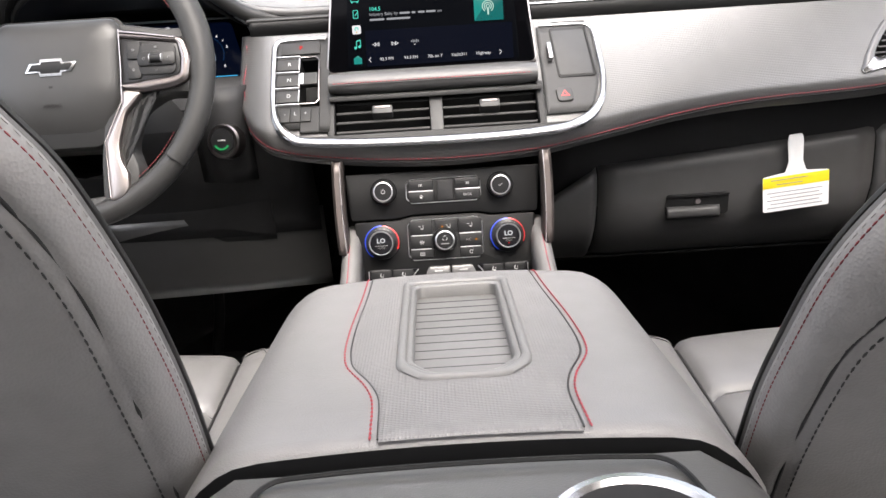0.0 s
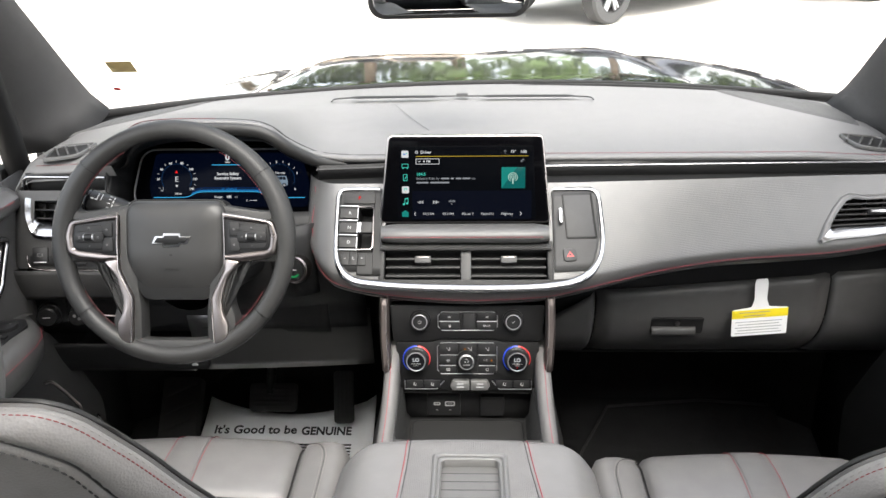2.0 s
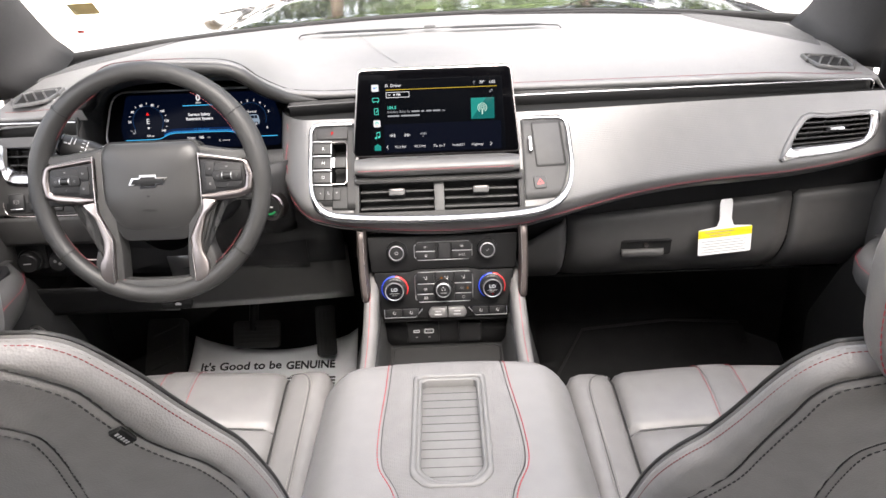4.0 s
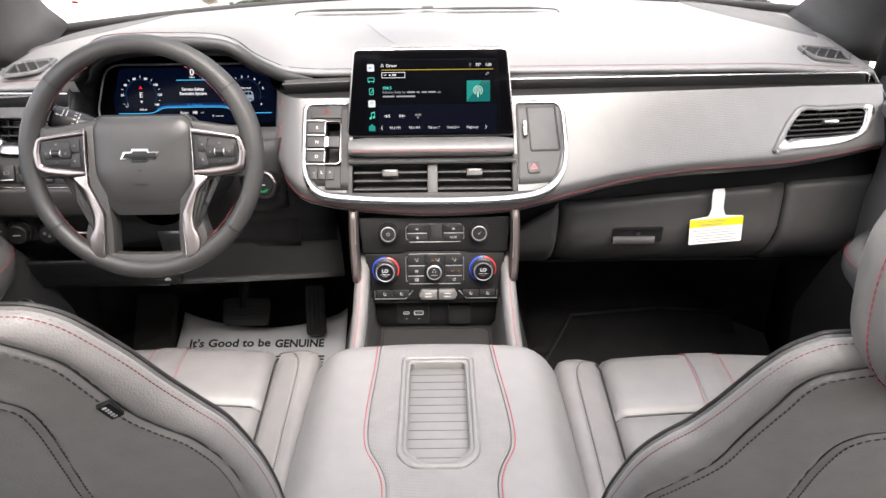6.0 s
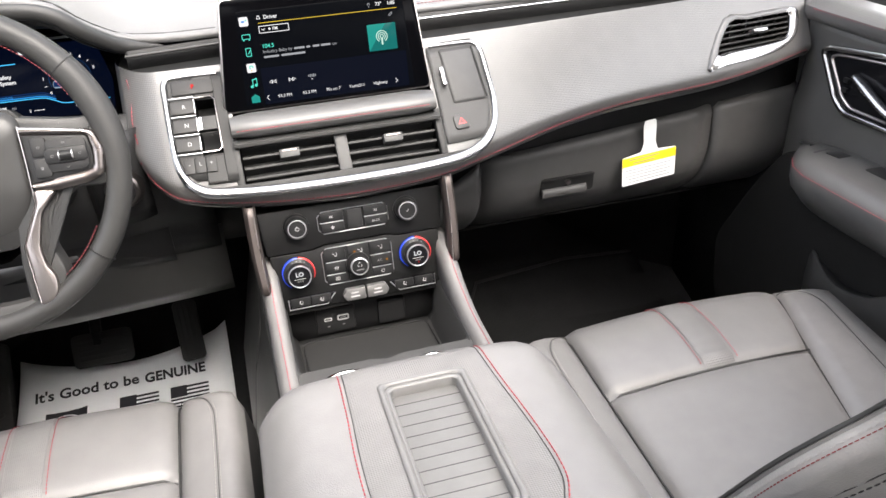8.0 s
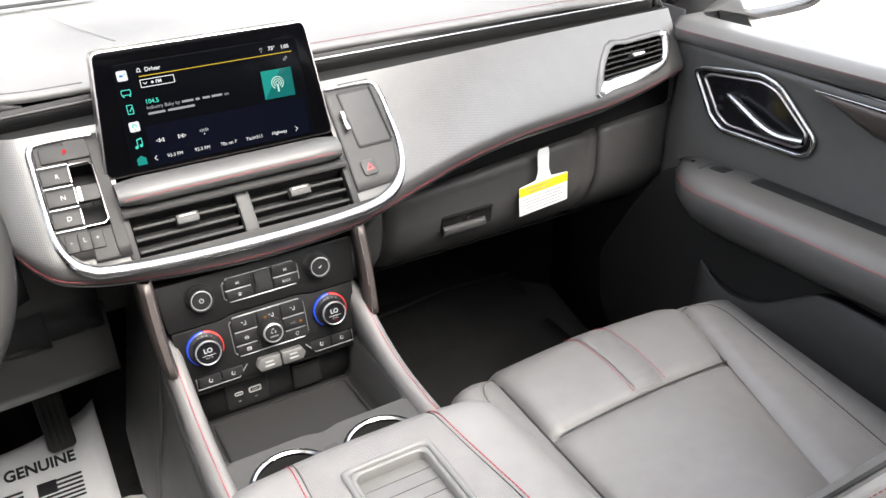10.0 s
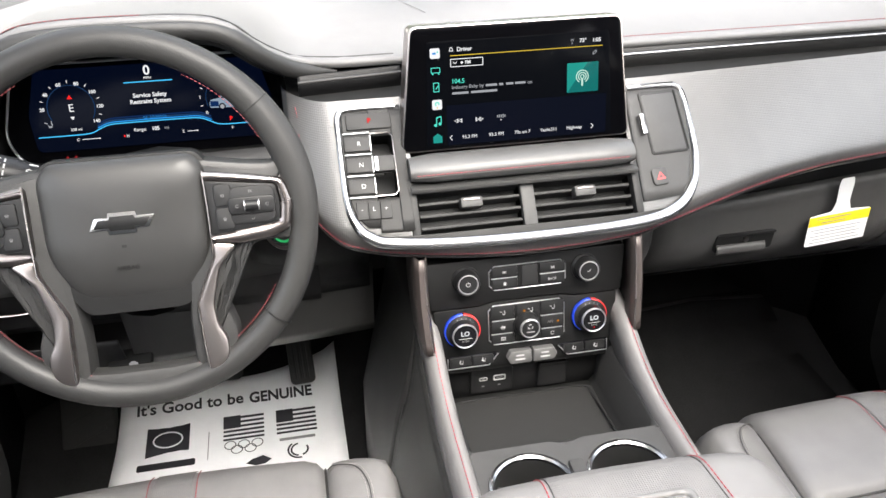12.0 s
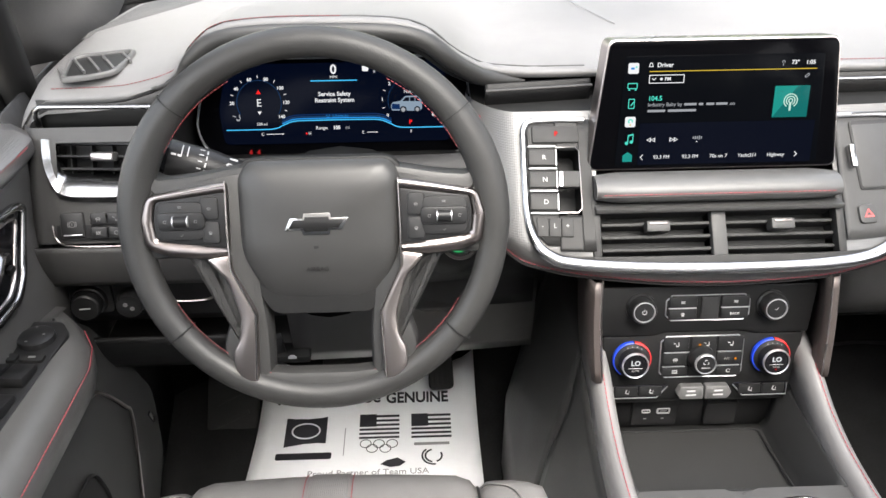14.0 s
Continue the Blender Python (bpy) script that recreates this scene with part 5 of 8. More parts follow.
# ---- touchscreen ----
def touchscreen():
    s = thing("touchscreen", (0, 1.26, 0.77), "lit tablet-style touchscreen on the dashboard", "touchscreen")
    c = (-0.002, 1.251, 0.843)
    m = facing(*c, 11.5)
    shape = round2([(-0.1445, -0.073), (0.1405, -0.073), (0.1265, 0.0705), (-0.1275, 0.0705)], 0.009)
    plate("housing", [(x * 1.02, y * 1.03) for x, y in shape], 0.03, DARK_CHROME, s, m @ pose(0, 0, -0.002), 0.003, label="satin silver screen rim")
    plate("glass", shape, 0.006, SCREEN_GLASS, s, m, 0.0015, label="black glass face")
    d = plate("display", round2([(-0.116, -0.0685), (0.118, -0.0685), (0.112, 0.0545), (-0.110, 0.0545)], 0.003), 0.001, UI_BACK, s, m @ pose(0, 0, 0.0012), 0.0002, label="dark navy radio page")
    f = m @ pose(0, 0, 0.0022)
    def t(words, x, y, size, mat=UI_WHITE, align="LEFT", bold=0.0):
        lettering("readout", words, size, mat, d, f @ pose(x, y, 0), align, bold=bold)
    def mark(ic, x, y, w, h, mat, turn=0.0):
        bar("icon_mark", w, h, mat, ic, f @ pose(x, y, 0.0006, 0, 0, turn), 0.0003)
    X = -0.1012
    # column of page icons: maps, car, phone, app, music, home
    ic = plate("icon", rrect(0.0118, 0.0118, 0.002), 0.0004, UI_WHITE, d, f @ pose(X, 0.0415, 0), 0.0001)
    mark(ic, X - 0.001, 0.0415, 0.004, 0.0022, UI_BLUE)
    mark(ic, X + 0.003, 0.043, 0.0018, 0.0018, UI_TEAL_LIGHT)
    o = rrect(0.0112, 0.0066, 0.001)
    ic = ringplate("icon", o, [(x * 0.84, y * 0.72) for x, y in o], 0.0003, UI_TEAL_LIGHT, d, f @ pose(X, 0.0222, 0), 0.0001)
    mark(ic, X - 0.0036, 0.0180, 0.002, 0.0014, UI_TEAL_LIGHT)
    mark(ic, X + 0.0036, 0.0180, 0.002, 0.0014, UI_TEAL_LIGHT)
    o = rrect(0.0072, 0.0112, 0.001)
    ic = ringplate("icon", o, [(x * 0.74, y * 0.84) for x, y in o], 0.0003, UI_TEAL_LIGHT, d, f @ pose(X, 0.0025, 0), 0.0001)
    mark(ic, X + 0.0008, 0.0025, 0.0055, 0.0011, UI_TEAL_LIGHT, 55)
    ic = plate("icon", rrect(0.0118, 0.0118, 0.002), 0.0004, UI_WHITE, d, f @ pose(X, -0.0180, 0), 0.0001)
    arc_strip("icon_mark", 0.0014, 0.0028, -30, 240, UI_TEAL_LIGHT, ic, f @ pose(X, -0.0172, 0.0006), 0.0003, 14)
    mark(ic, X, -0.0213, 0.0012, 0.002, UI_GOLD)
    ic = bar("icon", 0.001, 0.0085, UI_TEAL_LIGHT, d, f @ pose(X - 0.0014, -0.0375, 0))
    mark(ic, X + 0.004, -0.0362, 0.001, 0.0085, UI_TEAL_LIGHT)
    mark(ic, X + 0.0014, -0.0328, 0.0062, 0.0016, UI_TEAL_LIGHT, 14)
    for x, y in ((-0.003, -0.0422), (0.0024, -0.0408)):
        plate("icon_mark", disc(0.0019, 12), 0.0003, UI_TEAL_LIGHT, ic, f @ pose(X + x, y, 0.0006), 0.0001)
    plate("icon", [(-0.0055, -0.0052), (0.0055, -0.0052), (0.0055, 0.0024), (0.0, 0.0062), (-0.0055, 0.0024)], 0.0004, UI_TEAL, d, f @ pose(X - 0.001, -0.0587, 0), 0.0001)
    # top line
    o = round2([(-0.0026, -0.002), (0.0026, -0.002), (0.0018, 0.0008), (0.0013, 0.0026), (-0.0013, 0.0026), (-0.0018, 0.0008)], 0.0004)
    ringplate("bell", o, [(x * 0.6, y * 0.62) for x, y in o], 0.0003, UI_WHITE, d, f @ pose(-0.0818, 0.0447, 0), 0.0001)
    t("Driver", -0.0752, 0.0445, 0.0068, bold=0.00012)
    bar("line", 0.187, 0.0009, UI_GOLD, d, f @ pose(0.0105, 0.0377, 0))
    t("73\u00b0", 0.0745, 0.0448, 0.0064, bold=0.00012)
    t("1:05", 0.0905, 0.0446, 0.0064, bold=0.00012)
    arc_strip("pin", 0.001, 0.0018, -40, 220, UI_GREY, d, f @ pose(0.0655, 0.0455, 0), 0.0003, 14)
    bar("pin", 0.0008, 0.0024, UI_GREY, d, f @ pose(0.0655, 0.0425, 0))
    o = rrect(0.0395, 0.0095, 0.0006)
    ringplate("outline", o, [(x * 0.955, y * 0.82) for x, y in o], 0.0003, UI_WHITE, d, f @ pose(-0.0636, 0.0293, 0), 0.0001)
    for a, x in ((-42, -0.0787), (42, -0.0766)):
        bar("arrow", 0.0034, 0.0008, UI_WHITE, d, f @ pose(x, 0.0293, 0, 0, 0, a))
    plate("arrow", disc(0.0015, 12), 0.0003, UI_WHITE, d, f @ pose(-0.0695, 0.0293, 0), 0.0001)
    t("FM", -0.0658, 0.0292, 0.0056, bold=0.0001)
    t("104.5", -0.0829, 0.0079, 0.0072, UI_TEAL_LIGHT, bold=0.0001)
    t("Industry Baby by", -0.0829, 0.0009, 0.0058, UI_GREY)
    for x, w in ((-0.0345, 0.014), (-0.0225, 0.005), (-0.0120, 0.009), (0.001, 0.013)):
        bar("writing", w, 0.0026, UI_GREY, d, f @ pose(x, 0.0007, 0))
    t("on", 0.0098, 0.0007, 0.0058, UI_GREY)
    for x, w in ((-0.0725, 0.020), (-0.0435, 0.032)):
        bar("writing", w, 0.0026, UI_GREY, d, f @ pose(x, -0.0061, 0))
    # cover art with a broadcast mast
    art = plate("cover_art", rrect(0.0395, 0.0352, 0.0006), 0.0004, UI_TEAL, d, f @ pose(0.0793, 0.0015, 0), 0.0001)
    shade = [(-0.0197, -0.0175), (0.0197, -0.0175), (0.0197, 0.0175), (0.006, 0.0175)]
    plate("art_shade", shade, 0.0002, UI_TEAL_DEEP, art, f @ pose(0.0793, 0.0015, 0.0003), 0.0001)
    for r in (0.0022, 0.0048, 0.0075):
        arc_strip("ring", r - 0.0006, r + 0.0006, -58, 238, UI_PALE, art, f @ pose(0.0785, 0.0025, 0.0008), 0.0003, 24)
    bar("mast", 0.0022, 0.0095, UI_PALE, art, f @ pose(0.0785, -0.0040, 0.0008))
    o = rrect(0.0062, 0.0028, 0.0013)
    ringplate("clip", o, [(x * 0.7, y * 0.5) for x, y in o], 0.0003, UI_GREY, d, f @ pose(0.094, 0.0302, 0, 0, 0, 40), 0.0001)
    # transport keys and presets
    for x, sg in ((-0.0788, -1), (-0.0740, -1), (-0.0526, 1), (-0.0478, 1)):
        tri = [(-0.0026, 0), (0.0024, -0.0027), (0.0024, 0.0027)] if sg < 0 else [(0.0026, 0), (-0.0024, 0.0027), (-0.0024, -0.0027)]
        ringplate("arrow", tri, [(a * 0.55, b * 0.55) for a, b in tri], 0.0003, UI_WHITE, d, f @ pose(x, -0.0390, 0), 0.0001)
    for i, h in enumerate((0.0026, 0.0038, 0.0032, 0.0044, 0.003)):
        bar("tuner", 0.0012, h, UI_GREY, d, f @ pose(-0.0278 + 0.0023 * i, -0.0375, 0))
    plate("tuner", [(-0.001, -0.0007), (0.001, -0.0007), (0, 0.0009)], 0.0003, UI_WHITE, d, f @ pose(-0.0236, -0.0418, 0), 0.0001)
    for words, x in (("93.3 FM", -0.0630), ("93.3 FM", -0.0298), ("70s on 7", 0.0030), ("Yacht311", 0.0362), ("Highway", 0.0692)):
        t(words, x, -0.0592, 0.0058, UI_WHITE, "CENTER")
    for x, sg in ((-0.0858, -1), (0.0925, 1)):
        for k in (-1, 1):
            bar("arrow", 0.0044, 0.0008, UI_WHITE, d, f @ pose(x, -0.0590 + 0.0014 * k, 0, 0, 0, -48 * k * sg))
    sheet("lower_glow", [[(x, y, 0) for x in (-0.09, 0.11)] for y in (-0.068, -0.020)], UI_NAVY, d, m=f @ pose(0, 0, -0.0006))


touchscreen()


# ---- centre stack ----
def centre_bezel():
    b = thing("control_panel", (0, 1.22, 0.7), "chrome-framed centre panel with vents and shift buttons", "control panel")
    # grey insert that follows the fascia
    def insert(x0, x1, z0, z1, mat, name, label=""):
        rows = []
        for k in range(11):
            z = z0 + (z1 - z0) * k / 10
            limit = ease(z, (0.69, 0.705, 0.713, 0.73, 0.745), (0.192, 0.198, 0.209, 0.2165, 0.222))
            a, c = max(x0, -limit), min(x1, limit)
            rows.append([(a + (c - a) * i / 14, fascia_y(a + (c - a) * i / 14, z) - 0.0035, z) for i in range(15)])
        return sheet(name, rows, mat, b, 0.003, label)
    insert(-0.217, -0.1842, 0.705, 0.816, INSERT, "insert", "grey shift button panel")
    insert(-0.1578, -0.144, 0.700, 0.816, INSERT, "insert")
    insert(-0.184, -0.158, 0.700, 0.7312, INSERT, "insert")
    insert(-0.184, -0.158, 0.7888, 0.816, INSERT, "insert")
    insert(0.144, 0.222, 0.705, 0.812, PLASTIC_GREY, "insert", "grey panel with a device slot")
    insert(-0.205, 0.205, 0.686, 0.695, INSERT, "insert")
    # chrome frame
    pts = [(-0.15, 0.8165), (-0.205, 0.8165), (-0.2195, 0.811), (-0.2215, 0.79), (-0.2205, 0.735), (-0.214, 0.712), (-0.197, 0.696), (-0.16, 0.688), (0.0, 0.684), (0.14, 0.6865), (0.19, 0.695), (0.218, 0.716), (0.2275, 0.745), (0.2265, 0.78), (0.224, 0.803), (0.217, 0.812), (0.2, 0.815), (0.148, 0.8155)]
    path = [(x, fascia_y(x, z) - 0.006, z) for x, z in [(p.x, p.z) for p in spline([(x, 0, z) for x, z in pts], 5)]]
    wd = [0.0036 + 0.0036 * math.exp(-((p[2] - 0.69) / 0.022) ** 2) for p in path]
    tube("chrome_frame", path, wd, CHROME, b, 8, flat=0.55, up=(0, -0.75, 0.65), label="polished chrome frame")
    # leather roll under the screen
    rows = []
    for i in range(21):
        x = -0.1435 + 0.2795 * i / 20
        e = min(i, 20 - i) / 20
        k = 0.8 + 0.2 * min(1, e * 12)
        rows.append([(x, 1.218 - 0.024 * k * math.cos(a), 0.7575 + 0.0155 * k * math.sin(a)) for a in [2 * math.pi * j / 16 for j in range(16)]])
    v, f = grid(rows, True)
    f += [tuple(range(16)), tuple(len(v) - 1 - j for j in range(16))]
    solid("padded_roll", v, f, GLOVE, b, label="padded roll with a red seam under the screen")
    stitches("stitching", [(-0.137 + 0.267 * i / 30, 1.1938, 0.7600) for i in range(31)], THREAD, b, 0.0006, label="red seam")
    tube("seam", [(-0.139 + 0.271 * i / 30, 1.1936, 0.7578) for i in range(31)], 0.0007, LEATHER_DARK, b, 5)
    box("ledge", 0.284, 0.03, 0.006, PLASTIC_GREY, b, pose(-0.002, 1.209, 0.7395), 0.002)
    # two vents and their divider
    for cx in (-0.0735, 0.069):
        m = facing(cx, 1.1925, 0.7145, 40)
        w, h = 0.124, 0.059
        well = plate("air_vent", rrect(w, h, 0.004), 0.02, BLACK, b, m @ pose(0, 0, -0.02), 0.001, label="black louvred centre air vent")
        for i in range(4):
            z = -h / 2 + h * (i + 0.5) / 4
            rows = [[(x, z + dy, dz) for dy, dz in ((-0.0022, -0.001), (-0.0042, -0.018), (-0.0025, -0.0185), (0.0022, -0.001), (0.0012, 0.0), (-0.0012, 0.0))] for x in [-w / 2 + w * t / 6 for t in range(7)]]
            v, f = grid(rows, True)
            solid("slat", v, f, INSERT, well, m)
        box("tab", 0.027, 0.013, 0.018, PLASTIC_GREY, well, m @ pose(0, 0.003, 0.004), 0.003)
        box("tab_face", 0.020, 0.0025, 0.002, BRONZE, well, m @ pose(0, 0.006, 0.0132), 0.001)
    box("divider", 0.0175, 0.064, 0.012, PLASTIC_GREY, b, facing(-0.002, 1.1925, 0.7135, 40), 0.003)
    for x in (-0.1425, 0.138):
        box("cheek", 0.010, 0.068, 0.016, INSERT, b, facing(x, 1.1955, 0.716, 40), 0.003)
    # shift buttons
    def on(x, z, out=0.0):
        return on_fascia(x, z, out)
    p = plate("shift_button", rrect(0.054, 0.020, 0.002), 0.006, INSERT, b, on(-0.184, 0.8005, 0.007), 0.001, label="grey park button lit red")
    lettering("letter", "P", 0.0078, UI_RED, p, on(-0.1835, 0.8005, 0.0078), bold=0.0004)
    for w, z in (("R", 0.7795), ("N", 0.7600), ("D", 0.7405)):
        q = plate("shift_button", rrect(0.031, 0.0178, 0.0015), 0.006, SWITCH_GREY, b, on(-0.2005, z, 0.008), 0.001, label="grey shift button with a chrome edge")
        lettering("letter", w, 0.0078, PRINT_WHITE, q, on(-0.1985, z, 0.0088))
        bar("edge", 0.032, 0.0011, SILVER, q, on(-0.2005, z + 0.0098, 0.0095), 0.003)
        bar("edge", 0.0011, 0.0195, SILVER, q, on(-0.1848, z, 0.0095), 0.003)
    bar("edge", 0.032, 0.0011, SILVER, b, on(-0.2005, 0.7307, 0.0095), 0.003)
    # deep dark well with the pull toggle across its middle
    top, foot = [on(-0.171, z, 0.0) for z in (0.7885, 0.7315)]
    well = []
    for d in (0.0072, -0.034):
        well.append([m @ Vector((x, 0, d)) for m, x in ((top, -0.0128), (top, 0.0085), (on(-0.171, 0.785, 0.0), 0.0128), (on(-0.171, 0.735, 0.0), 0.0128), (foot, 0.0085), (foot, -0.0128))])
    mid = sum(well[1], Vector()) / 6
    well.append([mid + (q - mid) * 0.05 for q in well[1]])
    rim = well[0]
    sheet("toggle_well", well, BLACK, b, close_u=True, label="dark recess behind the shift toggles")
    tube("well_edge", [rim[0], rim[1], rim[2], rim[3], rim[4], rim[5]], 0.0008, DARK_CHROME, b, 6)
    box("toggle", 0.0245, 0.0195, 0.010, SWITCH_GREY, b, on(-0.1715, 0.760, 0.0065), 0.002, "grey shift toggle with a worn metal edge")
    bar("toggle_edge", 0.004, 0.0175, SILVER, b, on(-0.1805, 0.760, 0.0118), 0.001)
    for w, x in (("-", -0.2035), ("L", -0.1895), ("+", -0.1755)):
        q = plate("shift_button", rrect(0.0135, 0.0215, 0.001), 0.005, INSERT, b, on(x, 0.7190, 0.0065), 0.0006)
        lettering("letter", w, 0.0078, PRINT_WHITE, q, on(x, 0.7200, 0.0072))
    # device slot, its catch, and the hazard button
    slot = plate("device_slot", rrect(0.052, 0.084, 0.004), 0.004, INSERT, b, on(0.189, 0.776, 0.0055), 0.001, label="grey slot for a device")
    plate("slot_floor", rrect(0.046, 0.076, 0.003), 0.002, PLASTIC_GREY, slot, on(0.188, 0.775, 0.0064), 0.0005)
    # Black strips stand for the shade at the slot's right and top.
    bar("slot_shade", 0.0022, 0.080, BLACK, slot, on(0.2135, 0.776, 0.007), 0.003)
    bar("slot_shade", 0.046, 0.0012, BLACK, slot, on(0.189, 0.8135, 0.007), 0.002)
    box("catch", 0.006, 0.027, 0.012, CHROME, b, on(0.1565, 0.774, 0.010), 0.002, "chrome slot catch")
    hz = plate("hazard_button", rrect(0.022, 0.022, 0.005), 0.005, PLASTIC_GREY, b, on(0.170, 0.724, 0.0075), 0.0015, label="grey hazard button with a red triangle")
    tri = [(-0.006, -0.004), (0.006, -0.004), (0, 0.0055)]
    ringplate("triangle", tri, [(x * 0.62, y * 0.62) for x, y in tri], 0.0006, RED_PRINT, hz, on(0.170, 0.724, 0.0082), 0.0001)


centre_bezel()


def control_stack():
    s = thing("climate_panel", (0, 1.2, 0.46), "black radio and climate control panel with chrome knobs", "control panel")
    f = facing(0, 1.1815, 0.582, 13)
    # Panel, toggle and post colours are darkened for shade under the dash overhang.
    plate("radio_panel", round2([(-0.127, -0.0075), (-0.062, -0.0075), (-0.046, -0.0035), (0.046, -0.0035), (0.062, -0.0075), (0.127, -0.0075), (0.133, 0.056), (-0.133, 0.056)], 0.004), 0.03, PANEL, s, f @ pose(0, 0, 0.004), 0.002, label="dark radio panel")
    plate("climate_face", round2([(-0.118, -0.0965), (-0.04, -0.0965), (0.04, -0.0965), (0.118, -0.0965), (0.124, -0.0095), (0.063, -0.0095), (0.047, -0.0055), (-0.047, -0.0055), (-0.063, -0.0095), (-0.124, -0.0095)], 0.004), 0.02, PANEL, s, f, 0.002, label="dark climate panel")
    plate("lower_step", round2([(-0.116, -0.104), (0.116, -0.104), (0.117, -0.0955), (-0.117, -0.0955)], 0.002), 0.03, BLACK, s, f @ pose(0, 0, -0.006), 0.001)
    # radio knobs
    for x, sign in ((-0.0805, "power"), (0.0775, "tick")):
        m = f @ pose(x, 0.0305, 0.002)
        k = lathe("radio_knob", [(0.0185, 0), (0.0182, 0.004), (0.0162, 0.006), (0.0156, 0.017), (0.0145, 0.019), (0.0124, 0.0185)], SWITCH, s, m, 32, "black rotary knob with a chrome ring")
        lathe("ring", [(0.0126, 0.0175), (0.0131, 0.0194), (0.0121, 0.0197), (0.0116, 0.018)], SILVER, k, m, 32)
        lathe("cap", [(0.0118, 0.0165), (0.0116, 0.0183), (0.0, 0.0186)], SWITCH, k, m, 32)
        glyph(sign, 0.0062, PRINT_WHITE, k, m @ pose(0, 0, 0.0191))
    def cornered(w, h, c):
        return [(-w / 2 + c, -h / 2), (w / 2 - c, -h / 2), (w / 2, -h / 2 + c), (w / 2, h / 2 - c), (w / 2 - c, h / 2), (-w / 2 + c, h / 2), (-w / 2, h / 2 - c), (-w / 2, -h / 2 + c)]
    # radio keys
    m = f @ pose(0.0005, 0.0283, 0.0055)
    o = cornered(0.1025, 0.0335, 0.007)
    ringplate("key_frame", o, [(x * 0.976, y * 0.93) for x, y in o], 0.003, SILVER, s, m, 0.0007, "thin chrome key surround")
    for x, y, sign in ((-0.0305, 0.0078, "skip"), (-0.0305, -0.0078, "house"), (0.0325, 0.0078, "skip"), (0.0325, -0.0078, "word")):
        q = plate("radio_key", rrect(0.034, 0.0142, 0.002), 0.004, SWITCH, s, m @ pose(x, y, 0.0012), 0.001)
        if sign == "word":
            lettering("icon", "BACK", 0.0046, PRINT_WHITE, q, m @ pose(x, y, 0.0018))
        else:
            glyph(sign, 0.0052, PRINT_WHITE, q, m @ pose(x, y, 0.0018) @ pose(0, 0, 0, 0, 0, 180 if x > 0 else 0))
    for x in (-0.031, 0.033):
        bar("key_line", 0.034, 0.0011, SILVER, s, m @ pose(x, 0, 0.0012), 0.002)
    plate("radio_key", rrect(0.0215, 0.0285, 0.002), 0.004, PLASTIC, s, m @ pose(0.0025, 0, 0.0008), 0.001)
    # temperature knobs with coloured rings
    for x in (-0.0875, 0.0845):
        m = f @ pose(x, -0.0385, 0.0)
        k = lathe("temperature_knob", [(0.0236, 0), (0.0230, 0.006), (0.0190, 0.0075), (0.0172, 0.0085), (0.0166, 0.02), (0.0158, 0.0225), (0.0150, 0.0225)], SWITCH, s, m, 36, "rotary temperature knob with a blue and red ring")
        for a0, a1, mat in ((88, 235, BLUE_RING), (-25, 84, RED_RING)):
            rows = []
            for i in range(25):
                a = radians(a0 + (a1 - a0) * i / 24)
                rows.append([(r * math.cos(a), r * math.sin(a), z) for r, z in ((0.0238, 0.002), (0.0236, 0.0062), (0.0222, 0.0069))])
            sheet("colour_ring", rows, mat, k, m=m)
        for a in (58, 76, 94, 112):
            lathe("dot", [(0.0, 0.0004), (0.0008, 0.0004), (0.0008, 0)], PRINT_GREY, k, m @ pose(0.0188 * math.cos(radians(a)), 0.0188 * math.sin(radians(a)), 0.0086), 8)
        lathe("ring", [(0.0165, 0.0195), (0.0166, 0.0222), (0.0156, 0.0236), (0.0149, 0.0228), (0.0147, 0.0205)], SILVER, k, m, 36)
        lathe("cap", [(0.0150, 0.02), (0.0148, 0.0220), (0.0, 0.0223)], GLOSS, k, m, 36)
        lettering("readout", "LO", 0.0088, UI_WHITE, k, m @ pose(0, 0.0032, 0.0228), bold=0.0002)
        bar("mark", 0.017, 0.0005, PRINT_WHITE, k, m @ pose(0, -0.0034, 0.0228))
        lettering("mark", "AUTO" if x < 0 else "SYNC", 0.0034, PRINT_GREY, k, m @ pose(0, -0.0066, 0.0228))
        if x > 0:
            lathe("lamp", [(0.0, 0.0004), (0.0009, 0.0004), (0.0009, 0)], UI_RED, k, m @ pose(0, -0.0098, 0.0226), 8)
    # climate keys round the fan knob
    m = f @ pose(-0.0005, -0.0385, 0.0015)
    o = cornered(0.1035, 0.0565, 0.007)
    ringplate("key_frame", o, [(x * 0.976, y * 0.955) for x, y in o], 0.004, SILVER, s, m, 0.0008, "thin chrome key surround")
    for y, h, signs in ((0.0170, 0.0195, ("vent", "vent", "vent")), (-0.0030, 0.0172, ("demist", "", "A/C")), (-0.0195, 0.0135, ("rear_demist", "", "recirculate"))):
        for x, sign in zip((-0.0325, 0.0018, 0.0345), signs):
            if not sign:
                continue
            q = plate("climate_key", rrect(0.0318, h, 0.002), 0.005, SWITCH, s, m @ pose(x, y, 0.0012), 0.001)
            amber = (x == 0.0018) or sign == "A/C"
            if sign == "A/C":
                lettering("icon", "A/C", 0.0045, PRINT_GREY, q, m @ pose(x - 0.003, y, 0.0018))
            else:
                glyph(sign, 0.0062, PRINT_WHITE, q, m @ pose(x + (0.003 if amber else 0), y, 0.0018))
            if amber:
                lathe("lamp", [(0.0, 0.0006), (0.0014, 0.0006), (0.0014, 0)], UI_AMBER, q, m @ pose(x + (0.0075 if sign == "A/C" else -0.0055), y, 0.0018), 10)
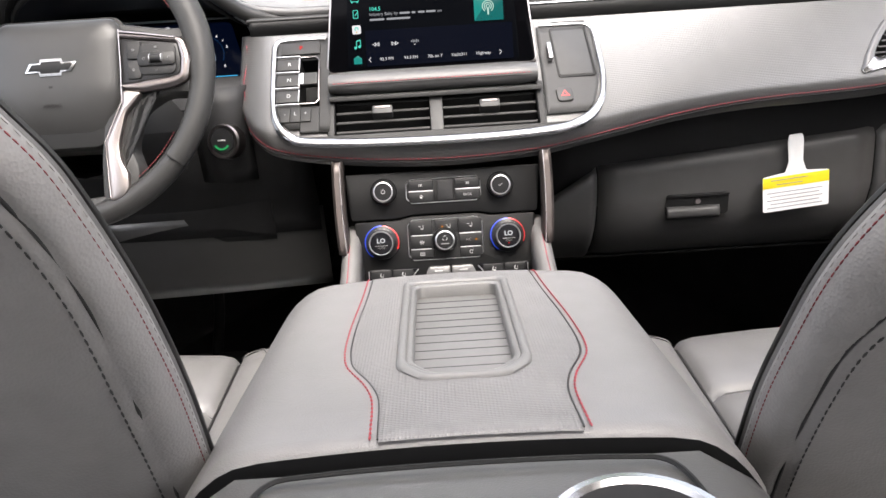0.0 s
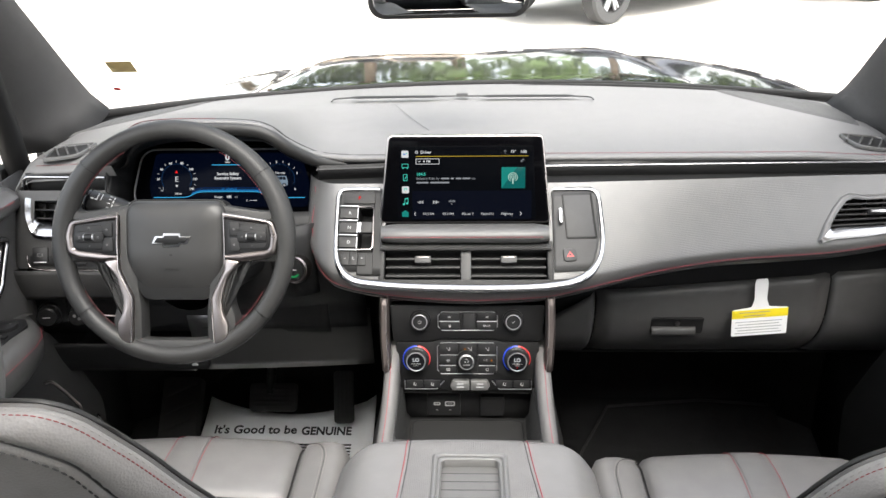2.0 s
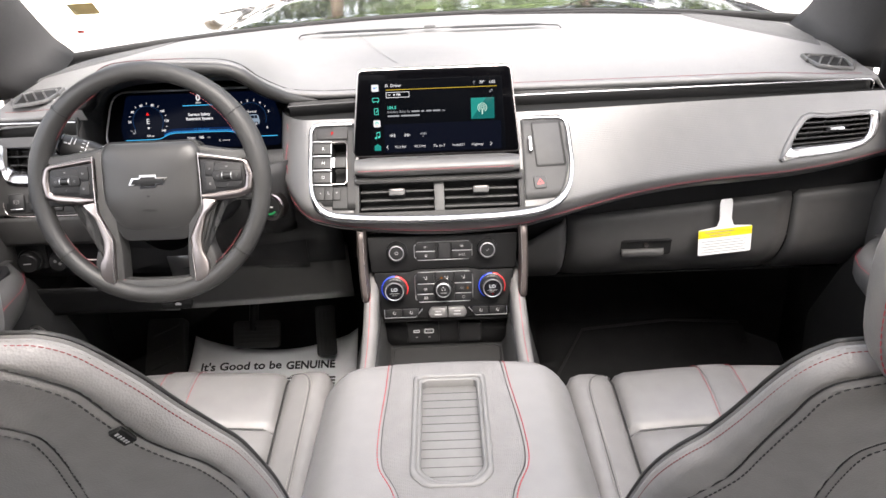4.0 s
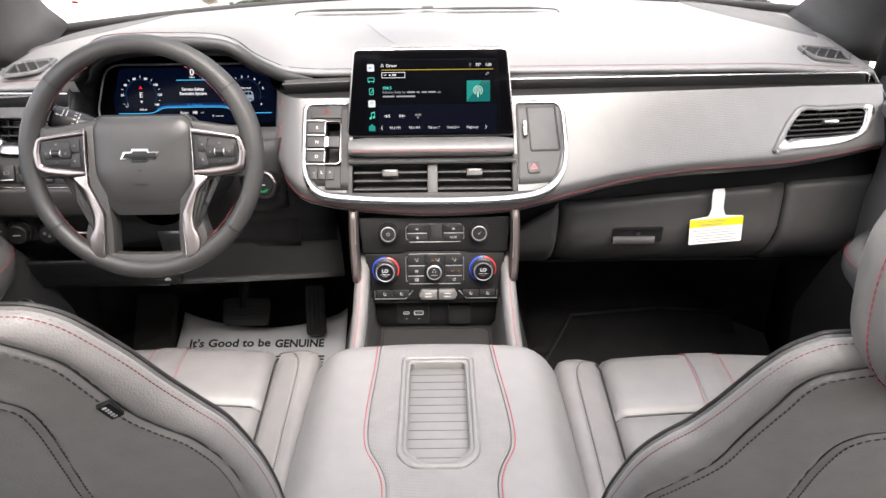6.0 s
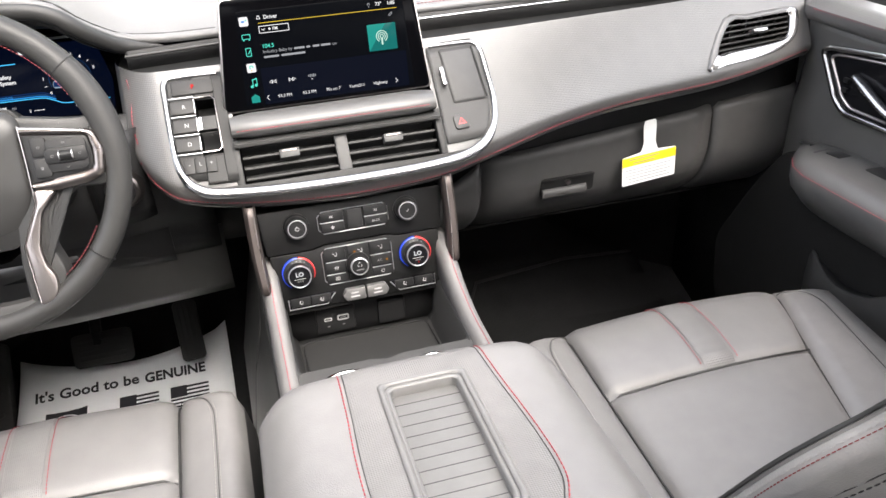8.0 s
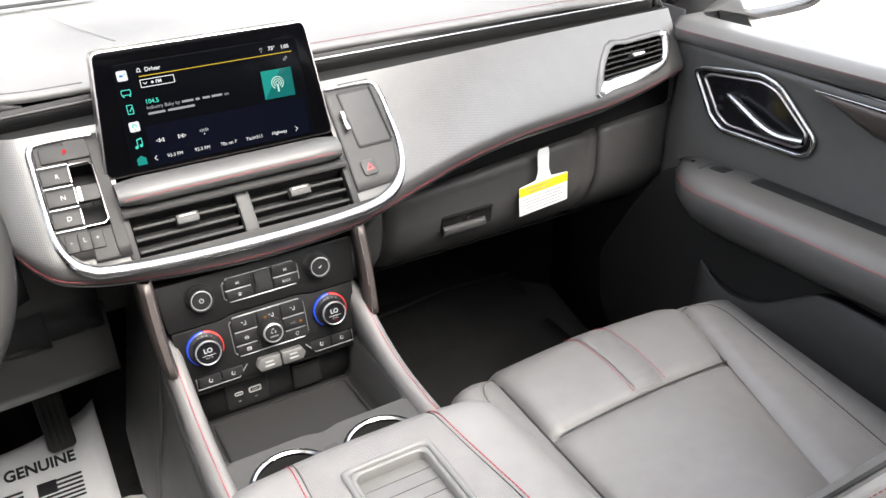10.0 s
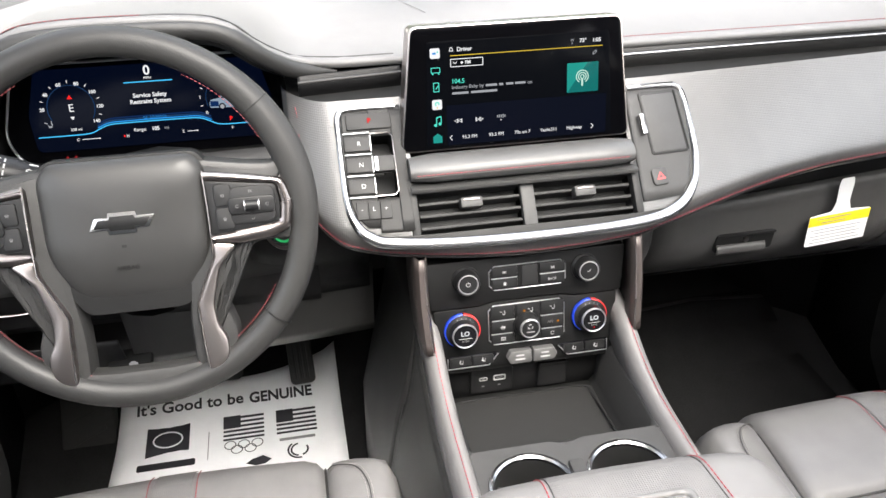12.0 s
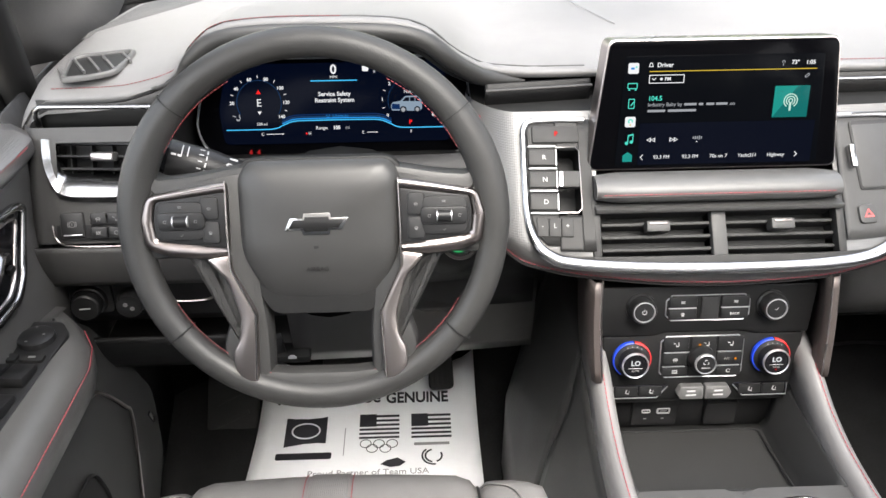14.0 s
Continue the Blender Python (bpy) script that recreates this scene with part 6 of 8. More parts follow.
    for x, y, w in ((-0.0175, 0.0063, 0.058), (0.034, 0.0063, 0.030), (-0.034, -0.0126, 0.028), (0.034, -0.0126, 0.028)):
        bar("key_line", w, 0.001, SILVER, s, m @ pose(x, y, 0.0012), 0.002)
    plate("key_gap", rrect(0.034, 0.034, 0.002), 0.003, BLACK, s, m @ pose(0.0015, -0.0095, 0.0005), 0.0005)
    fm = m @ pose(-0.001, -0.0012, 0.001)
    k = lathe("fan_knob", [(0.0172, 0), (0.0170, 0.005), (0.0150, 0.008), (0.0130, 0.018), (0.0122, 0.0195)], SWITCH, s, fm, 32, "black fan knob with a chrome ring")
    lathe("ring", [(0.0134, 0.0165), (0.0130, 0.0195), (0.0120, 0.0200), (0.0112, 0.0185)], SILVER, k, fm, 32)
    lathe("cap", [(0.0115, 0.0175), (0.0112, 0.0190), (0.0, 0.0194)], SWITCH, k, fm, 32)
    glyph("fan", 0.0075, PRINT_WHITE, k, fm @ pose(0, 0.003, 0.0200))
    bar("writing", 0.011, 0.0016, PRINT_GREY, k, fm @ pose(0, -0.0045, 0.0200))
    # bottom row of switches
    for x, sg in ((-0.0748, 1), (0.0765, -1)):
        q = [(-0.0335 * sg, -0.0085), (0.0215 * sg, -0.0085), (0.0345 * sg, 0.0065), (0.0335 * sg, 0.0085), (-0.0335 * sg, 0.0085)]
        q = q if sg > 0 else q[::-1]
        mm = f @ pose(x, -0.0845, 0.002)
        fr = plate("seat_heater_switch", q, 0.006, GLOSS, s, mm, 0.001, label="black seat heater switches")
        edge = [(-0.0335 * sg, 0.007), (-0.0335 * sg, -0.0085), (0.0215 * sg, -0.0085), (0.0345 * sg, 0.0065)]
        tube("edge", [mm @ Vector((a, b, 0.0006)) for a, b in edge], 0.0009, SILVER, fr, 6)
        for d in (-0.0165, 0.0135):
            plate("key", rrect(0.0285, 0.0135, 0.002), 0.004, SWITCH, fr, mm @ pose(d * sg, 0.0006, 0.002), 0.001)
            glyph("seat", 0.0065, PRINT_WHITE, fr, mm @ pose(d * sg, 0.0006, 0.0027))
    for x, sg in ((-0.0125, -1), (0.0215, 1)):
        q = round2([(-0.0162 * sg, -0.009), (0.0125 * sg, -0.009), (0.0175 * sg, -0.001), (0.0125 * sg, 0.009), (-0.0162 * sg, 0.009)][::sg], 0.0025)
        q = plate("climate_toggle", q, 0.012, TOGGLE, s, f @ pose(x, -0.0845, 0.010), 0.002, label="silver climate toggle")
        for d, w in ((0.0028, 0.011), (-0.0028, 0.013)):
            bar("writing", w, 0.0022, PRINT_WHITE, q, f @ pose(x, -0.0845 + d, 0.0105))
    # sockets
    g = facing(-0.0425, 1.183, 0.443, 0)
    u = plate("usb_socket", rrect(0.0595, 0.0445, 0.003), 0.006, SWITCH, s, g, 0.001, label="black panel with two charging sockets")
    for x, w, h in ((-0.012, 0.012, 0.006), (0.011, 0.018, 0.0095)):
        o = rrect(w, h, 0.0025)
        ringplate("port", o, [(a * 0.74, b * 0.6) for a, b in o], 0.001, PRINT_WHITE, u, g @ pose(x, 0.003, 0.0012), 0.0003)
        bar("port_tongue", w * 0.5, h * 0.2, PRINT_GREY, u, g @ pose(x, 0.003, 0.0008), 0.0003)
    for x in (-0.012, 0.011):
        bar("icon", 0.004, 0.002, PRINT_GREY, u, g @ pose(x, -0.010, 0.0006), 0.0003)
    cm = facing(0.0440, 1.182, 0.442, 0)
    cap = plate("socket_cover", rrect(0.042, 0.041, 0.004), 0.008, SWITCH, s, cm @ pose(0, 0, 0.002), 0.002, label="black hinged socket cover")
    bar("lip", 0.036, 0.003, BLACK, cap, cm @ pose(0, 0.0165, 0.003), 0.003)
    sheet("back_wall", [[(x, 1.190, z) for x in (-0.14, 0, 0.14)] for z in (0.39, 0.45, 0.49)], PLASTIC, s, 0.004)
    # upright metal posts on both sides
    for sx in (-1, 1):
        rows = []
        for i in range(9):
            t = i / 8
            z = 0.66 - 0.118 * t
            y = 1.168 - 0.038 * t
            x = 0.1395 + 0.002 * math.sin(math.pi * t) - 0.003 * t
            rows.append([(sx * (x + dx), y + dy, z) for dx, dy in ((-0.0075, 0.024), (-0.007, 0.007), (-0.0045, 0.001), (0.0025, 0.001), (0.006, 0.007), (0.0075, 0.024), (0.008, 0.075))])
        sheet("post", rows, BRONZE_SATIN, s, 0.002, "smoked metal upright trim")
        tube("post_edge", [(sx * (r[2][0] * sx), r[2][1] - 0.0004, r[2][2]) for r in rows], 0.0009, DARK_CHROME, s, 6)


control_stack()


# ---- centre console ----
def lid_z(x, y):
    """Height of the padded console lid."""
    z = 0.606 + 0.055 * (0.80 - y) * 0.75 - 0.35 * x * x
    e = max(0.0, abs(x) - 0.115) / 0.055
    z -= 0.038 * min(1, e) ** 2.4
    if y > 0.842:
        z -= 0.040 * min(1.0, (y - 0.842) / 0.05) ** 2.2
    return z


def console():
    c = thing("centre_console", (0, 0.8, 0), "charcoal leather centre console with cup holders", "console")
    def ridge(y):
        return ease(y, (0.90, 1.0, 1.05, 1.1, 1.15, 1.2), (0.512, 0.511, 0.515, 0.528, 0.550, 0.562))
    # side flanks in leather
    for s in (-1, 1):
        rows, low = [], []
        for i in range(43):
            y = 1.20 - 0.70 * i / 42
            z = ridge(y)
            k = 0.0 if y > 0.88 else min(1.0, (0.88 - y) / 0.03) * 0.013
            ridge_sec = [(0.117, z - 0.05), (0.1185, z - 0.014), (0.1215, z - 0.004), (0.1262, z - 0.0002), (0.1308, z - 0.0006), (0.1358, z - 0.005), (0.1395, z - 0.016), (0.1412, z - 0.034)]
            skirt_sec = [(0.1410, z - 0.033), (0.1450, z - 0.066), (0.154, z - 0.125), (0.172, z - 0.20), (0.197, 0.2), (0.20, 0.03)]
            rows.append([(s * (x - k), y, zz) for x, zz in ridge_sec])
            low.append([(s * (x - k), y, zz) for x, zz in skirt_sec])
        flank = sheet("flank", rows, LEATHER, c, 0.004, "padded leather ridge along the console")
        # Same leather as the ridge; its shade is put into a darker colour.
        sheet("skirt", low, LEATHER_DARK, flank, 0.004, "leather side of the console, coloured dark for shade")
        # front wing that runs up under the dashboard
        rows = []
        for i in range(10):
            t = i / 9
            y = 1.195 + 0.30 * t
            top = 0.560 - 0.04 * t
            rows.append([(s * x, y, z) for x, z in ((0.12, top), (0.1365, top - 0.012), (0.1395, top - 0.03), (0.144, top - 0.06), (0.154, top - 0.12), (0.172, top - 0.20), (0.197, 0.2), (0.20, 0.03))])
        # Dark colour here stands for shade beside the footwell.
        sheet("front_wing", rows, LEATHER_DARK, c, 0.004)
        seam = [(s * 0.1292, y, ridge(y) + 0.0028) for y in [1.145 - 0.009 * j for j in range(31)]]
        stitches("stitching", seam, THREAD, c, label="red stitched seam")
        lowseam = [(s * 0.2005, 1.19 - 0.02 * j, 0.15 + 0.002 * j) for j in range(12)]
        stitches("stitching", lowseam, THREAD, c)
    # open tray
    rows = []
    for i in range(13):
        y = 1.188 - 0.183 * i / 12
        rim, fl = 0.495, 0.412 + 0.03 * (i / 12) ** 3
        row = []
        for x, z in ((-0.124, rim), (-0.119, rim), (-0.114, rim - 0.004), (-0.111, fl + 0.012), (-0.103, fl), (-0.04, fl), (0.04, fl), (0.103, fl), (0.111, fl + 0.012), (0.114, rim - 0.004), (0.119, rim), (0.124, rim)):
            if i == 12:
                z = rim if abs(x) > 0.1125 else rim - 0.004
            elif i == 11:
                z = max(z, rim - 0.02) if abs(x) <= 0.1125 else z
            row.append((x, y - (0.002 if i == 12 else 0), z))
        rows.append(row)
    sheet("tray", rows, TRAY, c, 0.003, "open dark grey tray ahead of the cup holders")
    mat_edge = round2([(-0.097, 1.022), (0.097, 1.022), (0.097, 1.178), (-0.097, 1.178)], 0.012)
    tube("mat_edge", [(x, y, 0.4135 + 0.03 * ((1.188 - y) / 0.183) ** 3) for x, y in mat_edge], 0.0014, PLASTIC, c, 5, closed=True, label="moulded edge of the tray mat")
    # cup holder deck with two round wells
    deck = bmesh.new()
    cx, cy, r = 0.0565, 0.942, 0.044
    n = 24
    for s in (-1, 1):
        ringv = [deck.verts.new((s * cx + r * math.cos(2 * math.pi * i / n), cy + r * math.sin(2 * math.pi * i / n), 0.495)) for i in range(n)]
        out = []
        for i in range(n):
            a = 2 * math.pi * i / n
            dx, dy = math.cos(a), math.sin(a)
            k = min((0.0665 if (dx * s) > 0 else cx) / max(1e-6, abs(dx)), 0.064 / max(1e-6, abs(dy)))
            out.append(deck.verts.new((s * cx + dx * k, cy + dy * k, 0.495)))
        for i in range(n):
            deck.faces.new((ringv[i], ringv[(i + 1) % n], out[(i + 1) % n], out[i]))
    bmesh.ops.remove_doubles(deck, verts=deck.verts, dist=0.0004)
    part("deck", deck, PLASTIC_GREY, c, label="grey deck around the cup holders")
    for s in (-1, 1):
        m = pose(s * cx, cy, 0.495)
        well = lathe("cup_holder", [(0.0445, 0.0), (0.043, -0.004), (0.040, -0.07), (0.036, -0.075), (0.0, -0.075)], BLACK, c, m, 32, "round black cup holder with a chrome rim")
        lathe("rim", [(0.0435, -0.003), (0.0435, 0.001), (0.046, 0.003), (0.0495, 0.0025), (0.0505, 0.0)], CHROME, well, m, 40)
        for a in (30, 150, 270):
            box("grip", 0.012, 0.008, 0.03, RUBBER, well, m @ pose(0.036 * math.cos(radians(a)), 0.036 * math.sin(radians(a)), -0.03, 0, 0, a), 0.003)
    box("divider", 0.018, 0.05, 0.02, PLASTIC_GREY, c, pose(0, 0.945, 0.492), 0.004)
    # storage box body below the lid and its rear face
    rows = [[(x, y, z) for x, y in ((-0.158, 0.50), (-0.158, 0.86), (0.158, 0.86), (0.158, 0.50))] for z in (0.05, 0.3, 0.545)]
    sheet("storage_box", rows, PLASTIC, c, 0.004, close_u=True)
    # padded lid
    lid = thing("console_lid", (0, 0.68, 0.57), "closed padded leather console lid with a ribbed recess", "armrest")
    HOLE = (-0.040, 0.048, 0.601, 0.817)
    xs = sorted(set([-0.170, -0.166, -0.158, -0.15, -0.14, -0.13, -0.115, -0.1, -0.08, -0.065, -0.05, HOLE[0], -0.02, 0.0, 0.03, HOLE[1], 0.055, 0.065, 0.08, 0.1, 0.115, 0.13, 0.14, 0.15, 0.158, 0.166, 0.170]))
    ys = sorted(set([0.520, 0.523, 0.532, 0.56, 0.58, 0.59, 0.597, HOLE[2], 0.64, 0.68, 0.72, 0.76, 0.79, HOLE[3], 0.826, 0.842, 0.855, 0.866, 0.874, 0.881, 0.887, 0.890, 0.892]))
    bm = bmesh.new()
    grid_v = {}
    for i, x in enumerate(xs):
        for j, y in enumerate(ys):
            pull = 0.008 * max(0.0, (y - 0.83) / 0.062) ** 2 * (x / 0.17)
            grid_v[i, j] = bm.verts.new((x * (1 + 0.045 * (0.892 - y) / 0.36) - pull, y, lid_z(x, y) - (0.006 if j == 0 else 0.002 if j == 1 else 0)))
    for i in range(len(xs) - 1):
        for j in range(len(ys) - 1):
            if HOLE[0] <= xs[i] < HOLE[1] and HOLE[2] <= ys[j] < HOLE[3]:
                continue
            bm.faces.new((grid_v[i, j], grid_v[i + 1, j], grid_v[i + 1, j + 1], grid_v[i, j + 1]))
    for hx, sg in ((HOLE[0], 1), (HOLE[1], -1)):
        bm.faces.new([bm.verts.new((a, b, lid_z(a, b))) for a, b in ((hx, HOLE[2]), (hx + sg * 0.026, HOLE[2]), (hx, HOLE[2] + 0.03))])
    low = {}
    ring = [(i, 0) for i in range(len(xs))] + [(len(xs) - 1, j) for j in range(1, len(ys))] + [(i, len(ys) - 1) for i in reversed(range(len(xs) - 1))] + [(0, j) for j in reversed(range(1, len(ys) - 1))]
    for k in ring:
        v = grid_v[k].co
        low[k] = bm.verts.new((v.x * 0.985, v.y - 0.004 if k[1] == len(ys) - 1 else v.y + 0.012 if k[1] == 0 else v.y, 0.545))
    heel = bmesh.new()
    for a, b in zip(ring, ring[1:] + ring[:1]):
        if a[1] == 0 and b[1] == 0:
            heel.faces.new([heel.verts.new(v.co) for v in (grid_v[b], grid_v[a], low[a], low[b])])
        else:
            bm.faces.new((grid_v[b], grid_v[a], low[a], low[b]))
    part("hinge_edge", heel, BLACK, lid, label="black hinge edge")
    part("pad", bm, LEATHER, lid, label="charcoal leather pad", angle=60)
    # perforated centre strip with shaped edges
    def strip_w(y):
        return ease(y, (0.532, 0.575, 0.60, 0.64, 0.70, 0.80, 0.892), (0.060, 0.061, 0.067, 0.0825, 0.0845, 0.078, 0.074))
    def slide(y):
        return 0.009 * (0.875 - y) / 0.343
    strip = bmesh.new()
    sy = sorted([0.5205, 0.5235, 0.535, 0.55, 0.56, 0.57, 0.58, 0.59, HOLE[2], 0.62, 0.64, 0.66, 0.69, 0.72, 0.75, 0.78, HOLE[3], 0.83, 0.85, 0.868, 0.880, 0.890])
    sv = []
    for j, y in enumerate(sy):
        a, b = slide(y) - strip_w(y), slide(y) + strip_w(y)
        cols = [a, a + (HOLE[0] - a) * 0.06, a + (HOLE[0] - a) * 0.5, HOLE[0], 0.0, HOLE[1], b - (b - HOLE[1]) * 0.5, b - (b - HOLE[1]) * 0.06, b]
        sv.append([strip.verts.new((x, y, lid_z(x, y) + (0.0001 if i in (0, 8) else 0.0009) - (0.002 if j == 0 else 0))) for i, x in enumerate(cols)])
    for j in range(len(sy) - 1):
        for i in range(8):
            if i in (3, 4) and HOLE[2] <= sy[j] < HOLE[3]:
                continue
            strip.faces.new((sv[j][i], sv[j][i + 1], sv[j + 1][i + 1], sv[j + 1][i]))
    for hx, sg in ((HOLE[0], 1), (HOLE[1], -1)):
        strip.faces.new([strip.verts.new((a, b, lid_z(a, b) + 0.0009)) for a, b in ((hx, HOLE[2]), (hx + sg * 0.026, HOLE[2]), (hx, HOLE[2] + 0.03))])
    part("centre_strip", strip, PERF, lid, label="perforated leather centre strip", angle=60)
    for s in (-1, 1):
        edge = [(s * (strip_w(y) + 0.0045) + slide(y), y, lid_z(strip_w(y) + 0.0035, y) + 0.0006) for y in [0.522 + 0.368 * j / 50 for j in range(51)]]
        stitches("stitching", edge, THREAD, lid, 0.0009, label="red stitched seam")
        tube("seam", [(s * strip_w(y) + slide(y), y, lid_z(strip_w(y), y) + 0.0003) for y in [0.522 + 0.368 * j / 50 for j in range(51)]], 0.0007, LEATHER_DARK, lid, 5)
    # ribbed recess with a moulded rim
    cxh, cyh = (HOLE[0] + HOLE[1]) / 2, (HOLE[2] + HOLE[3]) / 2
    w, h = HOLE[1] - HOLE[0], HOLE[3] - HOLE[2]
    slope = math.degrees(math.atan(-0.055 * 0.75))
    m = pose(cxh, cyh, lid_z(cxh, cyh) + 0.0035, slope, 0, 0)
    def out(k):
        return round2([(-w / 2 - k + 0.018, -h / 2 - k), (w / 2 + k - 0.018, -h / 2 - k), (w / 2 + k, -h / 2 - k + 0.022), (w / 2 + k, h / 2 + k), (-w / 2 - k, h / 2 + k), (-w / 2 - k, -h / 2 - k + 0.022)], 0.009, 5)
    ringplate("recess_rim", out(0.004), out(-0.003), 0.006, RECESS, lid, m, 0.0016, "moulded grey rim")
    ringplate("recess_wall", out(-0.002), out(-0.0075), 0.014, RECESS, lid, m @ pose(0, 0, -0.0028), 0.0012)
    plate("recess_floor", out(-0.006), 0.002, RECESS, lid, m @ pose(0, 0, -0.0145), 0.0005)
    for i in range(11):
        y = -h / 2 + 0.028 + (h - 0.05) * i / 10
        bar("rib", w - 0.016, 0.0009, PLASTIC_GREY, lid, m @ pose(0, y, -0.0141), 0.0009)
    # rear of the console behind the lid: hinge gap and a second deck with a chrome-rimmed holder
    rear = thing("rear_console", (0, 0.42, 0.3), "rear end of the centre console with a chrome-rimmed cup holder", "console")
    rows = []
    for y, z in ((0.510, 0.50), (0.509, 0.592), (0.502, 0.606), (0.48, 0.61), (0.40, 0.606), (0.35, 0.58), (0.335, 0.40), (0.33, 0.02)):
        rows.append([(x, y, z - 0.02 * max(0, abs(x) - 0.13) / 0.03) for x in (-0.16, -0.15, -0.13, -0.06, 0, 0.06, 0.13, 0.15, 0.16)])
    sheet("end_panel", rows, DOOR_TRIM, rear, 0.004)
    for s in (-1, 1):
        sheet("side_panel", [[(s * 0.16, y, z) for y in (0.33, 0.43, 0.524)] for z in (0.02, 0.3, 0.565)], PLASTIC, rear, 0.004)
    tube("deck_groove", spline([(-0.12, 0.44, 0.612), (-0.11, 0.482, 0.6145), (-0.08, 0.490, 0.6155), (0.0, 0.493, 0.6155), (0.08, 0.490, 0.6155), (0.11, 0.482, 0.6145), (0.12, 0.44, 0.612)], 6), 0.0016, BLACK, rear, 5)
    m = pose(0.079, 0.424, 0.611, 4, 0, 0)
    lathe("rim", [(0.040, -0.004), (0.040, 0.002), (0.043, 0.004), (0.047, 0.0035), (0.048, 0.0)], CHROME, rear, m, 36, "chrome cup holder rim")
    lathe("well", [(0.0405, 0.001), (0.036, -0.0006), (0.0, -0.001)], BLACK, rear, m @ pose(0, 0, 0.001), 32)


console()


# ---- front seats ----
def seat(s, label, forward):
    cx = s * 0.456
    st = thing("front_seat", (cx, 0.75, 0), label, "car seat", "front seats")
    # cushion top, as a padded surface with piped bolsters
    def cz(u, y):
        """Height of the cushion; u is the distance from its middle, towards the door when positive."""
        z = 0.423 - 0.10 * (0.9 - y) * 0.35
        a = abs(u)
        z += 0.010 * math.cos(min(1, a / 0.18) * math.pi / 2)
        if a > 0.176:
            t = (a - 0.176) / 0.08
            z += (0.006 if u * s > 0 else 0.021) * math.sin(min(1, t) * math.pi * 0.62) - 0.010 * max(0, t - 0.75) * 4 * 0.3
        z -= 0.013 * math.exp(-((a - 0.176) / 0.006) ** 2)
        if a < 0.176:
            z -= 0.010 * math.exp(-((y - 0.914) / 0.006) ** 2)
            z += 0.006 * math.exp(-((y - 0.985) / 0.05) ** 2)
        f = max(0.0, y - 1.03) / 0.075
        z -= 0.055 * min(1, f) ** 2.2
        return z
    def draw_in(u, y):
        """The outboard seam runs inwards towards the backrest."""
        if u * s <= 0:
            return 0.0
        a = abs(u)
        k = a / 0.176 if a < 0.176 else (0.262 - a) / 0.086
        return -s * 0.28 * max(0.0, 1.04 - y) * max(0.0, k)
    us = [-0.262, -0.258, -0.25, -0.235, -0.215, -0.195, -0.186, -0.180, -0.176, -0.172, -0.166, -0.15, -0.11, -0.06, 0, 0.06, 0.11, 0.15, 0.166, 0.172, 0.176, 0.180, 0.186, 0.195, 0.215, 0.235, 0.25, 0.258, 0.262]
    ys = [0.46, 0.55, 0.65, 0.75, 0.83, 0.88, 0.90, 0.908, 0.914, 0.920, 0.928, 0.95, 0.98, 1.01, 1.04, 1.06, 1.075, 1.09, 1.10, 1.105]
    rows = []
    for y in ys:
        row = []
        for u in us:
            a = abs(u)
            pull = 0.05 * max(0, a - 0.15) / 0.11 * max(0.0, (y - 0.9) / 0.2) ** 2
            z = cz(u, y)
            if a > 0.25:
                z -= (a - 0.25) * 2.2
            row.append((cx + u + draw_in(u, y), y - pull, z))
        rows.append(row)
    skirt = []
    for dz, dy in ((0.04, 0.008), (0.10, 0.004), (0.18, -0.02)):
        skirt.append([(x, y + dy, z - dz) for x, y, z in rows[-1]])
    sheet("cushion", rows + skirt, LEATHER, st, label="charcoal leather seat cushion", angle=70)
    for sg in (0, -1):
        col = [r[sg] for r in rows]
        sheet("cushion_side", [col, [(x + (0.008 if sg else -0.008), y, z - 0.04) for x, y, z in col], [(x, y, 0.2) for x, y, z in col]], LEATHER_DARK, st)
    box("seat_base", 0.46, 0.5, 0.16, BLACK, st, pose(cx, 0.78, 0.19), 0.02)
    for sg in (-1, 1):
        box("runner", 0.04, 0.55, 0.11, BLACK, st, pose(cx + sg * 0.2, 0.76, 0.06), 0.004)
    # accent stripe and seams on the front of the cushion
    u0 = -0.004
    rows = [[(cx + u0 + u, y, cz(u0 + u, y) + 0.0022 - (0.0012 if abs(u) > 0.0215 else 0)) for u in (-0.0235, -0.0215, 0, 0.0215, 0.0235)] for y in [0.917 + 0.01 * k for k in range(18)]]
    sheet("accent_stripe", rows, PERF, st, label="grey accent stripe across the cushion")
    for u in (u0 - 0.0285, u0 + 0.0285):
        stitches("stitching", [(cx + u, y, cz(u, y) + 0.0018) for y in [0.921 + 0.0085 * k for k in range(20)]], THREAD, st, label="red stitched seam")
    for u in (-0.176, 0.176):
        tube("piping", [(cx + u + draw_in(u, y), y - 0.05 * 0.24 * max(0, (y - 0.9) / 0.2) ** 2, cz(u, y) + 0.0042) for y in ys[1:-2]], 0.0016, LEATHER_DARK, st, 6)
        sg = math.copysign(1, u)
        # double seam that rounds the nose of the bolster
        for k in (0.0, 0.0065):
            bend = spline([(0.182, 1.048 + k, 0), (0.196, 1.046 + k, 0), (0.211 + k * 0.7, 1.034 + k * 0.7, 0), (0.2205 + k, 1.008, 0), (0.2225 + k, 0.96, 0), (0.2215 + k, 0.84, 0), (0.220 + k, 0.70, 0), (0.218 + k, 0.56, 0)], 6)
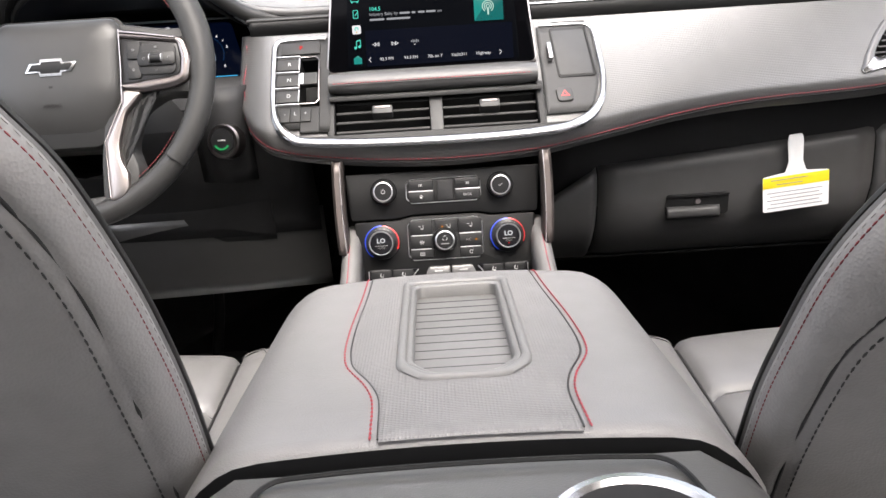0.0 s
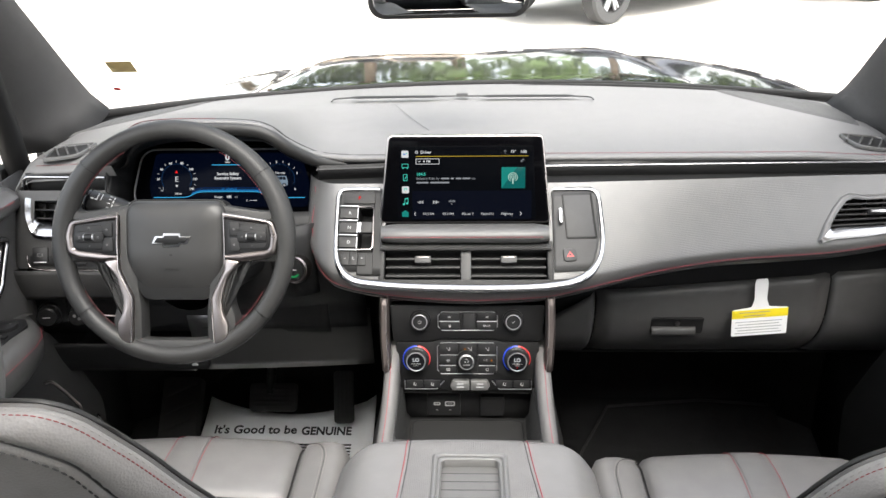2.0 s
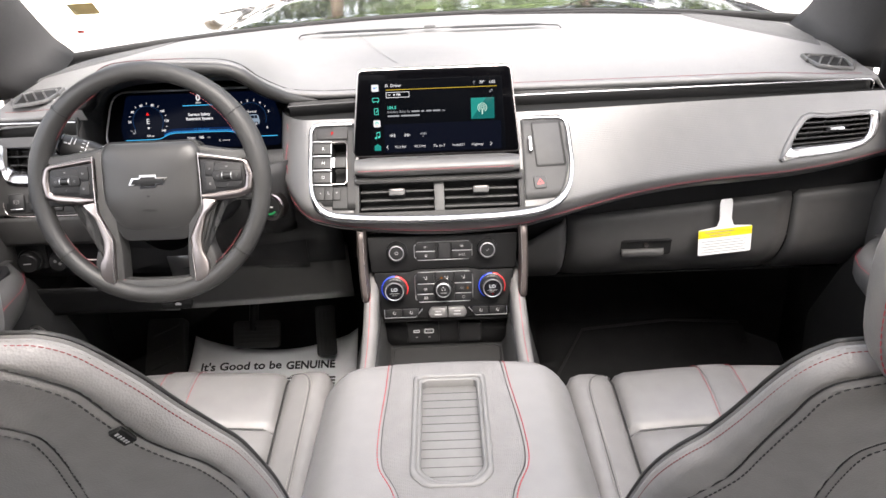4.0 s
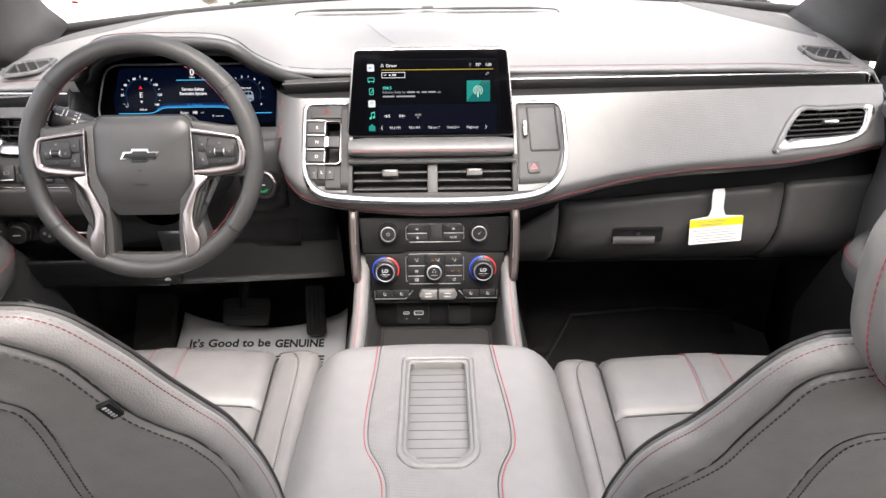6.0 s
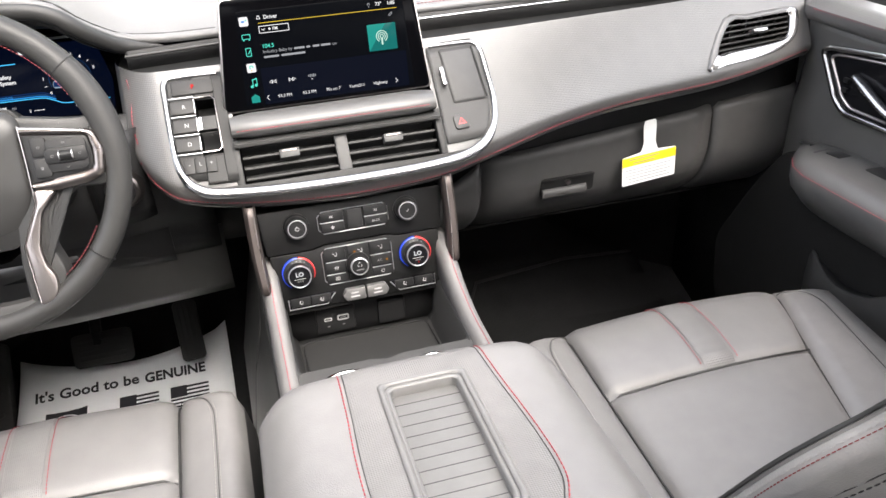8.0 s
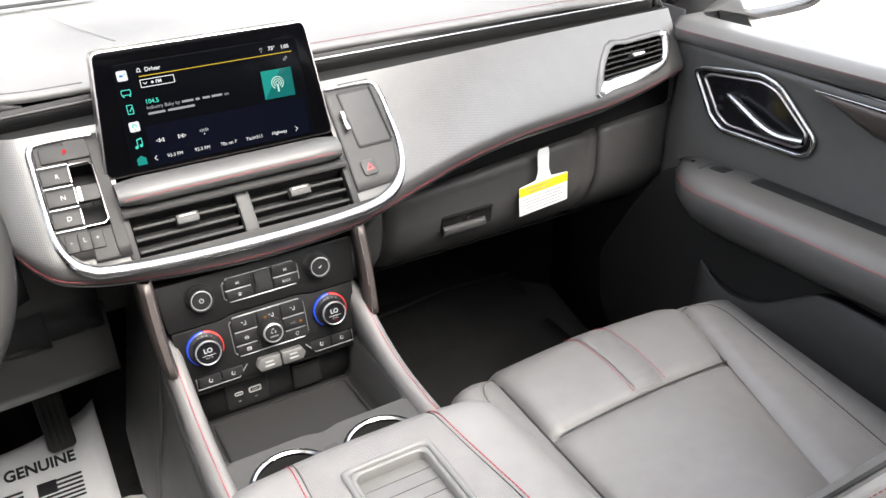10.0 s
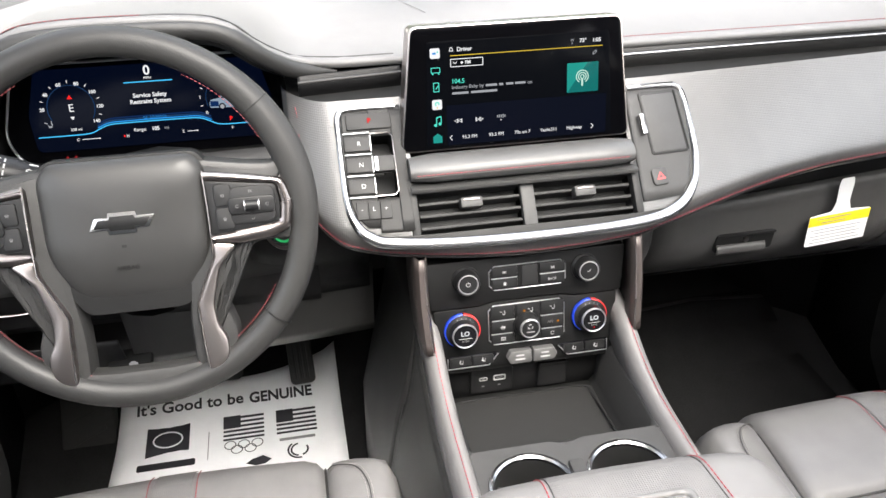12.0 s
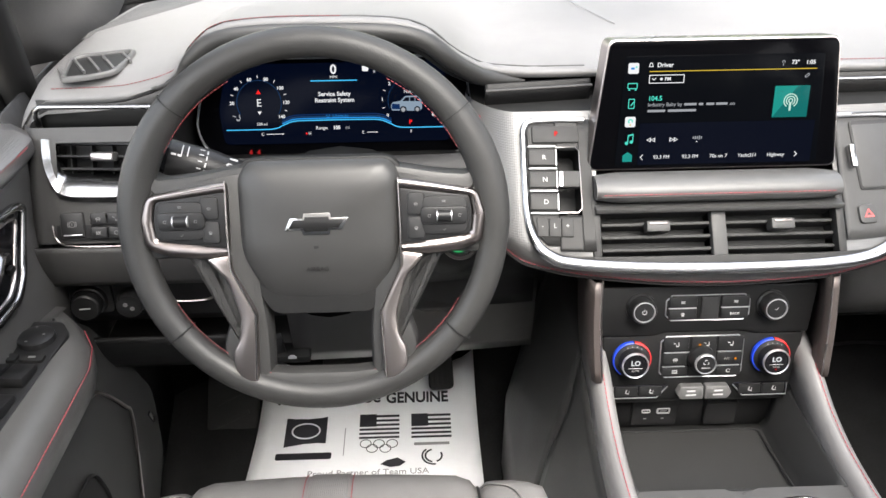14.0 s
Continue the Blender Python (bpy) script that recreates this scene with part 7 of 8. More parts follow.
            loop = [(cx + sg * q.x + draw_in(sg * q.x, q.y), q.y - 0.05 * max(0, q.x - 0.15) / 0.11 * max(0.0, (q.y - 0.9) / 0.2) ** 2, cz(sg * q.x, q.y) + 0.0012) for q in bend]
            stitches("stitching", loop, THREAD_GREY, st, 0.0006)
        tube("seam", [(x - sg * 0.003, y, z - 0.0008) for x, y, z in loop], 0.0006, LEATHER_DARK, st, 5)
    tube("piping", [(cx - 0.174 + 0.348 * k / 20, 0.914, cz(-0.174 + 0.348 * k / 20, 0.914) + 0.0030) for k in range(21) if abs(-0.174 + 0.348 * k / 20 + (0.035 * s if s > 0 else 0.035 * s)) < 0.178], 0.0014, LEATHER_DARK, st, 6)
    # backrest: arch outline with a piped edge, a front pad and a seamed rear cover
    edge_half = ((0.280, 0.42), (0.286, 0.50), (0.290, 0.582), (0.293, 0.648), (0.292, 0.700), (0.289, 0.736), (0.283, 0.775), (0.277, 0.800), (0.265, 0.826), (0.248, 0.863), (0.234, 0.899), (0.220, 0.927), (0.206, 0.950), (0.188, 0.962), (0.166, 0.964), (0.08, 0.965)) if s < 0 else ((0.262, 0.42), (0.266, 0.50), (0.269, 0.565), (0.270, 0.615), (0.267, 0.655), (0.262, 0.697), (0.254, 0.727), (0.241, 0.755), (0.228, 0.776), (0.215, 0.808), (0.206, 0.838), (0.196, 0.872), (0.185, 0.896), (0.170, 0.911), (0.154, 0.916), (0.08, 0.917))
    out = list(edge_half) + [(0.0, edge_half[-1][1])] + [(-u, z) for u, z in reversed(edge_half)]
    out = [(p.x, p.z) for p in spline([(u, 0, z) for u, z in out], 5)]
    mid = 0.62
    def edge_y(z):
        return 0.62 - forward - 0.50 * (z - 0.5)
    def ring(k, o):
        zs = [mid + (z - mid) * k if z > mid else z for u, z in out]
        return [(cx + u * k, edge_y(z) + o, z) for (u, _), z in zip(out, zs)]
    def bulge(k):
        """How far the rear cover lies behind the piped edge."""
        return ease(k, (0.0, 0.3, 0.6, 0.75, 0.85, 0.92, 0.965, 0.985, 1.0), (-0.057, -0.055, -0.049, -0.043, -0.037, -0.031, -0.025, -0.019, -0.010))
    # seams of the rear cover, from the shoulder down one side
    seams = (((0.0, 0.956), (0.09, 0.955), (0.145, 0.952), (0.169, 0.946), (0.187, 0.935), (0.202, 0.918), (0.213, 0.886), (0.225, 0.848), (0.239, 0.823), (0.260, 0.790), (0.273, 0.735), (0.274, 0.66), (0.268, 0.5)), ((0.0, 0.894), (0.08, 0.893), (0.13, 0.889), (0.149, 0.881), (0.160, 0.867), (0.161, 0.832), (0.155, 0.776), (0.148, 0.716), (0.146, 0.63), (0.15, 0.5))) if s < 0 else (((0.0, 0.906), (0.08, 0.905), (0.13, 0.901), (0.163, 0.892), (0.178, 0.874), (0.185, 0.845), (0.192, 0.812), (0.198, 0.781), (0.206, 0.745), (0.232, 0.690), (0.246, 0.650), (0.250, 0.58), (0.248, 0.5)), ((0.0, 0.826), (0.06, 0.825), (0.098, 0.819), (0.113, 0.813), (0.125, 0.795), (0.128, 0.753), (0.125, 0.69), (0.125, 0.61), (0.13, 0.5)))
    def mirrored(c):
        pts = [(p.x, p.z) for p in spline([(u, 0, z) for u, z in c], 9)]
        return [(-u, z) for u, z in reversed(pts[1:])] + pts
    seams = [mirrored(c) for c in seams]
    radius = [(math.atan2(z - mid, u), math.hypot(u, z - mid)) for u, z in out if z >= mid]
    def reach(u, z):
        """Share of the way from the middle of the backrest to its edge."""
        if z <= mid:
            return abs(u) / edge_half[2][0]
        a = math.atan2(z - mid, u)
        near = sorted(radius, key=lambda q: abs(q[0] - a))[:2]
        (a0, r0), (a1, r1) = near
        w = 0.5 if abs(a1 - a0) < 1e-6 else min(1, max(0, (a - a0) / (a1 - a0)))
        return math.hypot(u, z - mid) / (r0 + (r1 - r0) * w)
    def cover(u, z, lift=0.0):
        return (cx + u, edge_y(z) + bulge(min(1.0, reach(u, z))) - lift, z)
    flat = [q for c in seams for q in c]
    front = [ring(k, o) for k, o in ((0.3, 0.004), (0.5, 0.007), (0.7, 0.011), (0.82, 0.010), (0.90, 0.008), (0.95, 0.005), (0.98, 0.003), (0.995, 0.001), (1.0, -0.001), (0.994, -0.0035))]
    sheet("backrest", front, LEATHER, st, label="charcoal leather backrest", angle=70)
    rows = [ring(0.994, -0.0035), ring(1.0, -0.0055)]
    steps = [1.0, 0.995, 0.988, 0.98] + [0.972 - 0.0062 * i for i in range(95)] + [0.36, 0.28, 0.2, 0.1, 0.03]
    flat = np.array(flat)
    for k in steps:
        row = ring(k, bulge(k))
        near = np.array([(x - cx, z) for x, y, z in row])
        d = ((near[:, None, :] - flat[None]) ** 2).sum(-1).min(-1)
        sink = 0.0030 * np.exp(-d / 0.000012) - 0.0024 * np.exp(-d / 0.0004)
        rows.append([(x, y + float(g), z) for (x, y, z), g in zip(row, sink)])
    sheet("back_panel", rows, SEAT_BACK, st, label="leather cover on the back of the backrest, paled for light", angle=80)
    tube("piping", ring(1.0, 0.0015), 0.0019, LEATHER_DARK, st, 6)
    stitches("stitching", ring(1.003, -0.0095), THREAD_GREY, st, 0.0004, 0.004, 0.003)
    stitches("stitching", [(x, y + bulge(0.9965) - 0.0008, z) for x, y, z in ring(0.9965, 0.0)], THREAD_DEEP, st, 0.0006, 0.0036, 0.0010)
    for c in seams:
        n = len(c)
        side = []
        for i, (u, z) in enumerate(c):
            (ua, za), (ub, zb) = c[max(0, i - 1)], c[min(n - 1, i + 1)]
            t = Vector((ub - ua, zb - za)).normalized()
            side.append(cover(u + t.y * 0.0065, z - t.x * 0.0065, 0.0028))
        stitches("stitching", side, THREAD_DARK, st, 0.0008, 0.0046, 0.0022)
        tube("seam", [cover(u, z, -0.0004) for u, z in c], 0.0012, LEATHER_DARK, st, 5)
    # fabric tag sewn into the seam
    if s < 0:
        a, b = Vector(cover(0.2165, 0.876, 0.0055)), Vector(cover(0.2245, 0.850, 0.0055))
        along = (b - a).normalized()
        away = Vector((0, -0.9, 0.42)).normalized()
        down = away.cross(along).normalized()
        away = along.cross(down).normalized()
        m = Matrix.Translation((a + b) / 2 - down * 0.0055) @ Matrix((along, down, away)).transposed().to_4x4()
        tg = plate("fabric_tag", rrect(0.021, 0.011, 0.0012), 0.003, BLACK, st, m, 0.0005, label="small black fabric tag with white writing")
        for x, w in ((-0.0065, 0.0022), (-0.003, 0.0018), (0.0005, 0.0022), (0.004, 0.002), (0.007, 0.0016)):
            bar("writing", w, 0.0034, PRINT_WHITE, tg, m @ pose(x, -0.0008, 0.0004))
    # headrest
    lift = 0.03 if s < 0 else 0.0
    rows = []
    for i in range(17):
        t = i / 16
        z = 0.872 + lift + 0.176 * t
        e = abs(2 * t - 1)
        w = 0.160 * (1 - e ** 3 * (0.42 if t < 0.5 else 0.25))
        d = 0.045 * (1 - e ** 4 * 0.55)
        rows.append([(cx + math.copysign(abs(math.cos(a)) ** 0.6, math.cos(a)) * w, 0.378 - forward + math.copysign(abs(math.sin(a)) ** 0.7, math.sin(a)) * d + 0.02 * t, z) for a in [2 * math.pi * j / 36 for j in range(36)]])
    v, f = grid(rows, True)
    f += [tuple(reversed(range(36))), tuple(range(len(v) - 36, len(v)))]
    solid("headrest", v, f, LEATHER, st, label="charcoal leather headrest with a red seam", angle=60)
    loop = []
    for r in rows[1:-1]:
        p = min(r, key=lambda q: (q[0] - cx) * s + abs(q[1] - r[0][1] + 0.012) * 0.5)
        loop.append((p[0] - s * 0.0008, p[1], p[2]))
    stitches("stitching", loop, THREAD, st, 0.0006)
    for u in (-0.07, 0.07):
        tube("headrest_post", [(cx + u, 0.40 - forward, 0.83 + lift), (cx + u, 0.385 - forward, 0.91 + lift)], 0.006, CHROME, st, 10)
    st.location.y = 0.75 + forward


seat(-1, "charcoal leather driver seat with red stitching and a fabric tag", 0.037)
seat(1, "charcoal leather passenger seat with red stitching", 0.0)


# ---- front doors ----
def door(s, label):
    d = thing("door_1" if s < 0 else "door_2", (s * 0.86, 0.9, 0.0), label, "car door", kind="structure")
    X = s * 1.0
    def dx(y, z):
        """Inset of the door trim from the centre line."""
        x = 0.806
        if 0.62 < z < 0.79:
            x += 0.010 * math.sin((z - 0.62) / 0.17 * math.pi)
        return x
    zs = [-0.02, 0.15, 0.25, 0.35, 0.42, 0.48, 0.54, 0.58, 0.62, 0.66, 0.70, 0.74, 0.765, 0.78]
    ys = [0.36 + 0.052 * i for i in range(19)] + [1.33]
    rows = []
    for z in zs:
        rows.append([(X * (dx(y, z) + 0.03 * max(0.0, (y - 1.28) / 0.05) ** 2), y, z) for y in ys])
    sheet("trim_panel", rows, DOOR_TRIM, d, 0.006, "charcoal door trim panel")
    ys = ys[:-1] + [1.30, 1.325]
    sheet("belt_pad", [[(X * (x + 0.02 * max(0.0, (y - 1.28) / 0.045) ** 2), y, z + 0.03 * (1.3 - y)) for y in ys] for x, z in ((0.814, 0.772), (0.803, 0.776), (0.7965, 0.784), (0.7965, 0.797), (0.812, 0.807), (0.862, 0.807))], WEAVE, d, 0.003, "padded belt line with a red seam")
    stitches("stitching", [(X * 0.7955, y, 0.796 + 0.03 * (1.3 - y)) for y in [0.4 + 0.02 * k for k in range(45)]], THREAD, d, label="red stitched seam")
    low = round2([(0.38, 0.10), (1.36, 0.10), (1.43, 0.16), (1.447, 0.285), (1.36, 0.437), (1.29, 0.54), (1.2, 0.575), (0.38, 0.575)], 0.03)
    # Shade low on the door is put into the colour, deeper on the passenger side.
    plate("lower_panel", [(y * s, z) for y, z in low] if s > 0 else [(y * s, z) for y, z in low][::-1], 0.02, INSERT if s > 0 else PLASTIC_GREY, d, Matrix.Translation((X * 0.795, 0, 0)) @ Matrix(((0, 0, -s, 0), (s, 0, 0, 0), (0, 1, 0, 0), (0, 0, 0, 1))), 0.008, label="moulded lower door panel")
    # armrest
    rows = []
    for i in range(22):
        y = 1.245 - 0.042 * i
        f = min(1.0, i / 3.2)
        inn = 0.80 - (0.012 + (0.085 if s > 0 else 0.069) * math.sin(f * math.pi / 2))
        top = (0.590 + 0.0022 * i if s > 0 else 0.606 + 0.0006 * i) - 0.016 * (1 - f) ** 2
        rows.append([(X * x, y, z) for x, z in ((0.815, top + 0.004), (0.79, top + 0.003), (max(inn + 0.03, 0.79) if f < 0.2 else inn + 0.03, top + 0.002), (inn + 0.012, top - 0.001), (inn, top - 0.018), (inn + 0.002, top - 0.045), (inn + 0.03, top - 0.08), (0.815, top - 0.14))])
    nose = [[(X * 0.808, 1.256, z - 0.01) for x, y, z in rows[0]]]
    sheet("armrest", nose + rows, DOOR_TRIM, d, 0.003, "padded leather armrest")
    seam = [r[4] for r in rows[1:]]
    stitches("stitching", [(x - X * 0.001, y, z + 0.006) for x, y, z in seam], THREAD, d, label="red stitched seam")
    if s < 0:
        line = spline([(X * 0.7895, 1.235, 0.452), (X * 0.7895, 1.262, 0.437), (X * 0.7895, 1.32, 0.36), (X * 0.7895, 1.335, 0.32), (X * 0.7895, 1.30, 0.20), (X * 0.7895, 1.28, 0.14)], 6)
        tube("accent_line", line, 0.0025, DARK_CHROME, d, 6, label="thin metal accent line")
        box("speaker_mark", 0.003, 0.008, 0.03, CHROME, d, pose(X * 0.79, 1.40, 0.263, 25, 0, 0), 0.001)
        # No hollow here: a flat black face stands for shade inside the pocket.
        mouth = round2([(0.75, 0.13), (1.17, 0.15), (1.205, 0.30), (1.18, 0.375), (0.75, 0.385)], 0.03)
        bm = bmesh.new()
        bm.faces.new([bm.verts.new((X * 0.7885, y, z)) for y, z in mouth])
        part("pocket_mouth", bm, BLACK, d, label="flat black face for the shaded map pocket mouth")
        tube("pocket_lip", [(X * 0.787, y, z) for y, z in mouth], 0.003, PLASTIC, d, 6, closed=True)
    # switch plate on the armrest
    if s < 0:
        sp = plate("switch_plate", round2([(-0.028, -0.165), (0.030, -0.165), (0.032, 0.09), (0.016, 0.112), (-0.028, 0.112)], 0.008), 0.01, SWITCH, d, pose(X * 0.790, 1.078, 0.6135, -0.8, 0, -3), 0.002, label="black window and mirror switch plate")
        m = pose(X * 0.790, 1.078, 0.614, -0.8, 0, -3)
        k = lathe("mirror_knob", [(0.021, 0), (0.02, 0.006), (0.016, 0.008), (0.0, 0.0085)], SWITCH, sp, m @ pose(0.001, 0.075, 0), 28)
        for a in range(4):
            bar("mark", 0.003, 0.002, PRINT_GREY, sp, m @ pose(-0.003 + 0.014 * math.cos(a * 1.57), 0.075 + 0.014 * math.sin(a * 1.57), 0.0088))
        for x in (-0.018, 0.012):
            bar("mirror_button", 0.026, 0.013, BLACK, sp, m @ pose(x, 0.04, 0.003), 0.004)
            bar("mark", 0.008, 0.003, PRINT_GREY, sp, m @ pose(x, 0.04, 0.0036))
            for y in (0.008, -0.042):
                b = box("window_switch", 0.026, 0.034, 0.012, SWITCH, sp, m @ pose(x, y, 0.003, -10, 0, 0), 0.003)
                bar("edge", 0.022, 0.005, CHROME, sp, m @ pose(x, y - 0.013, 0.0072, 10), 0.002)
            bar("lock_button", 0.026, 0.018, BLACK, sp, m @ pose(x, -0.09, 0.003), 0.004)
            bar("mark", 0.009, 0.003, PRINT_GREY, sp, m @ pose(x, -0.09, 0.0036))
    else:
        sp = plate("switch_plate", rrect(0.045, 0.07, 0.008), 0.008, PLASTIC, d, pose(X * 0.778, 1.138, 0.5965, -2.5, 0, 0), 0.002, label="dark switch plate")
        box("window_switch", 0.024, 0.032, 0.008, SWITCH, sp, pose(X * 0.781, 1.14, 0.5965, -6, 0, 0), 0.003)
        bar("edge", 0.022, 0.005, CHROME, sp, pose(X * 0.781, 1.127, 0.6012, 8), 0.002)
        box("grab_well", 0.034, 0.26, 0.03, BLACK, d, pose(X * 0.788, 0.945, 0.5962, -2.9, 0, 0), 0.006)
    # inner handle in a chrome ring
    def at(y, z, o=0.0):
        return Vector((X * (dx(y, z) - 0.006 - o), y, z))
    ring2 = round2([(1.249, 0.735), (1.231, 0.745), (1.109, 0.765), (1.075, 0.757), (0.999, 0.693), (1.001, 0.672), (1.017, 0.662), (1.174, 0.653), (1.204, 0.669)], 0.012)
    tube("handle_ring", [at(y, z, 0.002) for y, z in ring2], 0.0050, CHROME, d, 8, closed=True, label="chrome door handle surround")
    cup = bmesh.new()
    vs = [cup.verts.new(at(y, z, 0.0)) for y, z in ring2]
    cc = cup.verts.new(at(1.09, 0.704, -0.001))
    for a, b in zip(vs, vs[1:] + vs[:1]):
        cup.faces.new((a, b, cc))
    part("handle_cup", cup, GLOSS, d)
    tube("handle_inner_ring", [at(1.115 + (y - 1.115) * 0.86, 0.706 + (z - 0.706) * 0.80, 0.0) for y, z in ring2], 0.0028, DARK_CHROME, d, 6, closed=True)
    tube("handle", spline([at(1.172, 0.716, 0.002), at(1.137, 0.708, 0.010), at(1.091, 0.692, 0.014), at(1.055, 0.684, 0.012), at(1.015, 0.686, 0.004)], 5), [0.005] + [0.0095] * 19 + [0.010], CHROME, d, 10, flat=0.6, label="chrome inner door handle")
    for z in (0.716, 0.700):
        box("lock_button", 0.006, 0.012, 0.008, SWITCH, d, Matrix.Translation(at(1.185, z - 0.012, 0.003)), 0.002)
    # brushed accent blade behind the handle
    bl = [at(1.012 - 0.02 * k, 0.768 + 0.0004 * k, 0.002) for k in range(20)]
    tube("accent_blade", bl, [0.001 + 0.00022 * k for k in range(20)], CHROME, d, 8)
    rows = [[at(1.008 - 0.02 * k, 0.767 + 0.0004 * k - h * min(0.040, 0.008 * k), 0.001 + 0.004 * math.sin(math.pi * h)) for h in (0, 0.25, 0.5, 0.75, 1.0)] for k in range(20)]
    sheet("accent_panel", rows, BRONZE_SATIN, d, 0.002, "smoked bronze accent panel")
    # map pocket
    rows = []
    for i in range(25 if s > 0 else 0):
        y = 1.165 - 0.032 * i
        top = ease(y, (0.4, 0.88, 0.915, 0.96, 1.01, 1.07, 1.13, 1.165), (0.484, 0.484, 0.475, 0.44, 0.405, 0.389, 0.393, 0.405))
        e = 0.03 * math.sin(min(1, i / 4) * math.pi / 2)
        rows.append([(X * x, y, z) for x, z in ((0.80 - e * 0.35, top - 0.002), (0.797 - e * 0.9, top), (0.793 - e, top - 0.01), (0.791 - e, top - 0.05), (0.793 - e, 0.12), (0.81, 0.06))])
    if rows:
        sheet("pocket", rows, PLASTIC_GREY, d, 0.004, "moulded map pocket")
        tube("pocket_lip", [r[1] for r in rows], 0.003, PLASTIC_GREY, d, 6)
    # window frame and glass
    frame_pts = [(1.44, 0.80), (1.13, 1.36), (0.95, 1.43), (0.36, 1.45)]
    tube("window_frame", [(X * (0.86 - 0.13 * (z - 0.84) / 0.6), y, z) for y, z in frame_pts], 0.024, BLACK, d, 8)
    g = sheet("pane", [[(X * (0.875 - 0.13 * (z - 0.84) / 0.6), y0, z) for y0 in (0.36, 0.9, 1.44 - (z - 0.84) * 0.62)] for z in (0.79, 1.1, 1.42)], GLASS, d, label="side window glass")
    g.visible_shadow = False
    # corner sail in front of the pane and the frame of the hinge side
    sheet("hinge_panel", [[(X * x, y, z) for x, y in ((0.845, 1.33), (0.85, 1.40), (0.86, 1.58), (0.87, 1.72))] for z in (-0.02, 0.4, 0.815)], PLASTIC, d, 0.005)
    # outside mirror
    mr = thing("door_mirror", (X * 1.02, 1.35, 0.84), "black outside door mirror with a chrome edge", "mirror")
    rows = []
    for i in range(9):
        t = i / 8
        k = math.sin(math.pi * (0.08 + 0.5 * t)) ** 0.5
        rows.append([(X * (1.10 + 0.135 * k * math.copysign(abs(math.cos(a)) ** 0.5, math.cos(a))), 1.47 - 0.13 * t, 0.868 + 0.095 * k * math.copysign(abs(math.sin(a)) ** 0.5, math.sin(a))) for a in [2 * math.pi * j / 24 for j in range(24)]])
    sheet("housing", rows, PAINT, mr, close_u=True)
    rim = rows[-1]
    tube("edge", rim, 0.010, GLOSS, mr, 6, closed=True)
    bm = bmesh.new()
    bm.faces.new([bm.verts.new((x * 0.995, y + 0.006, z)) for x, y, z in rim])
    part("glass", bm, MIRROR, mr)
    box("arm", 0.12, 0.05, 0.04, BLACK, mr, pose(X * 0.94, 1.42, 0.80), 0.01)


door(-1, "charcoal driver door with a switch panel and chrome handle")
door(1, "charcoal passenger door with a chrome handle")


# ---- pedals and floor ----
def pedals():
    p = thing("brake_pedal", (-0.49, 1.70, 0.02), "wide black rubber brake pedal", "pedal")
    m = facing(-0.486, 1.665, 0.148, 35)
    plate("pad", rrect(0.120, 0.07, 0.012), 0.012, RUBBER, p, m, 0.004)
    for i in range(5):
        bar("rib", 0.095, 0.004, RUBBER, p, m @ pose(0, -0.02 + 0.01 * i, 0.0015), 0.003)
    tube("arm", [(-0.495, 1.675, 0.15), (-0.495, 1.75, 0.24), (-0.49, 1.80, 0.44)], 0.012, BLACK, p)
    tube("stem", [(-0.495, 1.675, 0.145), (-0.495, 1.80, 0.02)], 0.006, BLACK, p)
    a = thing("accelerator_pedal", (-0.33, 1.70, 0.0), "black ribbed accelerator pedal", "pedal")
    m = facing(-0.312, 1.68, 0.14, 32, 4)
    plate("pad", rrect(0.05, 0.13, 0.01), 0.012, RUBBER, a, m, 0.004)
    for i in range(4):
        bar("rib", 0.005, 0.11, RUBBER, a, m @ pose(-0.015 + 0.01 * i, 0, 0.0015), 0.003)
    tube("arm", [(-0.325, 1.70, 0.16), (-0.325, 1.80, 0.02)], 0.012, BLACK, a)
    f = thing("footrest", (-0.735, 1.70, 0.0), "black ribbed footrest beside the pedals", "footrest")
    m = facing(-0.735, 1.66, 0.07, 42)
    plate("pad", rrect(0.10, 0.24, 0.012), 0.03, RUBBER, f, m, 0.004)
    for i in range(5):
        bar("rib", 0.075, 0.008, RUBBER, f, m @ pose(0, -0.09 + 0.045 * i, 0.003, 0, 0, 24), 0.004)
    box("wedge", 0.09, 0.1, 0.07, BLACK, f, pose(-0.735, 1.72, 0.033), 0.01)
    # passenger floor mat
    pm = thing("floor_mat", (0.52, 1.45, 0.0), "black passenger floor mat", "floor mat")
    rows = []
    for y in [1.18 + 0.04 * i for i in range(16)]:
        rows.append([(0.24 + 0.05 * j, y, 0.014 + (0.0 if y < 1.6 else (y - 1.6) ** 2 * 1.9)) for j in range(12)])
    sheet("carpet", rows, CARPET, pm, 0.008)
    tube("binding", [(0.245, 1.2, 0.02), (0.245, 1.5, 0.02), (0.28, 1.62, 0.022), (0.36, 1.75, 0.07), (0.6, 1.77, 0.078), (0.78, 1.76, 0.07)], 0.004, RUBBER, pm, 6)


pedals()


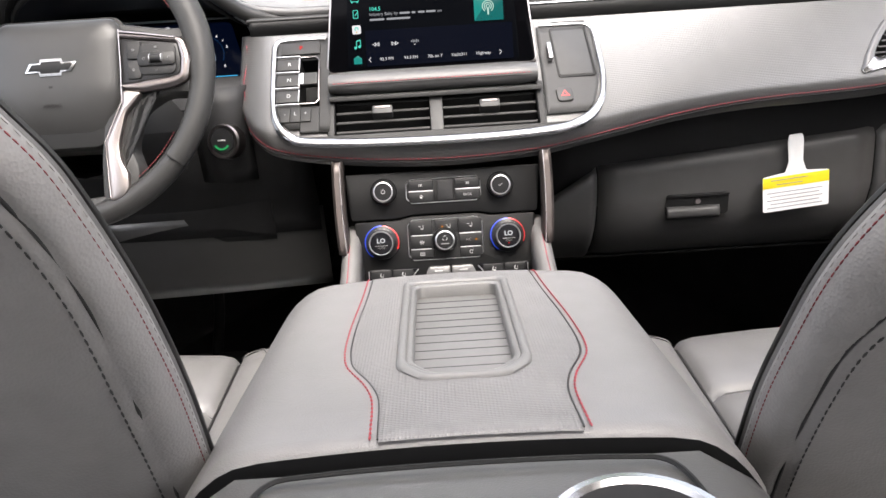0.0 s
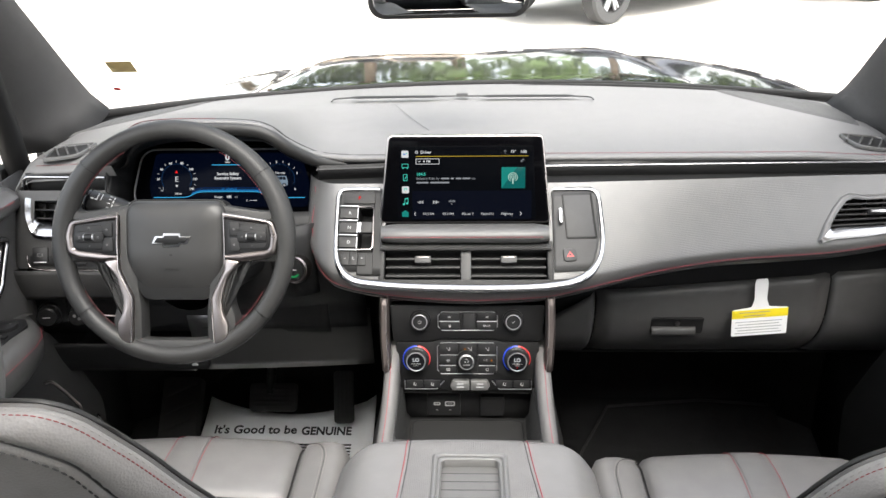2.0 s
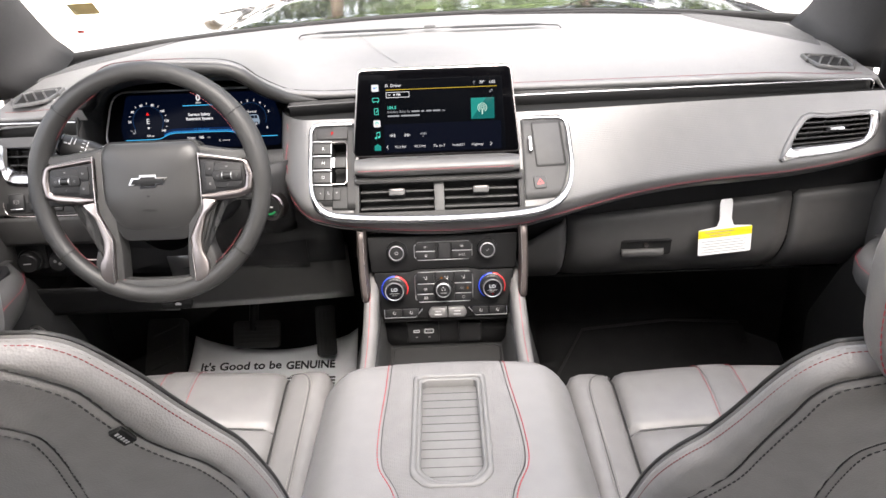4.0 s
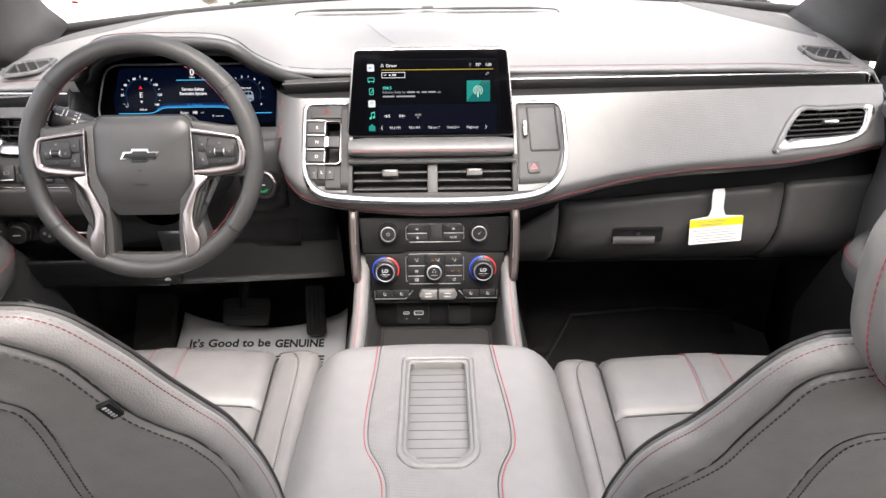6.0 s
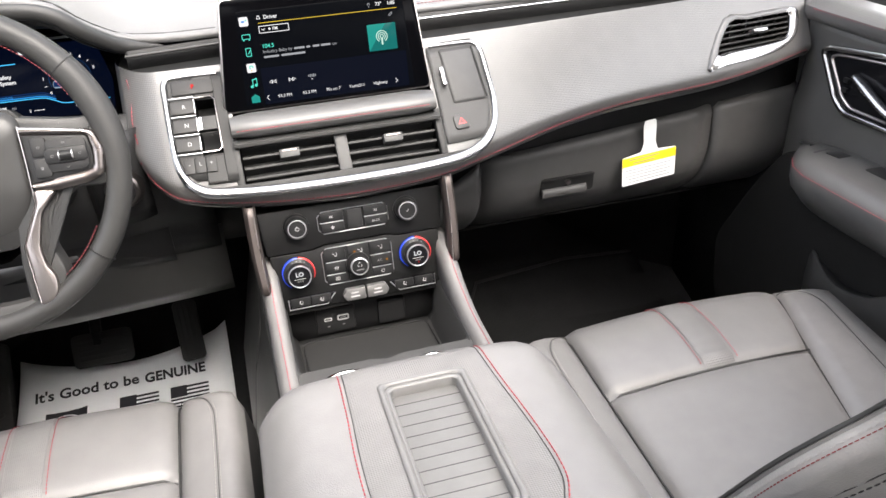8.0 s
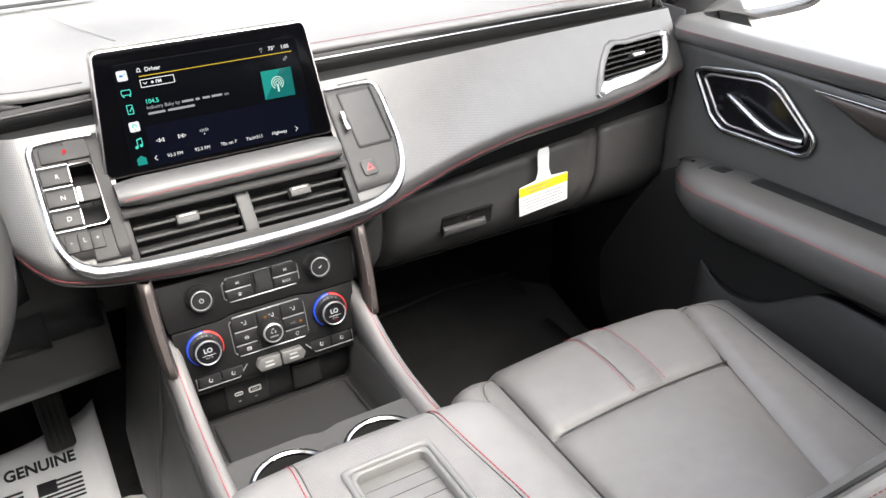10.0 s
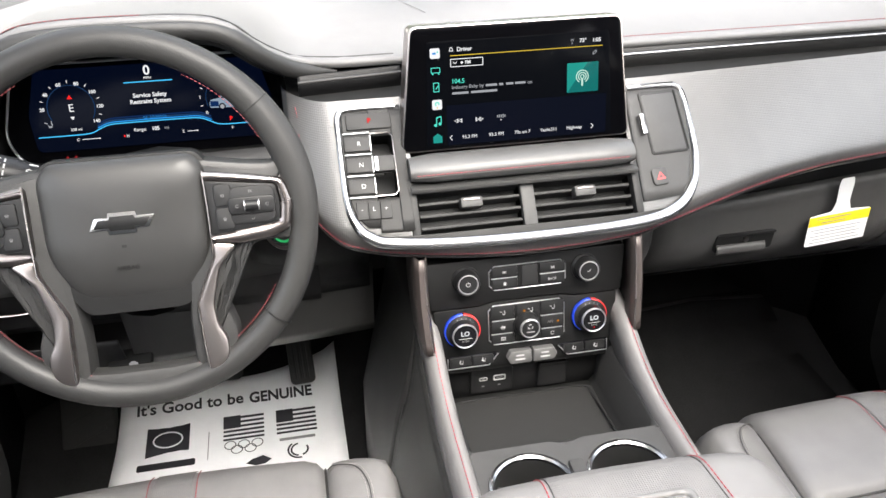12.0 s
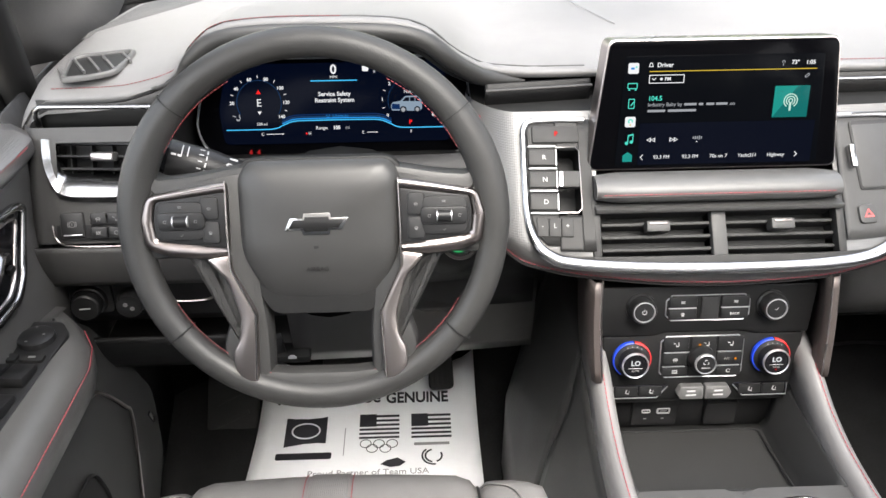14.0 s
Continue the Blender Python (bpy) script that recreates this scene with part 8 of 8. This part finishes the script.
def paper_mat():
    """Printed paper laid over the driver's mat."""
    p = thing("paper_floor_mat", (-0.465, 1.55, 0.01), "white printed paper mat with black lettering on the driver floor", "floor mat")
    def pz(x, y):
        z = 0.022 + 0.002 * math.sin(14 * x + 6 * y)
        if y > 1.56:
            z += (y - 1.56) ** 2 * 1.6
        z += 0.012 * max(0, (abs(x + 0.465) - 0.207) / 0.03) * max(0, (y - 1.6) / 0.15)
        return z
    rows = []
    ny = 26
    for j in range(ny + 1):
        y = 1.22 + 0.53 * j / ny
        row = []
        for i in range(19):
            u = i / 18
            x0, x1 = -0.692 + 0.016 * (j / ny), -0.236 - 0.004 * (j / ny)
            x = x0 + (x1 - x0) * u
            yy = y + 0.04 * (abs(u - 0.5) * 2) ** 2 * (j / ny) ** 3 - 0.03 * (j / ny) ** 3
            row.append((x, yy, pz(x, yy)))
        rows.append(row)
    sheet("sheet", rows, PAPER, p, 0.0012, "white paper sheet")
    def at(x, y, turn=0.0):
        e = 0.01
        rx = math.degrees(math.atan((pz(x, y + e) - pz(x, y - e)) / (2 * e)))
        return pose(x, y, pz(x, y) + 0.0022, rx, 0, turn)
    # slogan, letter groups laid along the sheet
    lettering("slogan", "It's Good to be", 0.0342, INK, p, at(-0.648, 1.672), "LEFT", 0.0004, 1.0, bold=0.0007)
    lettering("slogan", "GENUINE", 0.0335, INK, p, at(-0.425, 1.672), "LEFT", 0.0006, 0.9, bold=0.0009)
    sq = plate("badge", rrect(0.082, 0.088, 0.001), 0.0006, INK, p, at(-0.583, 1.598), 0.0001, label="black square badge with a plain oval shape")
    def oval(a, b, w):
        o = [(a * math.cos(t), b * math.sin(t)) for t in [2 * math.pi * i / 28 for i in range(28)]]
        return o, [(x * (1 - w / a), y * (1 - w / b)) for x, y in o]
    o, i2 = oval(0.029, 0.020, 0.003)
    ringplate("badge_shape", o, i2, 0.0006, PAPER, sq, at(-0.583, 1.598) @ pose(0, 0, 0.001), 0.0001)
    bar("writing", 0.108, 0.017, INK, p, at(-0.582, 1.533), 0.0005)
    bar("rule", 0.0016, 0.12, INK_GREY, p, at(-0.505, 1.575), 0.0005)
    for fx, tag in ((-0.437, 0), (-0.333, 1)):
        for k in range(6):
            bar("stripe", 0.08, 0.0052, INK, p, at(fx, 1.632 - 0.0105 * k), 0.0005)
        plate("canton", rrect(0.034, 0.030, 0.001), 0.0006, INK, p, at(fx - 0.023, 1.6215) @ pose(0, 0, 0.0006), 0.0001)
    for k, (x, y) in enumerate(((-0.463, 1.563), (-0.437, 1.563), (-0.411, 1.563), (-0.450, 1.550), (-0.424, 1.550))):
        o, i2 = oval(0.0115, 0.0115, 0.0016)
        ringplate("ring", o, i2, 0.0005, INK, p, at(x, y), 0.0001)
    bar("writing", 0.07, 0.007, INK_GREY, p, at(-0.333, 1.561), 0.0005)
    for r, a0, a1 in ((0.016, 100, 260), (0.022, 130, 280), (0.016, -70, 30)):
        arc_strip("swoosh", r - 0.0018, r + 0.0018, a0, a1, INK, p, at(-0.33, 1.528) @ pose(0, 0, 0.0006), 0.0006, 16)
    lettering("slogan", "Proud Partner of Team USA", 0.02, INK_GREY, p, at(-0.455, 1.487), "CENTER", 0.0003)
    torn = [(-0.024, -0.004), (-0.006, -0.012), (0.012, -0.01), (0.024, 0.0), (0.008, 0.012), (-0.004, 0.008), (-0.012, 0.006)]
    plate("tear", torn, 0.0006, INK, p, at(-0.408, 1.512) @ pose(0, 0, 0.001), 0.0001, label="small torn hole")


paper_mat()


def hang_tag():
    t = thing("hang_tag", (0.545, 1.32, 0.51), "white card tag with a yellow band hanging from the glove box", "tag")
    m = facing(0.5415, 1.308, 0.543, -3, 0) @ pose(0, 0, 0, 0, 0, 5)
    plate("card", round2([(-0.0505, -0.026), (0.0505, -0.026), (0.0505, 0.03), (0.016, 0.034), (0.011, 0.05), (0.012, 0.082), (0.010, 0.092), (-0.010, 0.092), (-0.012, 0.082), (-0.011, 0.05), (-0.016, 0.034), (-0.0505, 0.03)], 0.003), 0.001, CARD, t, m, 0.0002)
    plate("yellow_band", [(-0.0505, 0.012), (0.0505, 0.012), (0.0505, 0.029), (-0.0505, 0.029)], 0.0008, YELLOW, t, m @ pose(0, 0, 0.0006), 0.0001, label="yellow printed band")
    for y, w in ((0.024, 0.07), (0.017, 0.05)):
        bar("writing", w * 0.8, 0.0012, INK_GREY, t, m @ pose(-0.01, y, 0.001), 0.0004)
    for k in range(5):
        bar("writing", 0.085 - 0.01 * (k % 2), 0.0011, INK_GREY, t, m @ pose(-0.002, 0.004 - 0.006 * k, 0.0006), 0.0004)


hang_tag()


# ---- outside ----
SLOPE = 0.042


def ground_z(y):
    return -0.66 + SLOPE * max(y, -4)


def outside():
    g = thing("ground", (0, 10, ground_z(10)), "pale sunlit concrete parking lot", "ground", kind="structure")
    rows = []
    for y in (-200, -60, -20, -4, 4, 12, 20, 40, 80, 160, 400, 900):
        rows.append([(x, y, ground_z(y)) for x in (-900, -200, -60, -20, 0, 20, 60, 200, 900)])
    sheet("concrete", rows, CONCRETE, g)
    for x0, y0 in ((-1.5, 13.8), (5.6, 10.6), (-7.0, 17.5), (9.6, 15.5)):
        sheet("bay_line", [[(x0 + 0.73 * k + o * 0.69, y0 + 0.69 * k - o * 0.73, ground_z(y0 + 0.69 * k - o * 0.73) + 0.006) for o in (-0.06, 0.06)] for k in (0, 1, 2, 3, 4, 5)], LINE_PAINT, g)
    # bonnet of the car
    h = thing("bonnet", (0, 2.6, 0.6), "glossy black bonnet with raised creases", "bonnet")
    rows = []
    for j in range(25):
        t = j / 24
        y = 2.02 + 1.22 * t
        row = []
        for i in range(49):
            x = -0.98 + 1.96 * i / 48
            a = abs(x)
            yy = y - 0.16 * x * x - (0.06 * x * x * t)
            z = 0.815 - 0.015 * t - 0.05 * t ** 4 - 0.05 * (a / 0.98) ** 4
            z += 0.022 / (1 + math.exp(-(0.62 - 0.10 * t - a) / 0.018)) * min(1, t * 5)
            z -= 0.012 * math.exp(-(x / 0.3) ** 2) * min(1, t * 4)
            row.append((x, yy, z + 0.022 * x - 0.008))
        rows.append(row)
    rows.append([(x, y + 0.02, z - 0.05) for x, y, z in rows[-1]])
    rows.append([(x, y + 0.03, z - 0.35) for x, y, z in rows[-1]])
    sheet("skin", rows, PAINT, h, angle=60)
    cowl = thing("cowl", (0, 2.0, 0.8), "black plastic cowl with wipers below the windscreen", "cowl")
    sheet("panel", [[(x, y0 - 0.36 * x * x, z0 - 0.016 + 0.022 * x - 0.02 * x * x) for x in [-0.9 + 0.1 * i for i in range(19)]] for y0, z0 in ((1.95, 0.855), (2.0, 0.835), (2.06, 0.80))], BLACK, cowl)
    for x0, x1 in ((-0.62, -0.02), (0.02, 0.62)):
        tube("wiper", [(x0 + (x1 - x0) * t, 1.965 - 0.36 * (x0 + (x1 - x0) * t) ** 2, 0.852 + 0.022 * (x0 + (x1 - x0) * t) + 0.006 * math.sin(t * 3)) for t in [k / 12 for k in range(13)]], 0.006, BLACK, cowl, 6)
    body = thing("car_body", (0, 1, -0.3), "black outer body of the car around the cabin", "car body")
    for s in (-1, 1):
        sheet("wing", [[(s * x, y, z) for y in (2.0, 2.5, 3.1)] for x, z in ((0.97, 0.70), (1.02, 0.6), (1.03, 0.2), (1.0, -0.2))], PAINT, body, 0.004)
        sheet("door_skin", [[(s * x, y, z) for y in (0.3, 1.0, 2.0)] for x, z in ((0.90, 0.78), (0.99, 0.68), (1.02, 0.3), (1.0, -0.15))], PAINT, body, 0.004)
        sheet("rear_skin", [[(s * x, y, z) for y in (-1.9, -0.8, 0.3)] for x, z in ((0.90, 0.82), (0.99, 0.7), (1.02, 0.3), (1.0, -0.15))], PAINT, body, 0.004)
        for y in (2.55, -1.1):
            lathe("wheel", [(0.0, -0.13), (0.36, -0.13), (0.41, -0.09), (0.41, 0.09), (0.36, 0.13), (0.0, 0.13)], TYRE, body, pose(s * 0.92, y, ground_z(y) + 0.4, 0, 90, 0), 32)
    sheet("underbody", [[(x, y, -0.15) for x in (-1.0, 1.0)] for y in (-1.9, 3.1)], BLACK, body, 0.01)
    for x0, x1 in ((-0.78, -0.48), (0.48, 0.78)):
        sheet("roof_skin", [[(x0 + (x1 - x0) * j / 6, y, 1.54 - 0.08 * (abs(x0 + (x1 - x0) * j / 6) / 0.8) ** 3) for j in range(7)] for y in (1.0, 0.4, -0.6, -1.85)], PAINT, body, 0.01)
    for y0, y1 in ((1.0, 0.86), (0.05, -1.85)):
        sheet("roof_skin", [[(x, y, 1.535) for x in (-0.48, 0, 0.48)] for y in (y0, y1)], PAINT, body, 0.01)


outside()


def truck(front_wheel, rear_wheel, side, paint, label):
    """A parked pickup: the two wheels that face the camera fix its place. side: +1 when its far side lies to its left."""
    a, b = Vector((*front_wheel, 0)), Vector((*rear_wheel, 0))
    d = (a - b).normalized()
    base = (a + b) / 2
    nrm = Vector((-d.y, d.x, 0)) * side
    q = base + nrm * 0.87
    ang = math.degrees(math.atan2(d.y, d.x))
    gz = ground_z(q.y)
    tilt = math.atan(SLOPE)
    m = Matrix.Translation((q.x, q.y, gz)) @ Matrix.Rotation(tilt, 4, "X") @ pose(0, 0, 0, 0, 0, ang)
    t = thing("pickup_truck", (q.x, q.y, gz), label, "pickup truck", "parked pickup trucks")
    L = (a - b).length / 2
    # lower body with wheel arches, from side outline
    def side_profile(z):
        return 0.98 - 0.06 * max(0, (z - 0.95) / 0.2) - 0.03 * max(0, (0.6 - z) / 0.2)
    def band(name, x0, x1, z0, z1, n=6, mat=paint):
        for sg in (-1, 1):
            rows = [[(x0 + (x1 - x0) * i / n, sg * side_profile(z), z) for i in range(n + 1)] for z in (z0, (z0 + z1) / 2, z1)]
            sheet(name, rows, mat, t, 0.03, m=m)
    band("fender", L - 0.55, L + 0.85, 0.86, 1.18)
    band("door_side", -0.9, L - 0.5, 0.48, 1.18)
    band("bed_side", -L - 1.15, -0.85, 0.55, 1.25)
    for x in (L, -L):
        for sg in (-1, 1):
            arch = [(x + 0.5 * math.cos(k), sg * 0.99, 0.42 + 0.5 * math.sin(k)) for k in [math.pi * i / 14 for i in range(15)]]
            tube("wheel_arch", arch, 0.045, BLACK, t, 8, m=m)
    # front end
    rows = []
    for z, x in ((1.22, L + 0.80), (1.18, L + 0.88), (1.0, L + 0.93), (0.82, L + 0.95)):
        rows.append([(x - 0.16 * (abs(y) / 0.95) ** 3, y, z) for y in [-0.95 + 0.19 * k for k in range(11)]])
    sheet("nose", rows, paint, t, 0.03, m=m)
    plate("grille", round2([(-0.58, -0.2), (0.58, -0.2), (0.64, 0.16), (-0.64, 0.16)], 0.06), 0.03, BLACK, t, m @ pose(L + 0.96, 0, 1.02, 90, 0, 90), 0.02)
    for k in range(4):
        box("grille_bar", 0.02, 1.1, 0.03, GLOSS, t, m @ pose(L + 0.97, 0, 0.9 + 0.08 * k), 0.006)
    rows = []
    for z, x in ((0.82, L + 0.98), (0.80, L + 1.05), (0.66, L + 1.08), (0.56, L + 1.04), (0.50, L + 0.95)):
        rows.append([(x - 0.22 * (abs(y) / 1.0) ** 3, y, z) for y in [-1.0 + 0.2 * k for k in range(11)]])
    sheet("bumper", rows, paint, t, 0.04, m=m)
    box("lower_grille", 0.03, 1.0, 0.10, BLACK, t, m @ pose(L + 1.065, 0, 0.60), 0.02)
    box("plate_blank", 0.02, 0.3, 0.14, CARD, t, m @ pose(L + 1.09, 0.12, 0.68), 0.005)
    for sg in (-1, 1):
        box("headlight", 0.1, 0.3, 0.15, CHROME, t, m @ pose(L + 0.86, sg * 0.76, 1.05), 0.03)
        box("fog_light", 0.04, 0.14, 0.08, CHROME, t, m @ pose(L + 1.0, sg * 0.66, 0.66), 0.02)
        box("tow_hook", 0.1, 0.04, 0.05, BLACK, t, m @ pose(L + 1.06, sg * 0.42, 0.52), 0.01)
    # bonnet, cab and bed
    sheet("bonnet", [[(x, y, z - 0.06 * (abs(y) / 0.95) ** 3) for y in [-0.93 + 0.155 * k for k in range(13)]] for x, z in ((L + 0.85, 1.2), (L + 0.5, 1.26), (L - 0.45, 1.30))], paint, t, 0.02, m=m)
    cab = [[(x, sg, z) for x, sg, z in r] for r in ([(L - 0.45, -0.9, 1.25), (L - 0.45, 0.9, 1.25), (-0.95, 0.9, 1.25), (-0.95, -0.9, 1.25)], [(L - 1.1, -0.72, 1.88), (L - 1.1, 0.72, 1.88), (-0.75, 0.72, 1.88), (-0.75, -0.72, 1.88)], [(L - 1.3, -0.6, 1.93), (L - 1.3, 0.6, 1.93), (-0.6, 0.6, 1.93), (-0.6, -0.6, 1.93)])]
    v, f = grid(cab, True)
    f.append((8, 9, 10, 11))
    solid("cab", v, f, paint, t, m)
    for sg in (-1, 1):
        win = [[(x, sg * y, z) for x in xs] for xs, y, z in (((L - 0.75, -0.8), 0.91, 1.3), ((L - 1.1, -0.72), 0.76, 1.8))]
        sheet("side_window", win, GLOSS, t, 0.01, m=m)
        box("running_board", 1.9, 0.16, 0.06, BLACK, t, m @ pose(-0.05, sg * 1.0, 0.46), 0.02)
    sheet("windshield", [[(L - 0.5, -0.8, 1.3), (L - 0.5, 0.8, 1.3)], [(L - 1.08, -0.68, 1.86), (L - 1.08, 0.68, 1.86)]], GLOSS, t, 0.01, m=m @ pose(0.02, 0, 0.01))
    box("chassis", 4.6, 1.2, 0.2, BLACK, t, m @ pose(0, 0, 0.62), 0.03)
    box("tailgate", 0.06, 1.8, 0.6, paint, t, m @ pose(-L - 1.13, 0, 0.92), 0.02)
    box("bed_floor", 2.0, 1.7, 0.06, BLACK, t, m @ pose(-L - 0.1, 0, 0.8), 0.01)
    # wheels with split spokes
    for x in (L, -L):
        for sg in (-1, 1):
            wm = m @ pose(x, sg * 0.87, 0.415, -90 * sg, 0, 0)
            ty = lathe("tyre", [(0.25, -0.13), (0.38, -0.13), (0.412, -0.09), (0.415, 0.09), (0.385, 0.125), (0.30, 0.13), (0.26, 0.12)], TYRE, t, wm, 40)
            lathe("rim", [(0.265, 0.12), (0.255, 0.125), (0.245, 0.08), (0.24, 0.0), (0.0, 0.0)], BLACK, ty, wm, 32)
            for k in range(6):
                r = wm @ pose(0, 0, 0, 0, 0, 60 * k)
                plate("spoke", [(0.03, -0.035), (0.25, -0.05), (0.25, -0.015), (0.12, -0.004), (0.12, 0.004), (0.25, 0.015), (0.25, 0.05), (0.03, 0.035)], 0.03, ALLOY, ty, r @ pose(0, 0, 0.10), 0.006)
            lathe("hub", [(0.07, 0.05), (0.065, 0.11), (0.03, 0.115), (0.0, 0.115)], ALLOY, ty, wm, 20)


truck((1.91, 11.74), (4.62, 14.15), -1, TRUCK_DARK, "charcoal pickup truck parked across the lot")
truck((-2.2, 16.5), (0.45, 18.95), -1, TRUCK_TAN, "bronze pickup truck parked behind another")
truck((-4.4, 18.2), (-1.75, 20.65), -1, TRUCK_WHITE, "white pickup truck at the end of the row")
truck((6.5, 13.7), (9.15, 16.15), -1, TRUCK_DARK, "dark pickup truck parked at the edge of the lot")


def tree(x, y, h, seed):
    rnd = random.Random(seed)
    z0 = ground_z(y)
    t = thing("tree", (x, y, z0), "broad green tree at the far side of the lot", "tree", "trees beyond the lot")
    tube("trunk", [(x, y, z0 - 0.2), (x + 0.1, y, z0 + h * 0.25), (x - 0.05, y + 0.1, z0 + h * 0.5), (x, y, z0 + h * 0.75)], [0.32, 0.24, 0.16, 0.05], BARK, t, 10)
    centres = []
    for k in range(9):
        a = rnd.uniform(0, 6.28)
        r = rnd.uniform(0.15, 0.36) * h
        z = z0 + h * rnd.uniform(0.25, 0.9)
        c = Vector((x + r * math.cos(a), y + r * math.sin(a), z))
        centres.append(c)
        tube("limb", [(x, y, z0 + h * 0.32), ((x + c.x) / 2, (y + c.y) / 2, (z0 + h * 0.32 + c.z) / 2 + 0.3), c], [0.10, 0.07, 0.03], BARK, t, 6)
    verts, faces = [], []
    for c in centres + [Vector((x, y, z0 + h * 0.8))]:
        for _ in range(330):
            v = Vector((rnd.gauss(0, 1), rnd.gauss(0, 1), rnd.gauss(0, 0.8))).normalized() * h * 0.17 * rnd.uniform(0.5, 1.1)
            p = c + v
            q = Euler((rnd.uniform(0, 6.28), rnd.uniform(0, 6.28), rnd.uniform(0, 6.28))).to_matrix()
            s = h * rnd.uniform(0.02, 0.038)
            k = len(verts)
            verts += [p + q @ Vector(o) * s for o in ((-1, 0, 0), (0, -0.45, 0.1), (1, 0, 0), (0, 0.45, 0.1))]
            faces.append((k, k + 1, k + 2, k + 3))
    solid("crown", verts, faces, LEAF, t)


for i in range(13):
    tree(-33 + 5.4 * i + (i % 3) * 1.2, 29 + (i * 7) % 5 * 1.6, 14 + (i * 5) % 4, 20 + i)
